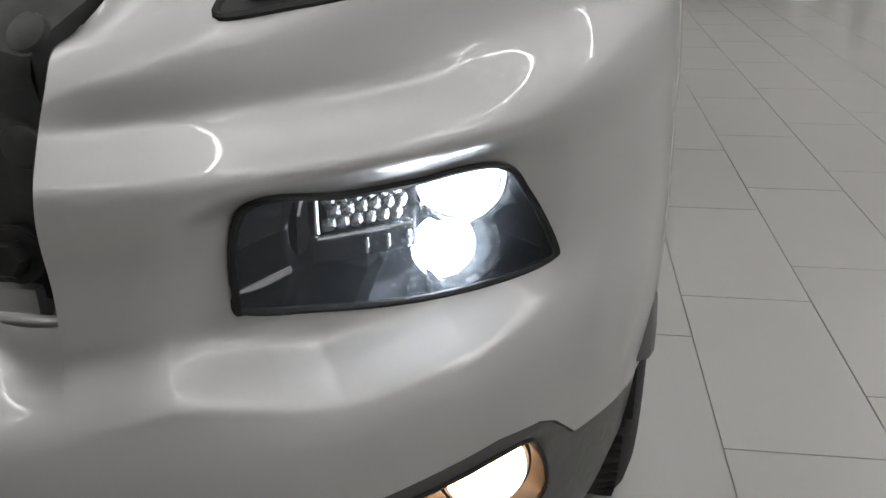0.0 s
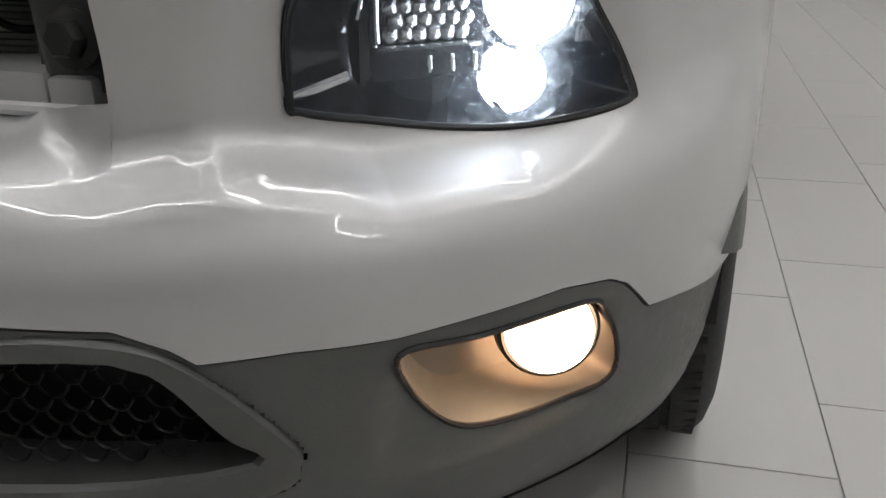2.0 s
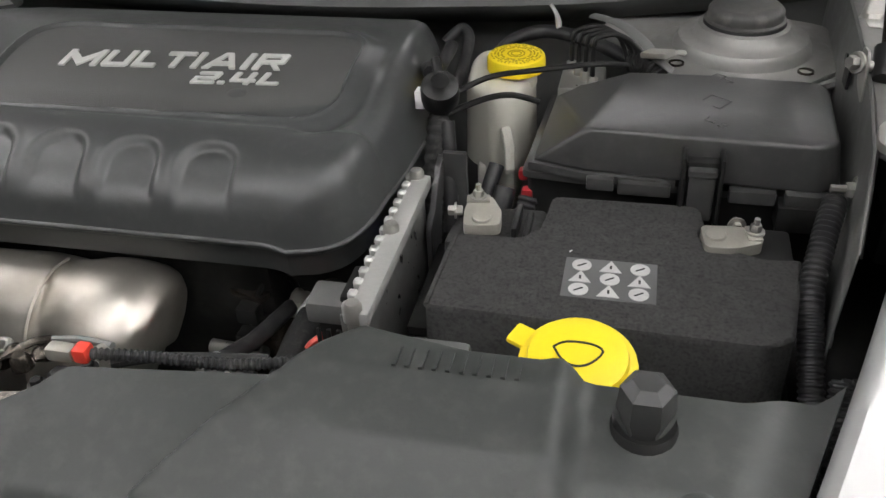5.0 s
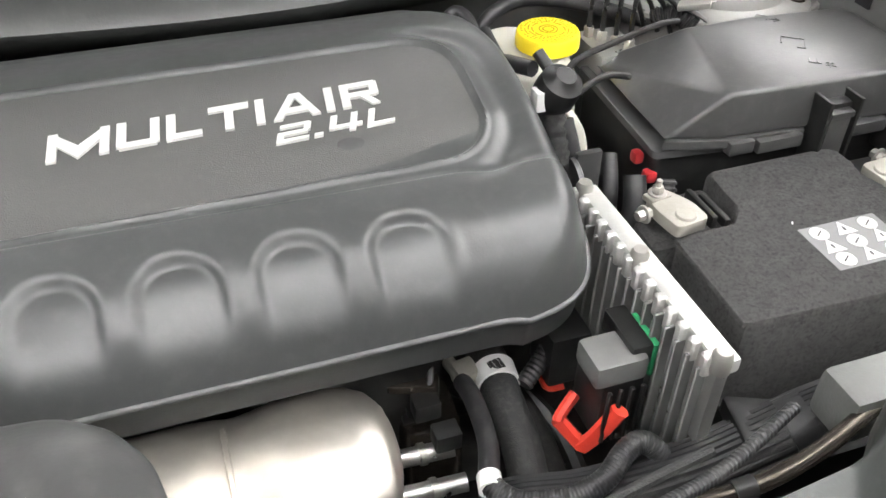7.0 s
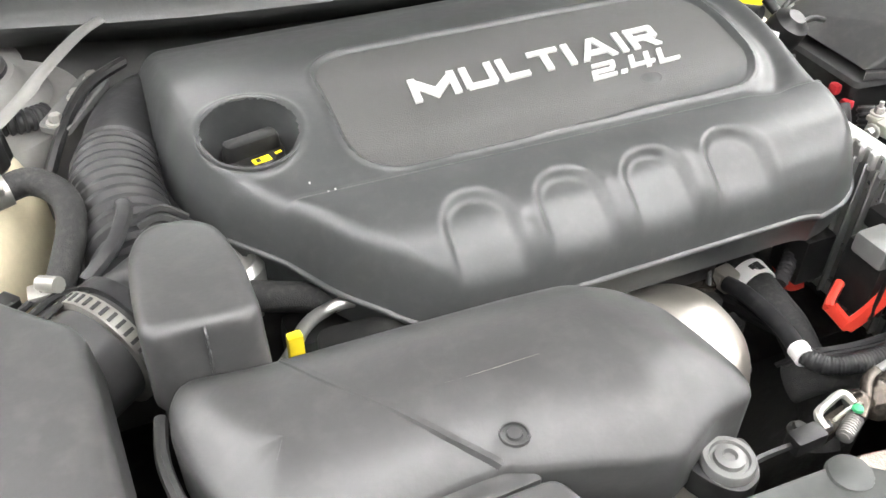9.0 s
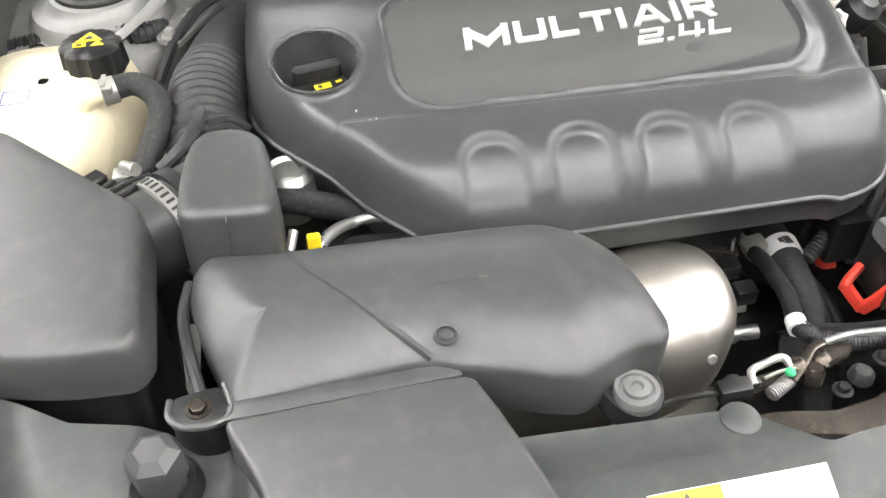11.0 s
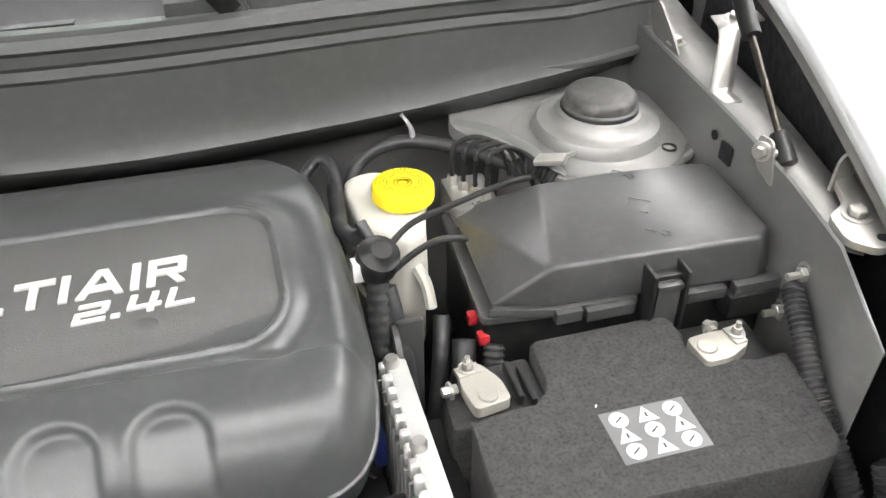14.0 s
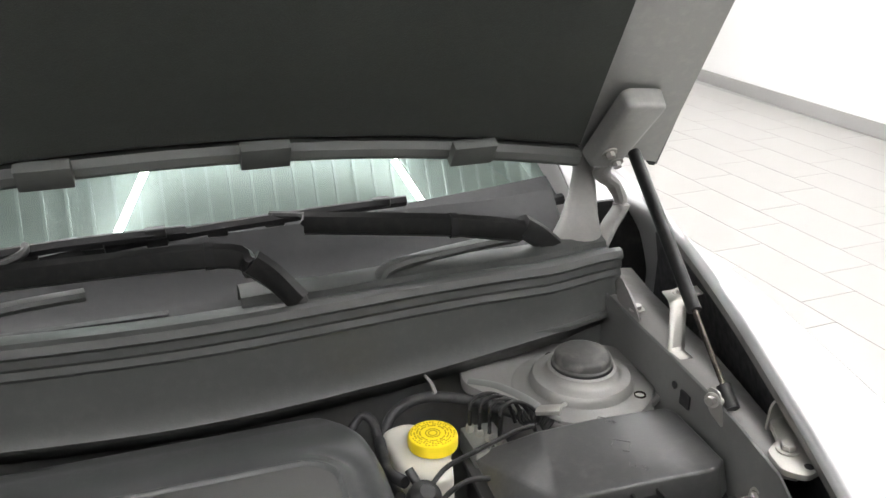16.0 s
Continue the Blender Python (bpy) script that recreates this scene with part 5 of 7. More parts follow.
    for sx, sy in ((-.302, 1.040), (-.296, 1.041), (-.313, 1.055)):
        part("dirt_speck", box(sx - .0007, sx + .0007, sy - .0006, sy + .0006, float(cover_height(sy)) - .001, float(cover_height(sy)) + .0006, 0), PALE, c)
    tilt = Matrix.Translation((-.343, 1.121, .9640)) @ pose(0, 0, 0, 12.5, 0, 0)
    well = [(.0455, -.0018), (.0450, .0014), (.0435, .0018), (.0420, .0006), (.0412, -.004), (.0395, -.052), (.038, -.054)]
    part("filler_well", lathe(well, 64, tilt), COVER, c, "round well for the oil cap")
    cap = thing("oil_cap", "black oil filler cap with yellow marks, in the cover's well", "filler cap")
    M = Matrix.Translation((-.343, 1.124, .914))
    part("cap", lathe([(0, .030), (.024, .0295), (.027, .027), (.028, .012), (.035, .011), (.0365, .008), (.0365, -.004), (.030, -.06)], 48, M, lambda i, n: 1 + .02 * (i % 4 < 2)), BLACK, cap)
    part("grip", prism([(-.024, -.009), (.024, -.009), (.027, .0), (.024, .009), (-.024, .009), (-.027, 0)], .026, .043, .004, 2, .93, .005, m=M @ pose(0, 0, 0, 0, 0, 12)), BLACK, cap)
    part("mark", box(-.008, .008, -.0225, -.0145, .0296, .0304, 0, m=M @ pose(0, 0, 0, 0, 0, 12)), YELLOW, cap)
    part("mark_line", box(-.005, -.001, -.021, -.016, .0304, .0308, 0, m=M @ pose(0, 0, 0, 0, 0, 12)), INK, cap)
    part("mark", box(.011, .017, -.020, -.017, .0296, .0304, 0, m=M @ pose(0, 0, 0, 0, 0, 22)), YELLOW, cap)
    part("well_floor", lathe([(0, -.06), (.04, -.06)], 24, M), GASKET_SHADE, cap)


engine_cover()


# ---- block, shields and the dark depth below ----
def engine_block():
    e = thing("engine", "grimy dark engine block below the plastic cover", "engine")
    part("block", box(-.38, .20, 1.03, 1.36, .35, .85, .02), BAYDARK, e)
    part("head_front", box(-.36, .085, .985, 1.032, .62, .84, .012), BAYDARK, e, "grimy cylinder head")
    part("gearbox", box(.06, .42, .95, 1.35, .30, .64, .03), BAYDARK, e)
    part("side_casting", prism([(.04, .96), (.10, .955), (.105, 1.03), (.04, 1.04)], .60, .715, .008, 2, .9, .015), OILY, e)
    for i, (y, z) in enumerate(((.952, .705), (.917, .700))):
        part("coolant_stub", tube([(.015, y, z), (.05, y - .002, z), (.082, y - .005, z + .002)], .0085, 14, 3), ALU, e, "bare metal pipe stub")
        part("stub_ring", tube([(.050, y - .002, z), (.056, y - .002, z)], .0105, 14, 1), ZINC, e)
    part("knock_sensor", merge(lathe([(0, .012), (.010, .012), (.013, .009), (.013, 0)], 18, Matrix.Translation((.062, .985, .722))), box(.045, .08, .978, .992, .712, .722, .003)), BLACK, e)
    for x, y, z in ((.062, .967, .748), (.072, .94, .735)):
        part("connector", box(x - .012, x + .012, y - .010, y + .010, z - .010, z + .010, .003), BLACK, e)
    part("bracket", prism([(.03, .985), (.075, .97), (.082, .99), (.04, 1.01)], .756, .764, .002, r=.006), OILY, e)
    part("wire", tube([(.085, 1.01, .79), (.075, .99, .775), (.068, .975, .76)], .003, 6, 5), BLACK, e)


engine_block()


def heat_shield():
    """Pressed shield over the exhaust: a barrel with a domed end, a waist and stain."""
    s = thing("heat_shield", "shiny stained metal exhaust heat shield", "heat shield")
    x = np.array([-.40, -.20, -.135, -.115, -.10, -.085, -.066, -.047, -.027, -.007, .007, .015, .019])
    k = np.array([.96, .96, .97, .95, .93, .95, .99, 1.0, .985, .93, .82, .66, .40])
    xs = np.concatenate([np.linspace(-.40, -.15, 20), np.linspace(-.145, .019, 70)])
    rows = []
    for xx, kk in zip(xs, spline(x, k, xs)):
        a = np.linspace(-1.2, 3.7, 48)
        dent = 1 - .05 * np.exp(-((a - 1.2) / .35) ** 2) * np.exp(-((xx + .115) / .03) ** 2)
        zz = .748 + .092 * kk * dent * np.sin(a)
        rows.append(np.stack([xx - .40 * np.clip(.81 - zz, 0, .1) * step(-.09, .0, xx), .898 - .086 * kk * dent * np.cos(a), zz], -1))
    rows.append(np.stack([np.full(48, -.003), np.full(48, .898), np.full(48, .748)], -1))
    part("barrel", sheet(rows), SHIELD, s)
    part("seam", tube([(-.108, .898 - .083 * math.cos(a), .748 + .088 * math.sin(a)) for a in np.linspace(-.6, 1.9, 14)], .0025, 6, 2), SHIELD, s)
    part("rivet", lathe([(0, .002), (.004, .0015), (.005, 0)], 14, Matrix.Translation((-.028, .822, .790)) @ pose(0, 0, 0, 55, 0, 0)), ZINC, s)
    part("tail", tube([(-.03, .855, .72), (-.06, .82, .665), (-.08, .80, .58)], .040, 18, 6), SHIELD, s)


heat_shield()


# ---- brake fluid ----
def brake_reservoir():
    t = thing("brake_reservoir", "milky brake fluid tank with a yellow screw cap", "fluid reservoir")
    part("tank", prism([(.243, 1.325), (.249, 1.248), (.292, 1.205), (.318, 1.215), (.332, 1.265), (.330, 1.335), (.29, 1.365), (.25, 1.355)], .80, .903, .012, 3, .94, .018), WHITEPL, t)
    part("neck", lathe([(.026, .89), (.026, .915)], 24, Matrix.Translation((.308, 1.284, 0))), WHITEPL, t)
    M = Matrix.Translation((.308, 1.285, .908))
    cap = part("cap", lathe([(0, .018), (.030, .018), (.0335, .0165), (.035, .013), (.035, 0), (.031, -.002)], 60, M, lambda i, n: 1 + .015 * (i % 2)), YELLOW, t, "yellow ribbed cap with printed rings")
    for r in (.006, .010, .018, .022, .026, .030):
        n = 40
        b = bmesh.new()
        for i in range(n):
            if r > .012 and (i * 7 + int(r * 1000)) % 5 == 0:
                continue
            a = 2 * math.pi * i / n
            merge(b, box(-.0010 if r > .012 else -.0008, .0010 if r > .012 else .0008, -.0012, .0012,   .0181, .0185, 0, m=M @ Matrix.Rotation(a, 4, "Z") @ Matrix.Translation((r, 0, 0))))
        part("print_ring", b, YELLOWD, cap)
    part("nozzle", tube([(.305, 1.215, .86), (.312, 1.200, .845), (.315, 1.190, .82)], .007, 8, 5), WHITEPL, t)
    part("lower_tank", box(.268, .318, 1.215, 1.30, .74, .81, .012), WHITEPL, t)
    h = solo("vent_hose", tube([(.205, 1.35, .91), (.225, 1.36, .925), (.238, 1.345, .92), (.238, 1.31, .90), (.235, 1.26, .89), (.236, 1.20, .90)], .007, 10, 8), HOSE, "thin black rubber vacuum hose", "hose")
    v = thing("vacuum_valve", "black round vacuum valve with braided hoses", "valve")
    part("body", lathe([(0, .03), (.010, .03), (.013, .026), (.020, .022), (.0215, .012), (.0215, .0), (.016, -.010), (.010, -.03)], 28, Matrix.Translation((.246, 1.140, .932)) @ pose(0, 0, 0, 25, 10, 0)), BLACK, v)
    part("nipple", tube([(.244, 1.15, .955), (.238, 1.165, .966)], .006, 10, 1), BLACK, v)
    part("hose", tube([(.246, 1.135, .915), (.244, 1.11, .87), (.247, 1.085, .82), (.25, 1.07, .74)], .012, 10, 8, ribs=18, amp=.06), CLOTH, v)
    part("tape_hose", tube([(.255, 1.13, .91), (.262, 1.105, .86), (.266, 1.08, .80)], .009, 10, 6), HOSE, v)
    part("side_hose", tube([(.232, 1.16, .952), (.222, 1.19, .945), (.226, 1.23, .93), (.23, 1.28, .935)], .008, 10, 6), HOSE, v)
    part("tag", box(.222, .232, 1.125, 1.14, .925, .945, .001), PRINT, v)


brake_reservoir()


def abs_lines():
    a = thing("brake_lines", "bent black brake lines on a small valve block", "brake lines")
    part("valve_block", box(.362, .415, 1.255, 1.325, .86, .898, .004), ALU, a)
    for i in range(4):
        x, y = .373 + i * .0095, 1.311 - i * .0145
        part("line", tube([(x, y, .895), (x, y, .935 + .004 * i), (x + .006, y + .004, .947 + .003 * i), (x + .030, y + .010, .950 + .002 * i), (x + .056, y + .004, .938), (x + .070, y - .004, .90)], .0030, 8, 6), BLACK, a)
        part("nut", lathe([(.0065, 0), (.0065, .012), (.005, .014), (0, .014)], 6, Matrix.Translation((x, y, .895))), ZINC, a)
    part("line", tube([(.258, 1.158, .930), (.293, 1.188, .938), (.339, 1.206, .940), (.409, 1.232, .940), (.442, 1.242, .936)], .0034, 8, 8), BLACK, a)
    part("line", tube([(.255, 1.137, .916), (.291, 1.158, .925), (.320, 1.170, .926), (.35, 1.178, .916)], .0036, 8, 8), BLACK, a)
    part("sleeve", tube([(.445, 1.295, .915), (.462, 1.280, .925), (.48, 1.262, .915)], .011, 10, 6, ribs=10, amp=.1), CLOTH, a)
    w = solo("wiring_loom", tube([(.255, 1.37, .86), (.28, 1.395, .893), (.33, 1.40, .91), (.40, 1.375, .905), (.46, 1.33, .895)], .009, 10, 8), HOSE, "black taped wiring loom along the bulkhead", "wiring loom")
    part("cable_tie", tube([(.335, 1.405, .945), (.345, 1.40, .930), (.348, 1.39, .910)], .004, 6, 4, flat=.5), TOWER, w)
    for x, y, z in ((.16, 1.44, .935), (.08, 1.45, .93)):
        solo("wire_clip", tube([(x - .01, y, z), (x, y - .012, z + .012), (x + .006, y - .016, z - .012)], .004, 6, 4), ZINC, "small metal wire clip on the bulkhead", "clip", "clips on the bulkhead")


abs_lines()


# ---- fuse box ----
def fuse_box():
    f = thing("fuse_box", "black plastic fuse box with a latched lid", "fuse box")
    part("base", prism([(.347, 1.104), (.42, 1.097), (.665, 1.086), (.672, 1.10), (.668, 1.235), (.46, 1.268), (.358, 1.285)], .74, .868, .003, 2, 1.0, .008), BLACK, f)
    part("base_rim", prism([(.342, 1.098), (.42, 1.090), (.655, 1.080), (.662, 1.095), (.662, 1.238), (.46, 1.270), (.352, 1.288)], .866, .874, .002, 2, 1.0, .008), LIDBLACK, f)
    # lid: a flat top that falls away in a facet on one end
    b = bmesh.new()
    for x, y, z in ((.408, 1.090, .932), (.515, 1.087, .932), (.630, 1.080, .932), (.648, 1.094, .932), (.653, 1.212, .932), (.643, 1.228, .932), (.534, 1.236, .932), (.447, 1.233, .932),
                    (.352, 1.102, .884), (.410, 1.086, .884), (.634, 1.072, .884), (.656, 1.088, .884), (.660, 1.220, .884), (.648, 1.236, .884), (.534, 1.245, .884), (.42, 1.262, .884), (.360, 1.276, .884)):
        b.verts.new((x, y, z))
    bmesh.ops.convex_hull(b, input=b.verts[:])
    bmesh.ops.dissolve_limit(b, angle_limit=radians(11), verts=b.verts[:], edges=b.edges[:])
    bmesh.ops.bevel(b, geom=b.edges[:], offset=.0045, segments=3, affect="EDGES", profile=.55, clamp_overlap=True)
    lid = part("lid", b, LIDBLACK, f, "scuffed black lid")
    part("lid_rim", prism([(.349, 1.098), (.412, 1.081), (.500, 1.078), (.500, 1.086), (.412, 1.090), (.356, 1.104)], .876, .885, .0015), LIDBLACK, f)
    for x0, x1, y, z in ((.412, .440, 1.074, .884), (.444, .496, 1.072, .882), (.552, .596, 1.068, .884), (.604, .658, 1.064, .886)):
        part("lid_tab", box(x0, x1, y, y + .012, z - .014, z, .002), LIDBLACK, f)
    part("side_step", box(.598, .664, 1.060, 1.085, .845, .874, .004), BLACK, f)
    cl = part("latch", box(.505, .543, 1.068, 1.082, .846, .914, .003), BLACK, f)
    part("latch_tongue", box(.511, .537, 1.060, 1.072, .852, .902, .003), LIDBLACK, cl)
    part("latch_bar", box(.510, .538, 1.058, 1.070, .902, .909, .002), LIDBLACK, cl)
    for x in (.504, .540):
        part("latch_rib", box(x, x + .004, 1.058, 1.084, .842, .922, .001), BLACK, cl)
    # moulded marks on the lid: arrows, a frame and a bar
    def mark(x, y, a, bars):
        M = Matrix.Translation((x, y, .9324)) @ pose(0, 0, 0, 0, 0, a)
        for p, q in bars:
            part("moulded_mark", tube([M @ Vector((*p, 0)), M @ Vector((*q, 0))], .0006, 5, 1), LIDBLACK, lid)
    mark(.545, 1.225, -40, (((-.012, -.004), (-.012, .006)), ((-.012, .006), (.0, .006)), ((0, .006), (0, -.004)), ((.002, .0), (.014, .0)), ((.008, .005), (.014, 0)), ((.008, -.005), (.014, 0))))
    mark(.535, 1.165, -35, (((-.012, .012), (.012, .012)), ((-.012, .012), (-.012, -.004)), ((.012, .012), (.012, -.010)), ((.004, -.010), (.012, -.010))))
    mark(.535, 1.115, -35, (((-.014, .0), (-.014, .008)), ((-.014, .0), (-.002, .0)), ((-.006, .002), (-.006, .010)), ((.002, -.002), (.012, -.002)), ((.006, -.006), (.006, .006)), ((.002, .004), (.010, .004))))
    part("red_plug", box(.335, .346, 1.118, 1.131, .848, .861, .004), DEEPRED, f)
    part("red_plug", box(.341, .354, 1.101, 1.114, .834, .847, .004), DEEPRED, f)
    solo("cable_sleeve", tube([(.352, 1.085, .85), (.346, 1.07, .825), (.338, 1.06, .78), (.335, 1.05, .70)], .010, 10, 8, ribs=24, amp=.1), HOSE, "black corrugated cable sleeve", "cable sleeve", "cable sleeves")
    solo("cable_sleeve", tube([(.325, 1.10, .85), (.318, 1.08, .82), (.305, 1.07, .77), (.30, 1.06, .68)], .012, 10, 8), HOSE, "thick smooth black cable", "cable sleeve", "cable sleeves")
    solo("cable_sleeve", tube([(.31, 1.13, .86), (.300, 1.10, .82), (.29, 1.09, .72)], .009, 10, 8), HOSE, "thick smooth black cable", "cable sleeve", "cable sleeves")


fuse_box()


# ---- battery ----
def battery():
    b = thing("battery", "car battery in a charcoal felt jacket with a warning sticker", "battery")
    body_pts = [(.288, .866), (.575, .858), (.598, .872), (.616, .988), (.582, .982), (.545, .994), (.522, 1.008), (.530, 1.035), (.526, 1.066), (.378, 1.064), (.374, 1.003), (.358, .985), (.294, .981)]
    j = prism(body_pts, .70, .868, .008, 3, .99, .010)
    rng = random.Random(7)
    for v in j.verts:
        if v.co.z > .75:
            v.co += Vector((rng.uniform(-1, 1), rng.uniform(-1, 1), rng.uniform(-1, 0))) * .0012
    part("jacket", j, FELT, b, "fuzzy charcoal felt jacket")
    part("case_top", prism([(.280, .985), (.376, .985), (.376, 1.058), (.33, 1.056), (.284, 1.03)], .70, .853, .006, 2, 1, .008), FELT, b)
    part("side_case", box(.52, .612, .985, 1.055, .70, .853, .006), BLACK, b, "black battery case")
    part("slot", box(.346, .352, .998, 1.045, .852, .866, .002), BLACK, b)
    part("slot", box(.358, .364, .995, 1.040, .852, .862, .002), BLACK, b)
    # seams on the jacket
    part("jacket_seam", tube([(.292, .870, .866), (.294, .93, .8665), (.296, .978, .8665)], .003, 6, 4), FELT, b)
    st = part("sticker", box(.405, .487, .899, .957, .8668, .8680, 0, m=None), STICKER, b, "dark foil warning sticker with round symbols")
    for i in range(3):
        for k in range(3):
            cx, cy = .420 + i * .026, .910 + k * .018
            if (i + k) % 2 == 0:
                part("symbol", lathe([(0, .0006), (.0088, .0006), (.0088, 0)], 16, Matrix.Translation((cx, cy, .8680))), PALE, st)
                part("symbol_bar", box(-.0045, .0045, -.0007, .0007, 0, .0009, 0, m=Matrix.Translation((cx, cy, .8682)) @ pose(0, 0, 0, 0, 0, 35)), INK, st)
            else:
                part("symbol", prism([(cx - .010, cy - .0075), (cx + .010, cy - .0075), (cx, cy + .0095)], .868, .8686, 0), PALE, st)
                part("symbol_bar", box(cx - .001, cx + .001, cy - .003, cy + .002, .8686, .8690, 0), INK, st)
    rng = random.Random(4)
    for i in range(7):
        x, y = .385 + rng.random() * .03, .965 + rng.random() * .02
        part("lint", box(-.004, .004, -.0006, .0006, 0, .0008, 0, m=Matrix.Translation((x, y, .867)) @ pose(0, 0, 0, 0, 0, rng.random() * 180)), PRINT, b)

    def terminal(cx, cy, a, red):
        t = thing("battery_terminal", "white metal battery clamp with bolts", "terminal clamp", "battery terminals")
        M = Matrix.Translation((cx, cy, .862)) @ pose(0, 0, 0, 0, 0, a)
        part("clamp", prism([(-.018, -.020), (.018, -.020), (.020, .006), (.010, .034), (-.012, .034), (-.018, .012)], 0, .012, .002, 2, 1, .007, m=M), LEAD, t)
        part("post", lathe([(0, .0145), (.009, .0145), (.0098, .0135), (.010, .010)], 24, M @ Matrix.Translation((0, -.008, 0))), LEAD, t)
        part("bridge", box(-.016, .008, .020, .034, .008, .014, .002, 2, M), LEAD, t)
        part("nut", bolt((0, 0, 0), .0055, .008), ZINC, t).matrix_basis = M @ Matrix.Translation((-.004, .028, .014))
        part("stud", tube([(-.004, .028, .014), (-.004, .028, .029)], .0028, 8, 1), ZINC, t).matrix_basis = M
        part("side_bolt", tube([(-.020, .016, .006), (-.034, .016, .006)], .005, 6, 1), ZINC, t).matrix_basis = M
        part("side_nut", bolt((0, 0, 0), .0055, .008, (-1, 0, 0)), ZINC, t).matrix_basis = M @ Matrix.Translation((-.026, .016, .006))
        if red:
            part("red_ring", tube([(-.014, .036, .004), (-.006, .042, .006), (.004, .040, .004)], .003, 6, 4), RED, t)
        return t

    terminal(.316, 1.008, 9, True)
    terminal(.546, 1.004, -84, False)


battery()


def battery_tray():
    t = thing("battery_tray", "black plastic battery tray", "battery tray")
    part("base", box(.27, .63, .83, 1.08, .66, .705, .008), BLACK, t)
    part("side", prism([(.268, .85), (.280, .85), (.280, 1.03), (.268, 1.03)], .66, .80, .003), BLACK, t)
    br = thing("mounting_bracket", "black plastic upright bracket beside the control unit", "bracket")
    part("upright", box(.256, .283, 1.096, 1.104, .76, .890, .003), LIDBLACK, br)
    part("web", prism([(1.03, .74), (1.104, .74), (1.104, .886), (1.085, .880), (1.05, .845), (1.03, .835)], 0, .006, .001, 1, 1, .006, m=Matrix(((0, 0, 1, .251), (1, 0, 0, 0), (0, 1, 0, 0), (0, 0, 0, 1)))), LIDBLACK, br)
    part("foot", box(.262, .285, .90, 1.04, .80, .812, .003), BLACK, br)
    part("lower_foot", prism([(.26, .80), (.31, .80), (.315, .83), (.27, .85)], .80, .815, .003, r=.006), BLACK, br)


battery_tray()


# ---- control unit ----
def control_unit():
    e = thing("engine_control_unit", "finned silver engine control unit with black plugs", "control unit")
    part("plate", box(.234, .246, .825, 1.055, .70, .884, .003), ALU, e, "cast silver housing")
    part("top_rail", box(.235, .254, .825, 1.055, .872, .886, .003), BRIGHTALU, e)
    for i in range(14):
        part("rail_knob", box(.228, .237, .832 + i * .0165, .841 + i * .0165, .866, .8875, .002, 1), BRIGHTALU, e)
    for i in range(15):
        y = .835 + i * .0148
        part("fin", box(.225, .237, y, y + .0035, .705, .874, .001, 1), GREYMET, e)
    for y in (.83, .95, 1.05):
        part("lug", lathe([(0, .010), (.006, .010), (.008, .006), (.008, -.01)], 12, Matrix.Translation((.240, y, .884))), ZINC, e)
    part("seal_strip", box(.224, .230, .885, .925, .815, .850, .002), GREEN, e, "green seal strip")
    part("blue_plug", box(.212, .224, 1.005, 1.025, .80, .84, .004), BLUE, e)
    p = part("plug", box(.182, .220, .882, .928, .752, .828, .005), BLACK, e, "black multi-pin plug with red lever")
    part("plug_cap", box(.172, .218, .878, .916, .822, .846, .005), GREYMET, p)
    part("cap_frame", box(.205, .224, .885, .935, .830, .852, .003), BLACK, p)
    part("lever", merge(tube([(.178, .915, .778), (.160, .905, .767), (.161, .902, .762), (.176, .8865, .743)], .0052, 8, 3, flat=1.5), tube([(.174, .887, .743), (.184, .880, .765), (.194, .8715, .800)], .0056, 8, 3, flat=1.4)), RED, p, "red locking lever")
    for i in range(4):
        part("plug_rib", box(.182 + i * .01, .186 + i * .01, .873, .877, .76, .82, .001, 1), BLACK, p)
    p2 = part("plug", box(.180, .220, .965, 1.01, .73, .79, .005), BLACK, e, "black multi-pin plug with red lever")
    part("lever", tube([(.186, 1.00, .735), (.186, .978, .722), (.20, .972, .725)], .0045, 8, 5, flat=2), RED, p2, "red locking lever")


control_unit()


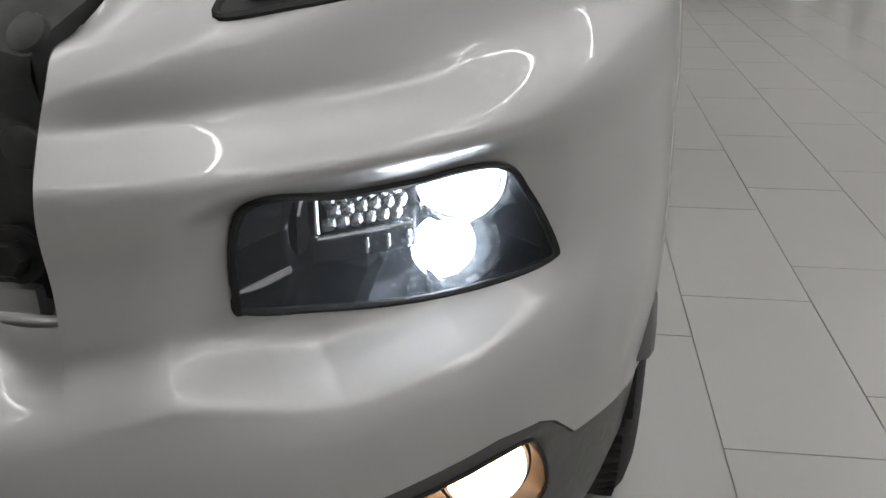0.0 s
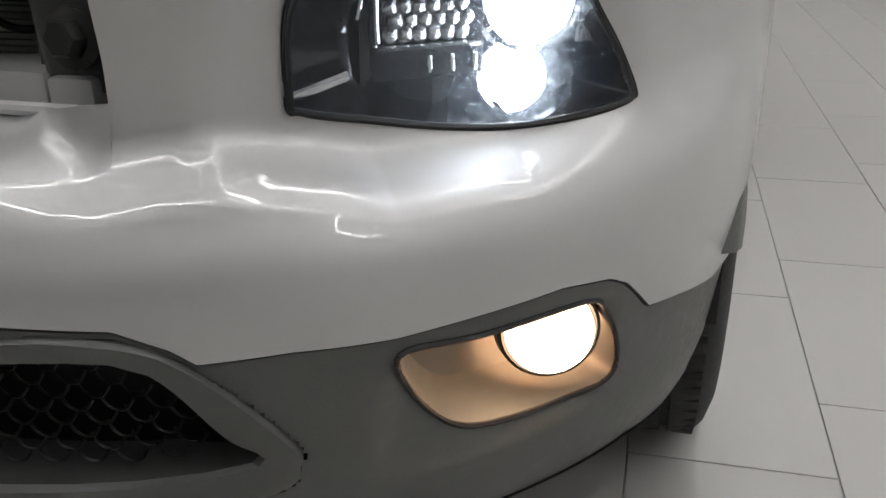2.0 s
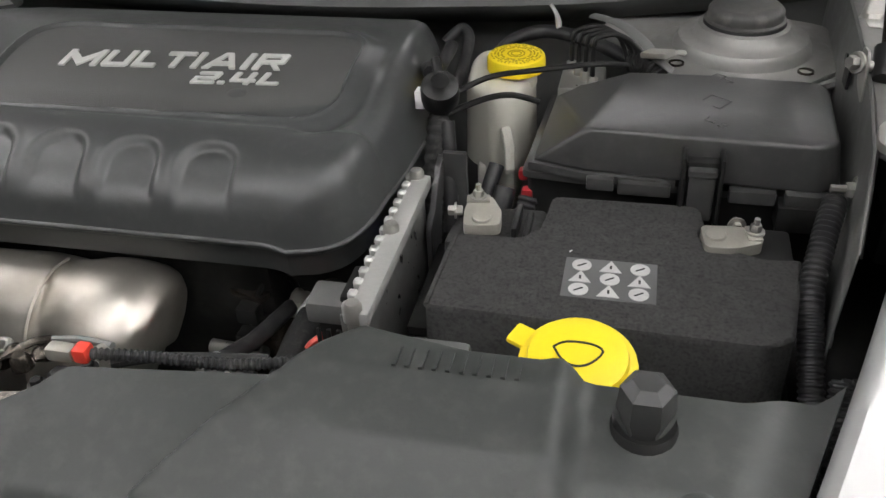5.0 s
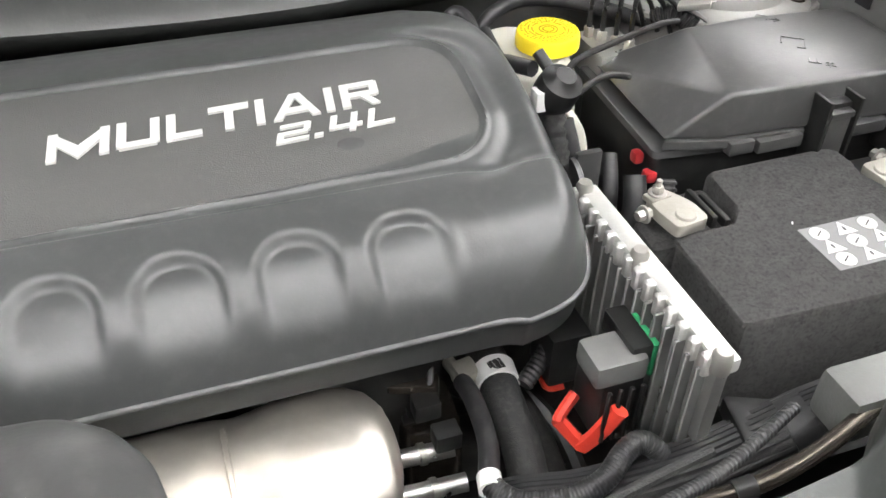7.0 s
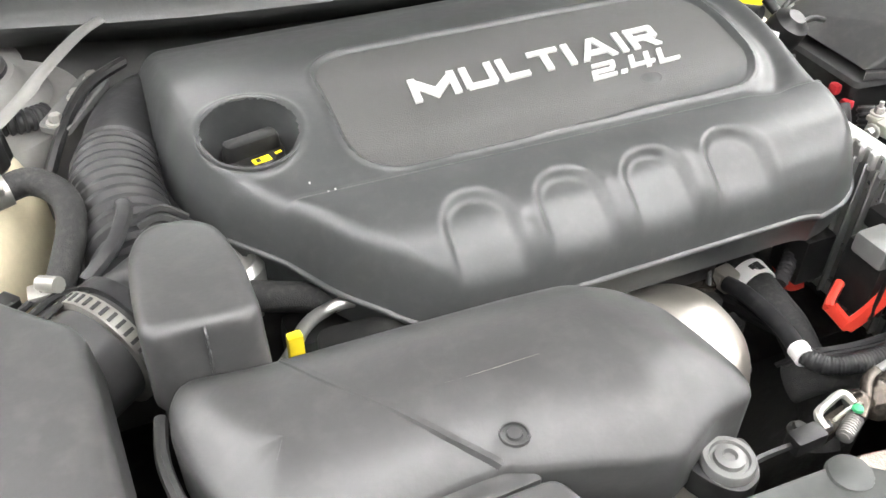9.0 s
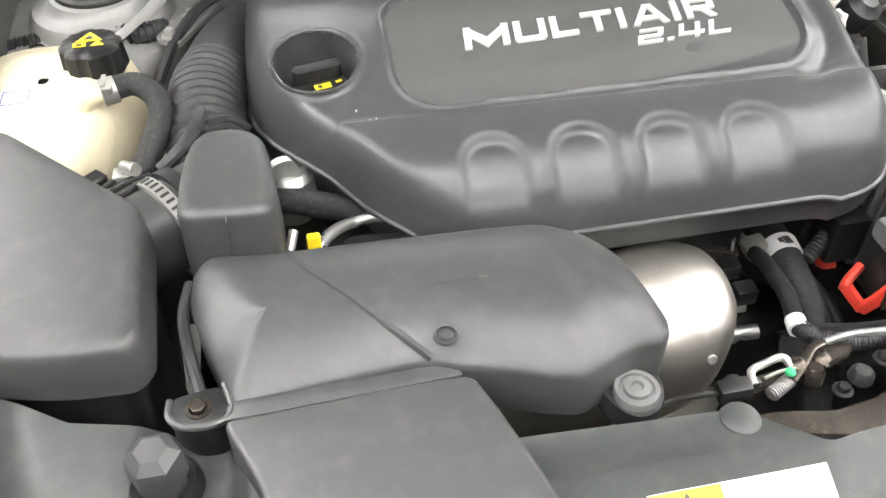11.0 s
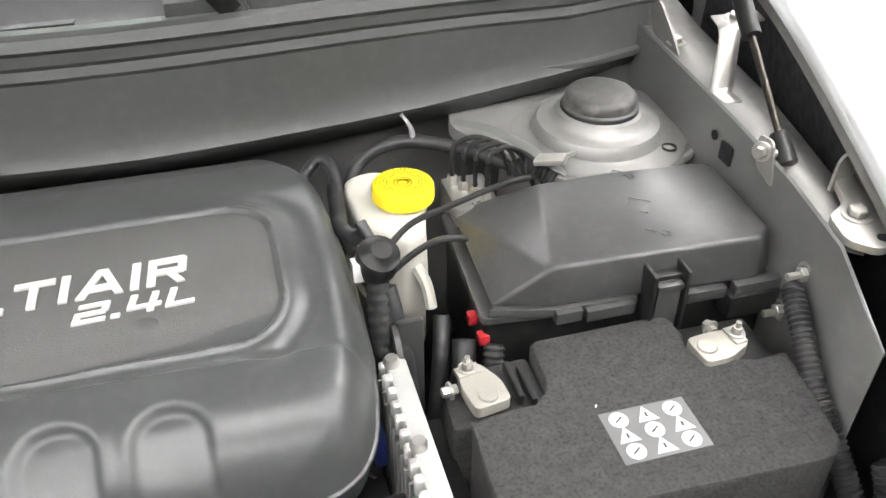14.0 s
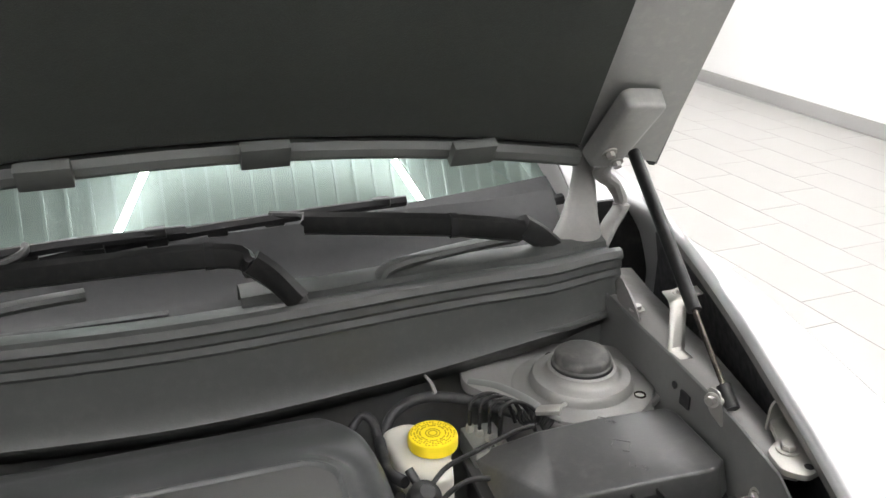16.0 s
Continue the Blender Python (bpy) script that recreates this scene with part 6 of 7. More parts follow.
# ---- hoses beside the engine ----
def hoses():
    h = thing("coolant_hose", "black braided coolant hose with a pale printed collar", "hose")
    part("hose", tube([(.142, 1.09, .715), (.139, 1.03, .738), (.135, .987, .744), (.131, .944, .741), (.130, .909, .733), (.124, .87, .71), (.11, .82, .66)], .0178, 18, 8), CLOTH, h)
    part("collar", tube([(.1365, .993, .743), (.1335, .971, .7435)], .0200, 24, 1), PRINT, h, "pale collar with a bar code")
    for i in range(8):
        part("bar", box(-.0006 - .0004 * (i % 3), .0006, -.007, .005, .0199, .0205, 0, m=Matrix.Translation((.135, .982, .7430)) @ pose(0, 0, 0, 0, -22 + i * 5, 7)), INK, h)
    part("collar_foot", box(-.006, .016, -.012, .012, -.012, .010, .004, 2, Matrix.Translation((.105, .994, .744)) @ pose(0, 0, 0, 0, 0, 8)), LEAD, h)
    part("second_hose", tube([(.155, 1.0, .70), (.160, .95, .70), (.158, .90, .69), (.15, .85, .66)], .015, 14, 8), CLOTH, h)
    g = thing("heater_pipe", "grey rubber pipe with white ring, bent into a corrugated sleeve", "hose")
    part("pipe", tube([(.103, .985, .746), (.102, .954, .755), (.094, .902, .765), (.079, .862, .774), (.077, .856, .775)], .0088, 14, 8), HOSE, g)
    part("corrugated_pipe", tube([(.077, .856, .775), (.091, .835, .775), (.126, .821, .781), (.156, .823, .788), (.180, .836, .797), (.196, .839, .799), (.209, .830, .788), (.214, .82, .77)], .0092, 14, 8, ribs=60, amp=.03), HOSE, g)
    part("ring", tube([(.0795, .864, .774), (.0762, .850, .775)], .0100, 16, 1), PRINT, g, "white marking ring")
    part("nipple", tube([(.1005, 1.016, .742), (.1035, .992, .745)], .0065, 12, 1), LEAD, g)
    part("capillary", tube([(.1005, 1.016, .742), (.088, 1.03, .748), (.07, 1.03, .75)], .003, 8, 5), BLACK, g)
    hv = thing("harness", "wide dark flat-ribbed wiring sleeve", "wiring loom")
    spine = [(.085, .862, .725), (.105, .849, .746), (.146, .833, .757), (.192, .822, .770), (.232, .815, .784), (.278, .812, .800), (.315, .806, .820), (.345, .80, .835)]
    part("sleeve", tube(spine, .0225, 18, 8, flat=.7), CLOTH, hv)
    for i in range(9):
        w = -1 + i * .25
        part("strand", tube([(a, b + .0205 * w, z + .0158 * math.sqrt(max(0, 1 - .9 * w * w))) for a, b, z in spine], .0028, 6, 8), HOSE, hv)
    part("end_tape", tube([(.300, .808, .812), (.318, .805, .821)], .024, 18, 2, flat=.75), HOSE, hv)
    d = solo("drain_pipe", tube([(.095, .752, .853), (.135, .749, .862), (.20, .738, .872), (.251, .741, .882), (.300, .754, .889), (.325, .762, .892)], .0062, 12, 8), OILY, "thin shiny black pipe above the radiator", "pipe")
    part("joint", tube([(.192, .739, .871), (.206, .738, .873)], .0078, 12, 1), BLACK, d)
    for k in range(3):
        solo("cable_sleeve", tube([(.11 + k * .02, 1.03, .69 + k * .01), (.15 + k * .02, 1.0 - k * .02, .68), (.20, .97 - k * .03, .65)], .010, 8, 6), HOSE, "thick smooth black cable", "cable sleeve", "cable sleeves")
    solo("wire_branch", tube([(.155, .965, .745), (.185, .985, .76), (.212, 1.01, .785)], .0085, 10, 6, ribs=16, amp=.06), HOSE, "black taped wire branch behind the plugs", "wire")


hoses()


# ---- washer filler and the plug box on the radiator panel ----
def washer_filler():
    w = thing("washer_filler", "washer bottle neck with a yellow cap", "filler neck")
    M = Matrix.Translation((.430, .785, .893)) @ pose(0, 0, 0, 8, 0, 0)
    part("neck", lathe([(.040, -.12), (.040, -.02), (.036, -.005)], 28, M), WHITEPL, w)
    c = part("cap", lathe([(0, .016), (.030, .016), (.0365, .014), (.038, .009), (.044, .005), (.045, .0), (.041, -.003)], 40, M), YELLOW, w, "yellow cap with a spray symbol")
    part("cap_top", lathe([(0, .0175), (.026, .0172), (.030, .0160)], 32, M), YELLOW, c)
    part("tab", box(-.058, -.036, -.010, .010, .0, .006, .003, 2, M @ pose(0, 0, 0, 0, 0, -25)), YELLOW, c)
    part("symbol", tube([M @ Vector(p) for p in ((-.018, .002, .018), (-.010, -.010, .018), (0, -.014, .018), (.010, -.010, .018), (.018, .002, .018), (.009, .008, .018), (-.009, .008, .018), (-.018, .002, .018))], .0009, 6, 3), INK, c)
    p = solo("plug_box", box(.289, .350, .752, .790, .86, .902, .006), CLAD, "small grey plastic box behind the radiator panel", "plug box")


washer_filler()


# ---- panel over the radiator ----
def radiator_panel():
    """Large dusty plastic panel from the grille's opening back to the engine."""
    r = thing("radiator_panel", "dusty dark grey plastic panel over the radiator", "plastic panel")
    n, m = 170, 110
    S, T = np.meshgrid(np.linspace(-1, 1, n), np.linspace(0, 1, m))
    yback = lambda x: np.interp(x, [-.60, -.54, -.28, -.10, -.06, .05, .075, .150, .245, .285, .36, .54, .585, .62], [.79, .75, .688, .680, .640, .645, .686, .693, .702, .735, .722, .720, .735, .775])
    X = S * .56
    for _ in range(4):
        A = np.abs(X)
        yfront = np.interp(A, [0, .40, .45, .56], [.452, .454, .458, .475])
        Y = yfront + (yback(X) - yfront) * T
        X = S * (np.interp(Y, [.40, .465, .50, .544, .65, .78], [.474, .478, .503, .528, .568, .614]))
    A = np.abs(X)
    Z = np.interp(Y, [.450, .458, .472, .50, .58, .65, .70, .78], [.832, .846, .861, .882, .914, .944, .954, .957])
    Z = Z - .012 * step(.93, 1.0, np.abs(S))
    # sunken channel in the middle, recess with rounded rim by the wing, soft folds
    Z = Z - .022 * step(.22, .16, A) * step(.50, .53, Y) * step(.605, .575, Y) * (X > -.25)
    for s in (1, -1):
        d = rect_dist(X * s, Y, (.432, .62, .612, .82), .03)
        Z = Z - .016 * step(.006, -.010, d) + .004 * np.exp(-((d - .010) / .007) ** 2)
        q = np.hypot(X * s - .504, Y - .577)
        Z = Z - .012 * step(.030, .012, q) + .002 * np.exp(-((q - .030) / .006) ** 2) - .02 * step(.011, .009, q)
    Z = Z + .006 * np.exp(-(((X - .33) - (Y - .55) * .6) / .04) ** 2) * np.exp(-((Y - .56) / .05) ** 2)
    Z = Z - .022 * step(.61, .685, Y) * step(-.03, -.08, X) * step(-.50, -.45, X)
    low = X - (.265 - (.72 - Y) * .75)
    Z = Z - .022 * step(.0, -.016, low) * step(.03, .07, X) * step(.52, .57, Y)
    P = np.stack([X, Y, Z], -1)
    bm = sheet(P)
    # front apron down to the opening and its turned edges
    f = P[0]
    low = np.interp(np.abs(f[:, 0]), [0, .34, .385, .405, .41, .56], [.822, .820, .812, .78, .68, .66])
    ap = [f, np.stack([f[:, 0], f[:, 1] - .004, f[:, 2] - .012], -1)]
    for t in (.3, .65, 1.0):
        ap.append(np.stack([f[:, 0], f[:, 1] + .004 + .010 * t, (f[:, 2] - .012) * (1 - t) + low * t], -1))
    ap.append(np.stack([f[:, 0], f[:, 1] + .07, low - .004], -1))
    merge(bm, sheet(ap))
    b = P[-1]
    merge(bm, sheet([b, b + np.array([0, .002, -.004]), b + np.array([0, .002, -.05])]))
    for col in (P[:, 0], P[:, -1]):
        merge(bm, sheet([col, col + np.array([0, 0, -.06])]))
    bmesh.ops.remove_doubles(bm, verts=bm.verts, dist=.0004)
    part("panel", bm, SHROUD, r, sharp=60)
    for x, y, z, ax in ((.307, .468, .862, 0), (.482, .470, .860, 0), (.463, .452, .785, 1), (-.307, .468, .862, 0), (-.482, .470, .860, 0), (.09, .468, .86, 0), (.510, .645, .930, 2), (-.108, .672, .946, 2), (-.51, .645, .93, 2)):
        d = Vector((0, -.75, .66)) if ax == 0 else Vector((0, -1, .1)) if ax == 1 else Vector((0, 0, 1))
        q = Vector((0, 0, 1)).rotation_difference(d).to_matrix().to_4x4()
        yy = float(np.interp(x, [-.54, 0, .54], [0, 0, 0]))
        j, i = np.unravel_index(np.argmin((X - x) ** 2 + (Y - y) ** 2), X.shape)
        if ax == 0:
            i = np.argmin(np.abs(X[10] - x))
            j = np.argmin(np.abs(P[:, i, 2] - z) + np.abs(P[:, i, 1] - y))
            p = Vector(P[j, i]) - d * .001
        elif ax == 1:
            p = Vector((x, .458, z))
        else:
            p = Vector(P[j, i])
        part("push_clip", lathe([(0, .0045), (.008, .004), (.013, .002), (.0145, -.002)], 20, Matrix.Translation(p) @ q), SHROUD, r, "round plastic push clip")
    for s in (1, -1):
        j, i = np.unravel_index(np.argmin((X - s * .504) ** 2 + (Y - .577) ** 2), X.shape)
        M = Matrix.Translation((s * .504, .577, float(np.interp(.577, [.50, .58, .65], [.882, .914, .944])) - .006)) @ pose(0, 0, 0, 21, 0, 0)
        part("clip_hole", lathe([(0, -.004), (.010, -.004), (.012, .001)], 24, M), GASKET_SHADE, r, "black hole for a missing clip")
        part("hole_ring", lathe([(.012, .001), (.0135, .003), (.020, .003), (.024, -.001), (.027, -.006)], 28, M), SHROUD, r)
    for s in (1, -1):
        M = Matrix.Translation((s * .478, .695, .932))
        c = thing("rubber_stop", "grey hexagonal rubber hood stop", "rubber stop", "rubber stops")
        part("stop", lathe([(.0, .040), (.010, .040), (.017, .034), (.018, .016), (.014, .006), (.015, 0)], 6, M), DARK, c)
        part("collar", lathe([(.015, .004), (.020, .006), (.023, .002), (.024, -.004)], 24, M), BLACK, c)
    for i in range(10):
        part("moulded_bar", box(.315 + i * .009, .318 + i * .009, .700, .718, .9540, .9560, 0), SHROUD, r)
    # label near the lock
    L = Matrix.Translation((-.131, .606, .9275)) @ pose(0, 0, 0, 23.2, 0, 0)
    lb = part("label", box(-.059, .059, -.022, .022, 0, .001, 0, m=L), PRINT, r, "white and yellow service label")
    part("label_band", box(-.059, -.012, .008, .0215, .001, .0015, 0, m=L), YELLOW, lb)
    part("warning_mark", prism([(-.041, .0095), (-.029, .0095), (-.035, .020)], .0015, .0019, 0, m=L), INK, lb)
    for i in range(5):
        part("text_bar", box(-.004, .046 - .012 * (i % 2), -.016 + i * .007, -.0135 + i * .007, .001, .0014, 0, m=L), GREYPRINT, lb)
    part("text_bar", box(-.057, -.014, -.018, .006, .001, .0014, 0, m=L), INK, lb)


radiator_panel()


def hood_lock():
    l = thing("hood_lock", "oily metal hood lock with cables behind the radiator panel", "lock")
    rows = []
    for x, y, w, z in ((-.13, .690, .010, .884), (-.088, .690, .010, .885), (-.052, .689, .011, .885), (-.010, .681, .012, .884), (.022, .684, .013, .885), (.046, .690, .013, .888), (.083, .694, .012, .890), (.14, .70, .012, .888)):
        rows.append([(x, y - w, z - .012), (x, y - w, z - .002), (x, y - w + .002, z), (x, y + w - .002, z + .001), (x, y + w, z - .001), (x, y + w, z - .014)])
    bar = part("crossbar", sheet(np.array(rows)), OILY, l, "oily pressed steel crossbar")
    thick(bar, .002)
    part("lower_bar", tube([(-.10, .672, .855), (0, .664, .852), (.13, .682, .855)], .012, 10, 8), BAYDARK, l)
    part("plate", prism([(-.062, .722), (-.028, .729), (-.024, .742), (-.055, .737)], .868, .878, .002, 1, 1, .004), OILY, l)
    part("frame", tube([(-.059, .724, .886), (-.057, .735, .888), (-.044, .740, .888), (-.028, .743, .888), (-.024, .734, .886)], .0032, 8, 5), ZINC, l)
    part("rod", tube([(-.050, .727, .888), (-.036, .730, .889), (-.022, .731, .888)], .0014, 6, 3), LEAD, l)
    part("lever", tube([(-.028, .724, .884), (-.016, .733, .888), (-.004, .744, .890), (.010, .749, .890)], .0045, 8, 6, flat=.6), OILY, l)
    part("lever", prism([(.0, .730), (.028, .738), (.034, .746), (.024, .752), (.004, .744)], .880, .886, .001, 1, 1, .004), OILY, l)
    part("pivot", lathe([(0, .014), (.005, .014), (.008, .010), (.009, 0)], 14, Matrix.Translation((-.008, .728, .876))), OILY, l)
    part("pivot", lathe([(0, .010), (.006, .010), (.009, .007), (.010, 0)], 14, Matrix.Translation((.030, .722, .874))), BAYDARK, l)
    part("spring", tube([(-.048, .717, .880), (-.038, .722, .880), (-.028, .727, .880)], .0048, 10, 6, ribs=9, amp=.25), ALU, l)
    part("green_dab", lathe([(0, .003), (.0035, .002), (.0042, 0)], 10, Matrix.Translation((-.030, .727, .890))), GREEN, l)
    part("grime", merge(lathe([(0, .006), (.006, .004), (.009, 0)], 9, Matrix.Translation((-.018, .735, .886))), lathe([(0, .005), (.007, .003), (.010, 0)], 8, Matrix.Translation((.004, .740, .884)))), OILY, l)
    part("switch", box(-.088, -.062, .718, .732, .876, .890, .003, 2), BLACK, l)
    part("switch_neck", tube([(-.063, .726, .884), (-.054, .727, .885)], .0045, 8, 1), BLACK, l)
    part("cable", tube([(.010, .749, .890), (.035, .750, .893), (.069, .744, .896)], .0032, 8, 6), GREYMET, l)
    part("cable_end", tube([(.060, .738, .895), (.070, .733, .893)], .0068, 12, 1), LEAD, l)
    part("red_switch", box(.066, .078, .703, .716, .914, .927, .003), RED, l)
    part("red_switch_body", box(.044, .066, .702, .714, .914, .926, .003), LEAD, l)
    part("cable", tube([(-.085, .725, .882), (-.12, .722, .888), (-.15, .712, .896), (-.17, .70, .905)], .0026, 6, 6), BLACK, l)
    part("cable", tube([(.078, .710, .920), (.12, .722, .912), (.18, .742, .895), (.26, .775, .888)], .0045, 8, 8, ribs=46, amp=.12), HOSE, l)
    part("cable", tube([(.07, .735, .885), (.11, .75, .885), (.19, .765, .882)], .004, 8, 8), CLOTH, l)
    part("strike", tube([(-.006, .676, .876), (-.008, .660, .870), (-.011, .643, .866)], .0045, 8, 4), LEAD, l)
    part("strike_head", box(-.020, -.002, .637, .643, .862, .870, .002), LEAD, l)
    for x, y, z in ((.052, .73, .882), (-.066, .738, .872), (.012, .715, .872)):
        part("bolt", bolt((x, y, z), .005, .006), BAYDARK, l)


hood_lock()


# ---- intake side ----
def drape(ob, pts, lift=-.001, n=8):
    """Points of a smooth plan curve laid down on top of a mesh."""
    b = bmesh.new()
    b.from_mesh(ob.data)
    tree = BVHTree.FromBMesh(b)
    out = []
    for p in curve_through([(x, y, 2) for x, y in pts], n):
        q = tree.ray_cast(p, Vector((0, 0, -1)))[0]
        if q is not None:
            out.append(q + Vector((0, 0, lift)))
    b.free()
    return out


def intake_duct():
    """Cold-air duct above the shield, in two welded shells."""
    d = thing("intake_duct", "smooth black plastic intake duct with a screw", "air duct")
    pts = [(-.449, .882), (-.40, .874), (-.305, .867), (-.234, .864), (-.192, .860), (-.163, .842), (-.143, .813), (-.135, .775), (-.131, .742), (-.137, .727), (-.166, .724), (-.189, .713), (-.203, .707), (-.228, .713), (-.252, .723), (-.286, .733), (-.296, .739), (-.325, .740), (-.40, .737), (-.434, .733), (-.447, .781), (-.457, .809), (-.463, .837), (-.460, .866)]
    o = np.array([p[:2] for p in rounded([(x, y, 0) for x, y in pts], .010, 3)])
    a, b = np.array([-.405, .80]), np.array([-.195, .79])
    f = np.clip(((o - a) @ (b - a)) / ((b - a) @ (b - a)), 0, 1)[:, None]
    spine = a + (b - a) * f
    reach = np.linalg.norm(o - spine, axis=1, keepdims=True)
    crown = lambda q: .004 * np.exp(-(((q[:, 0] + .20) / .06) ** 2 + ((q[:, 1] - .79) / .05) ** 2)) - .006 * step(-.30, -.46, q[:, 0])
    rows = []
    for inset, drop in ((0, .060), (0, .0225), (.0008, .0195), (.003, .0170), (.008, .0135), (.018, .0085), (.032, .0035), (.048, .0008)):
        q = o + (spine - o) * np.minimum(1, inset / reach)
        rows.append(np.column_stack([q, .972 - drop + crown(q)]))
    for k in (.30, .12, 0):
        q = spine + (o - spine) * k * np.minimum(1, (1 - .048 / reach).clip(.05))
        rows.append(np.column_stack([q, .972 + crown(q)]))
    shell = part("shell", sheet(rows, True), DARK, d, sharp=45)
    part("weld_line", tube(drape(shell, [(-.388, .866), (-.375, .835), (-.352, .803), (-.325, .768), (-.300, .743)], -.0015), .0036, 6, 2), DARK, d)
    part("left_flange", tube([(-.452, .742, .925), (-.463, .79, .930), (-.470, .835, .932), (-.466, .872, .930)], .0045, 8, 6), DARK, d)
    for r, z in ((.0085, .9718),):
        part("screw_ring", lathe([(r - .0014, -.001), (r - .0012, .0009), (r, .0009), (r + .0003, -.001)], 24, Matrix.Translation((-.289, .749, z - .0028))), DARK, d)
    part("screw", lathe([(0, .0004), (.0025, .0007), (.0042, .0007), (.0048, -.001)], 18, Matrix.Translation((-.289, .749, .9695))), DARK, d)
    lug = part("lug", prism([(-.190, .722), (-.141, .724), (-.143, .706), (-.152, .692), (-.168, .688), (-.180, .698)], .905, .924, .003, 2, 1, .012), BLACK, d)
    part("lug_bush", lathe([(.0165, -.004), (.0165, .005), (.0155, .0065), (.0125, .0065), (.0115, .0045), (.0095, .0045), (.009, .0075), (.0045, .0085), (.0035, .006), (0, .006)], 28, Matrix.Translation((-.164, .709, .924))), GREYMET, d, "grey rubber bush with a washer")
    side = part("side_lug", prism([(-.474, .750), (-.438, .756), (-.432, .732), (-.440, .722), (-.462, .722), (-.474, .732)], .905, .948, .003, 2, 1, .011), BLACK, d)
    part("lug_rim", tube([(-.473, .747, .949), (-.473, .733, .949), (-.461, .7235, .949), (-.441, .7235, .949), (-.433, .733, .949), (-.438, .754, .949)], .0025, 8, 5), LIDBLACK, side)
    part("side_screw", bolt((-.455, .738, .948), .0055, .004), OILY, side)


intake_duct()


def snorkel():
    s = thing("intake_snorkel", "wide flat black intake mouth over the radiator panel", "air duct")
    pts = [(-.441, .719), (-.300, .724), (-.276, .7235), (-.262, .688), (-.243, .63), (-.214, .55), (-.200, .50), (-.40, .49), (-.408, .62), (-.420, .672)]
    part("mouth", prism(pts, .86, .950, .007, 3, .985, .009, (0, .10)), DARK, s)
    part("back_strip", prism([(-.436, .735), (-.432, .7375), (-.300, .7405), (-.283, .733), (-.281, .728), (-.300, .7275), (-.438, .7225)], .88, .951, .003, 2, 1.0, .003), DARK, s)
    part("joint", prism([(-.43, .715), (-.29, .72), (-.29, .735), (-.43, .73)], .88, .940, .002), GASKET_SHADE, s)


snorkel()


def air_box():
    a = thing("air_box", "large dark plastic air filter box", "air filter box")
    lid = prism([(-.80, .815), (-.62, .792), (-.545, .772), (-.496, .770), (-.486, .785), (-.492, .925), (-.515, .947), (-.62, 1.058), (-.80, 1.10)], .935, .978, .020, 5, .965, .022)
    part("lid", lid, DARK, a)
    # blacker than the lid, for the dark shadow below its edge
    part("lower_box", prism([(-.79, .82), (-.62, .800), (-.545, .782), (-.506, .782), (-.500, .80), (-.504, .92), (-.62, 1.04), (-.79, 1.08)], .55, .935, .004, 2, 1.0, .02), BLACK, a)
    e = thing("intake_elbow", "boxy black resonator on the intake hose", "air duct")
    el = prism([(-.467, .880), (-.391, .874), (-.390, .94), (-.396, .985), (-.414, 1.003), (-.445, 1.006), (-.460, .985), (-.466, .94)], .925, .986, .013, 4, .955, .016, (0, -.06))
    part("housing", el, DARK, e)
    part("housing_base", prism([(-.463, .90), (-.395, .896), (-.395, .985), (-.445, 1.0), (-.463, .985)], .86, .926, .002, 1, 1.0, .015), BLACK, e)
    part("moulding_line", tube([(-.424, 1.0, .980), (-.426, .94, .9855), (-.428, .884, .9865), (-.4285, .877, .97), (-.4285, .8765, .93)], .0011, 6, 5), DARK, e)
    # short sleeve between the air box and the elbow, its clamp lying askew across it
    ax = Vector((.80, .60, .05)).normalized()
    c0 = Vector((-.490, .975, .905))
    part("outlet", tube([c0 - ax * .045, c0, c0 + ax * .03, c0 + ax * .06], .040, 28, 4), DARK, e)
    part("sleeve_lip", tube([c0 + ax * .012, c0 + ax * .024], .0455, 28, 1), HOSE, e)
    part("worm_clamp", tube([c0 - ax * .006, c0 + ax * .006], .0462, 32, 1), ZINC, e, "slotted steel hose clamp")
    turn = Vector((0, 0, 1)).rotation_difference(ax).to_matrix().to_4x4()
    for i in range(40):
        part("clamp_slot", box(.0460, .0468, -.0013, .0013, -.004, .004, 0, m=Matrix.Translation(c0) @ turn @ pose(0, 0, 0, 0, 0, -i * 9)), INK, e)
    part("clamp_screw", merge(tube([(-.520, 1.010, .948), (-.508, .998, .952)], .006, 10, 1), box(-.530, -.508, .998, 1.014, .938, .946, .002)), ZINC, e)
    for i in range(3):
        part("spring_bar", tube([(-.545 + i * .007, .990 - i * .007, .938), (-.520 + i * .007, 1.004 - i * .007, .944), (-.505 + i * .007, 1.008 - i * .008, .943)], .0026, 6, 3), BLACK, e)
    part("clip_block", box(-.012, .012, -.008, .008, -.006, .008, .002, 1, Matrix.Translation((-.548, 1.003, .938)) @ pose(0, 0, 0, 0, 0, 40)), BLACK, e)
    h = thing("intake_hose", "ribbed black rubber intake hose", "hose")
    part("bellows", tube([(-.452, 1.03, .905), (-.456, 1.08, .910), (-.458, 1.13, .912), (-.455, 1.18, .908), (-.450, 1.205, .904)], .0375, 28, 8, ribs=13, amp=.055), HOSE, h)
    part("upper_hose", tube([(-.451, 1.200, .906), (-.438, 1.255, .905), (-.415, 1.315, .895), (-.37, 1.38, .87)], .0355, 22, 8), HOSE, h)
    part("neck", tube([(-.475, .995, .905), (-.462, 1.015, .905), (-.452, 1.035, .905)], .036, 20, 6), HOSE, h)
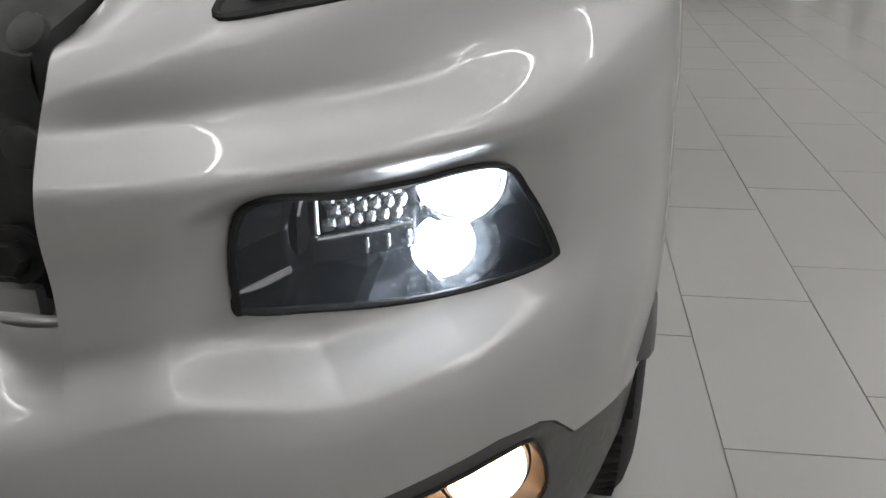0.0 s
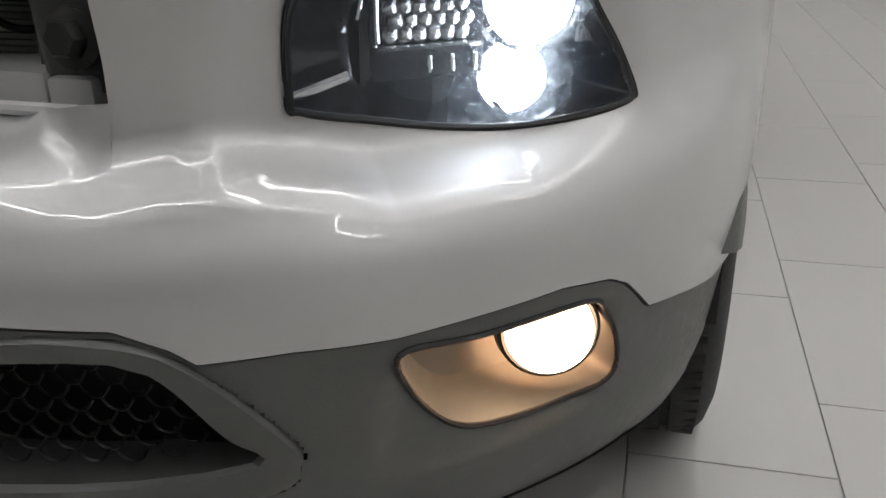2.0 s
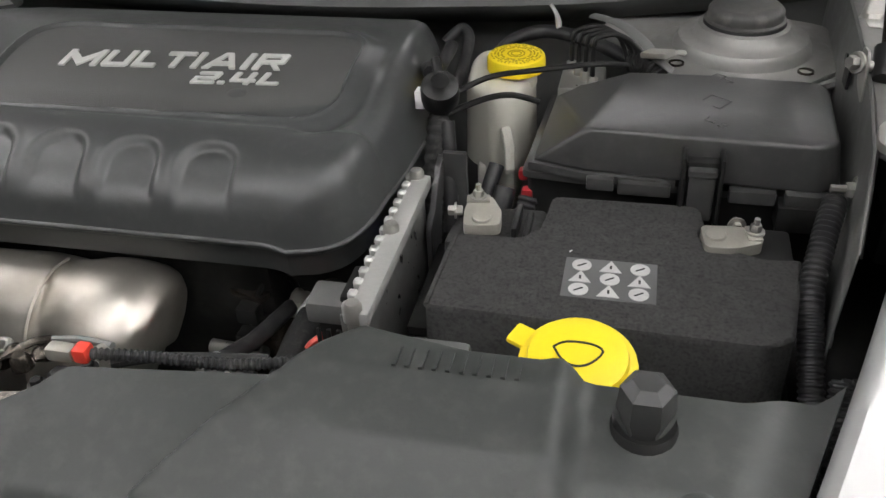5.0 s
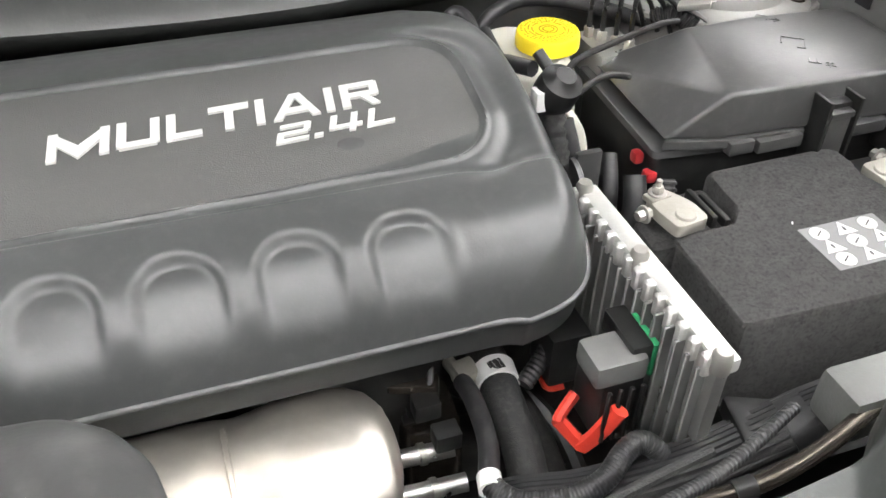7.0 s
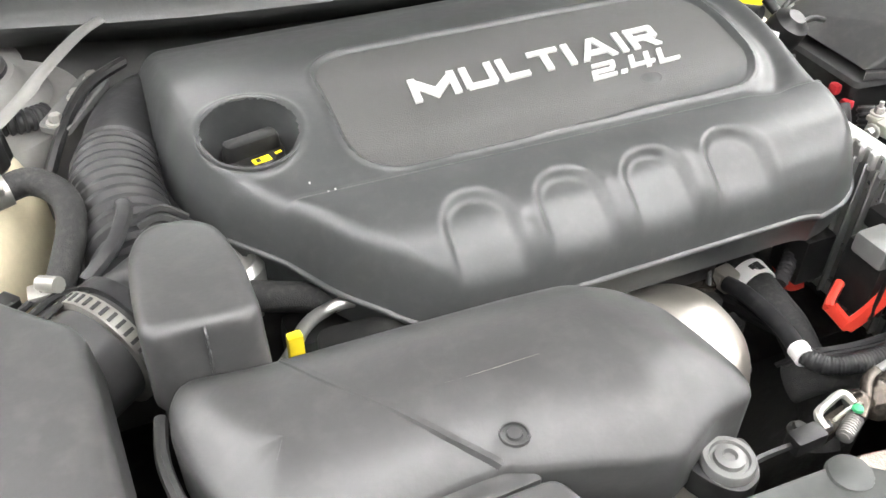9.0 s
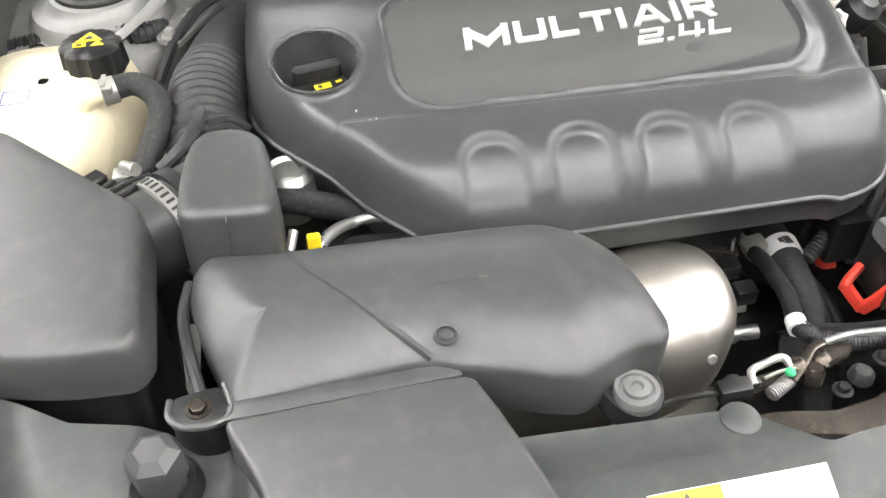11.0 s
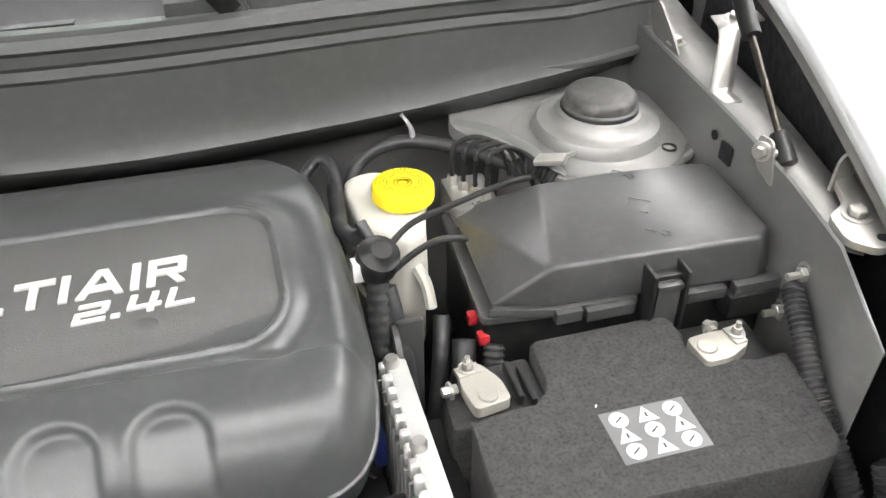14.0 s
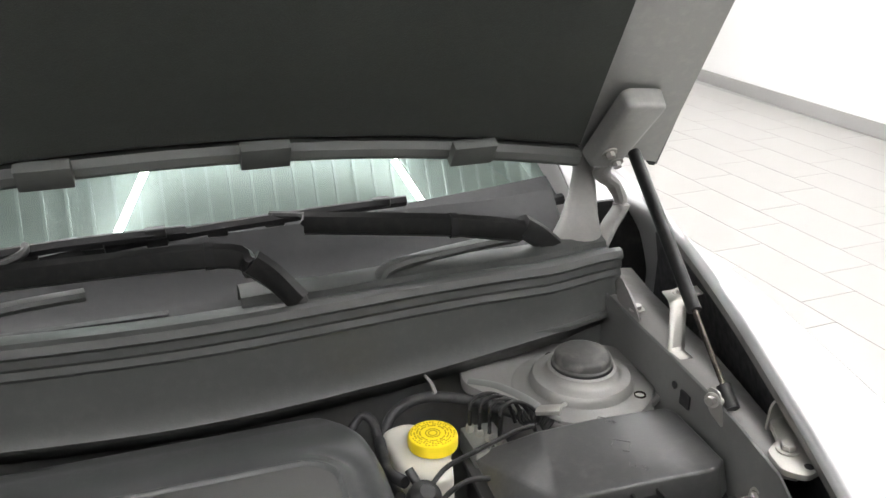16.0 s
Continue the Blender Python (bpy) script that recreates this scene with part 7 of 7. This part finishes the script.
    part("band", tube([(-.4495, 1.207, .905), (-.4475, 1.214, .905)], .0385, 28, 1), LIDBLACK, h)
    for i in range(4):
        part("fin", tube([(-.452 + i * .002, 1.018 + i * .014, .950 - i * .001), (-.435 + i * .002, 1.024 + i * .012, .951), (-.418 + i * .002, 1.022 + i * .011, .940)], .0028, 6, 5, flat=1.6), HOSE, h)
    part("web", tube([(-.492, 1.012, .938), (-.470, 1.030, .948), (-.456, 1.060, .953), (-.455, 1.078, .951)], .0065, 8, 6, flat=.8), HOSE, h)


air_box()


def coolant_tank():
    c = thing("coolant_tank", "yellowed milky coolant tank with a black cap", "fluid reservoir")
    o = [p[:2] for p in rounded([(-.70, 1.06, 0), (-.58, 1.05, 0), (-.525, 1.13, 0), (-.515, 1.22, 0), (-.545, 1.285, 0), (-.68, 1.29, 0), (-.73, 1.20, 0)], .05, 5)]
    cc = np.mean(o, axis=0)
    rows = []
    for k, z in ((.9, .72), (1, .76), (1.02, .84), (1.0, .885), (.92, .915), (.78, .932), (.5, .940), (.05, .942)):
        rows.append(np.column_stack([cc + (np.array(o) - cc) * k, np.full(len(o), z)]))
    part("tank", sheet(rows, True), AGED, c)
    part("weld", tube([(x * 1.0, y, .835) for x, y in [tuple(cc + (np.array(p) - cc) * 1.03) for p in o[::3]]], .004, 6, 3, True), AGED, c)
    M = Matrix.Translation((-.563, 1.207, .936)) @ Matrix.Diagonal((.82, .82, .95, 1))
    cap = part("cap", lathe([(0, .030), (.030, .029), (.036, .025), (.038, .0), (.033, -.006)], 64, M, lambda i, n: 1 + .05 * (1 if (i % 8) < 5 else -.6)), BLACK, c, "black knobbed cap with yellow warning signs")
    part("warning_mark", prism([(-.016, -.002), (.016, -.002), (0, .020)], .0300, .0306, 0, m=M), YELLOW, cap)
    part("warning_hole", prism([(-.007, .002), (.007, .002), (0, .011)], .0306, .0309, 0, m=M), INK, cap)
    part("warning_mark", box(-.018, -.003, -.014, -.005, .0300, .0306, 0, m=M), YELLOW, cap)
    part("warning_mark", prism([(.003, -.014), (.019, -.014), (.011, -.003)], .0300, .0306, 0, m=M), YELLOW, cap)
    part("warning_hole", box(-.014, -.007, -.012, -.008, .0306, .0309, 0, m=M), INK, cap)
    part("label", box(-.648, -.618, 1.138, 1.166, .9405, .942, 0), PRINT, c)
    for a in (((-.646, 1.140), (-.620, 1.141)), ((-.646, 1.163), (-.620, 1.164)), ((-.646, 1.141), (-.645, 1.163)), ((-.621, 1.141), (-.620, 1.163))):
        part("label_line", box(a[0][0], a[1][0], a[0][1], a[1][1], .942, .9423, 0), BLUE, c)
    part("spout", tube([(-.575, 1.135, .925), (-.56, 1.128, .945), (-.54, 1.130, .950)], .008, 10, 4), AGED, c)
    h = thing("overflow_hose", "braided black overflow hose with spring clip", "hose")
    part("hose", tube([(-.545, 1.130, .950), (-.518, 1.136, .952), (-.497, 1.115, .947), (-.494, 1.085, .940), (-.504, 1.05, .930), (-.517, 1.02, .918), (-.523, 1.0, .90)], .0115, 14, 8), CLOTH, h)
    part("spring_clip", tube([(-.548, 1.129, .950), (-.534, 1.133, .951)], .0132, 16, 1), ZINC, h)
    part("clip_ear", box(-.545, -.535, 1.116, 1.124, .956, .962, .001), ZINC, h)
    part("clip_ear", box(-.546, -.541, 1.120, 1.140, .960, .964, .001), ZINC, h)
    solo("cable_sleeve", tube([(-.72, 1.31, .90), (-.62, 1.31, .915), (-.53, 1.285, .925), (-.50, 1.30, .92)], .011, 10, 8, ribs=40, amp=.1), HOSE, "black corrugated cable sleeve", "cable sleeve", "cable sleeves")
    solo("brake_line_pipe", tube([(-.51, 1.22, .90), (-.49, 1.25, .925), (-.46, 1.30, .94), (-.42, 1.34, .94)], .006, 8, 8), BLACK, "thin bent black pipe", "pipe")


coolant_tank()


def far_strap():
    t = thing("brace_strap", "bent grey steel strap over the strut tower", "strap", "brace straps")
    part("strap", tube([(-.60, 1.235, .925), (-.555, 1.25, .935), (-.52, 1.285, .945), (-.49, 1.335, .950), (-.455, 1.385, .955), (-.43, 1.41, .957)], .008, 8, 8, flat=.35), TOWER, t)
    p = part("plate", prism([(-.51, 1.265), (-.485, 1.245), (-.435, 1.335), (-.46, 1.355)], .922, .930, .002, 1, 1, .008), GREYMET, t)
    for x, y in ((-.492, 1.262), (-.470, 1.302), (-.452, 1.333)):
        part("bolt", bolt((x, y, .930), .006, .008), ZINC, p)


far_strap()


def dipstick():
    d = thing("dipstick", "oil dipstick tube with a yellow handle", "dipstick")
    part("tube", tube([(-.395, .93, .86), (-.372, .935, .883), (-.352, .962, .882), (-.329, .984, .872), (-.30, .985, .872), (-.25, .97, .86)], .0055, 10, 8), ALU, d)
    part("loop", tube([(-.40, .93, .872), (-.392, .945, .878), (-.385, .965, .888)], .0045, 8, 6), ZINC, d)
    part("handle", merge(box(-.374, -.362, .918, .927, .880, .918, .003), box(-.371, -.355, .920, .934, .874, .885, .004)), YELLOW, d)
    part("rail", prism([(-.36, .90), (-.22, .92), (-.22, .965), (-.34, .975)], .84, .865, .004, r=.01), BAYDARK, d)
    part("rail_bolt", bolt((-.29, .937, .865), .008, .008), BAYDARK, d)
    k = thing("crankcase_hose", "braided black hose under the engine cover", "hose")
    part("hose", tube([(-.44, 1.030, .872), (-.395, 1.030, .872), (-.36, 1.018, .870), (-.313, 1.006, .862), (-.26, 1.0, .845)], .0130, 14, 8), CLOTH, k)
    part("pipe", lathe([(.026, -.03), (.026, .015), (.020, .022), (.016, .018), (.014, .0), (0, .0)], 24, Matrix.Translation((-.385, 1.055, .868))), ALU, k)


dipstick()


# ---- brackets on the inner wing ----
def brackets():
    b = thing("fender_bracket", "bent silver fender bracket", "bracket")
    rows = [[(x0 + (x1 - x0) * k, y, z) for k in np.linspace(0, 1, 4)] for x0, x1, y, z in (
        (.682, .712, 1.270, .977), (.682, .712, 1.292, .978), (.686, .716, 1.299, .982), (.702, .730, 1.326, 1.034), (.704, .734, 1.333, 1.041), (.706, .770, 1.340, 1.043), (.712, .775, 1.366, 1.043))]
    thick(part("strip", sheet(rows), ZINC, b, sharp=20), .0022)
    part("bolt", bolt((.736, 1.351, 1.044), .008, .008, (0, -.2, 1)), ZINC, b)
    lt = thing("wing_bolt_plate", "silver stepped plate with a bolt on the wing's edge", "bracket")
    part("plate", prism([(.652, .996), (.672, .975), (.700, .982), (.704, 1.02), (.738, 1.075), (.735, 1.092), (.706, 1.09), (.690, 1.052), (.660, 1.035)], .976, .984, .003, 2, 1, .010), ZINC, lt)
    part("upstand", prism([(.702, .955), (.738, .955), (.736, 1.005), (.722, 1.016), (.706, 1.006)], 0, .005, .001, 1, 1, .008, m=Matrix(((1, 0, 0, 0), (0, 0, 1, 1.088), (0, 1, 0, 0), (0, 0, 0, 1)))), ZINC, lt)
    part("bolt", bolt((.684, 1.026, .984), .009, .009), ZINC, lt)
    part("hole", lathe([(0, .0006), (.006, .0006), (.006, 0)], 14, Matrix.Translation((.686, .990, .984))), GASKET_SHADE, lt)
    s = thing("wing_hole", "small square hole in the grey inner wing", "hole")
    part("hole", box(.6665, .6695, 1.207, 1.229, .934, .956, 0), GASKET_SHADE, s)
    part("round_hole", lathe([(0, .0015), (.006, .0015), (.006, 0)], 12, Matrix.Translation((.6715, 1.250, .951)) @ pose(0, 0, 0, 0, -90, 0)), GASKET_SHADE, s)
    for p in ((.656, 1.034, .915), (.656, 1.051, .853), (.648, .965, .80)):
        solo("wing_stud", merge(bolt(p, .008, .008, (-1, 0, 0)), tube([p, (p[0] - .022, p[1], p[2])], .004, 8, 1)), ZINC, "zinc stud with a nut on the inner wing", "stud", "studs on the inner wing")
    g = solo("wing_harness", tube([(.640, 1.03, .905), (.628, .99, .888), (.618, .945, .862), (.618, .90, .83), (.622, .86, .79)], .011, 12, 8, ribs=36, amp=.07), HOSE, "black corrugated loom along the inner wing", "wiring loom")
    for k in range(3):
        solo("cable_sleeve", tube([(.635 + k * .008, .86, .84), (.63, .83, .80 - k * .02), (.60, .80, .76)], .009, 8, 6, ribs=20, amp=.1), HOSE, "black corrugated cable sleeve", "cable sleeve", "cable sleeves")


brackets()


# ---- far end of the room ----
def far_stand(x, y):
    f = thing("display_stand", "white steel stand on round feet near the back wall", "stand", "display stands")
    part("post", box(x - .04, x + .04, y - .04, y + .04, .03, 1.4, .008), WALL, f)
    part("foot", lathe([(0, .03), (.14, .028), (.15, .015), (.15, 0)], 28, Matrix.Translation((x, y, 0))), WALL, f)


for x, y in ((2.40, 7.3), (2.75, 7.4), (3.05, 7.5)):
    far_stand(x, y)


# ---- floor tiles ----
def floor_tiles():
    W, H, turn = .30, .60, radians(2.2)
    fl = bpy.data.objects["floor"]
    def tile_bm(w, h):
        b = bmesh.new()
        e, g = .0010, .0007
        lo = [b.verts.new((x, y, -.0045)) for x, y in ((g, g), (w - g, g), (w - g, h - g), (g, h - g))]
        hi = [b.verts.new((x, y, 0)) for x, y in ((g + e, g + e), (w - g - e, g + e), (w - g - e, h - g - e), (g + e, h - g - e))]
        b.faces.new(hi)
        for i in range(4):
            b.faces.new((lo[i], lo[(i + 1) % 4], hi[(i + 1) % 4], hi[i]))
        return b
    data = None
    R = Matrix.Translation((1.071, 1.316, 0)) @ Matrix.Rotation(turn, 4, "Z")
    rest = bmesh.new()
    for i in range(-34, 14):
        off = (0, .2, .4)[i % 3] if i >= 0 else (0, .2, .4)[i % 3]
        for j in range(-16, 17):
            o = R @ Matrix.Translation((i * W, j * H + off - .6, 0))
            c = o @ Vector((W / 2, H / 2, 0))
            if not (WX0 < c.x < WX1 and WY0 < c.y < WY1):
                continue
            if .3 < c.x < 4.4 and -.2 < c.y < 8:
                if data is None:
                    t = part("tile", tile_bm(W, H), TILE, fl)
                    data = t.data
                else:
                    t = new("tile", data)
                    t.parent = fl
                t.matrix_basis = o
            else:
                b = tile_bm(W, H)
                at(b, o)
                vs = {}
                for f in b.faces:
                    rest.faces.new([vs.setdefault(v, rest.verts.new(v.co)) if v not in vs else vs[v] for v in f.verts])
                b.free()
    part("tile_field", rest, TILE, fl, kind="stuff")


floor_tiles()
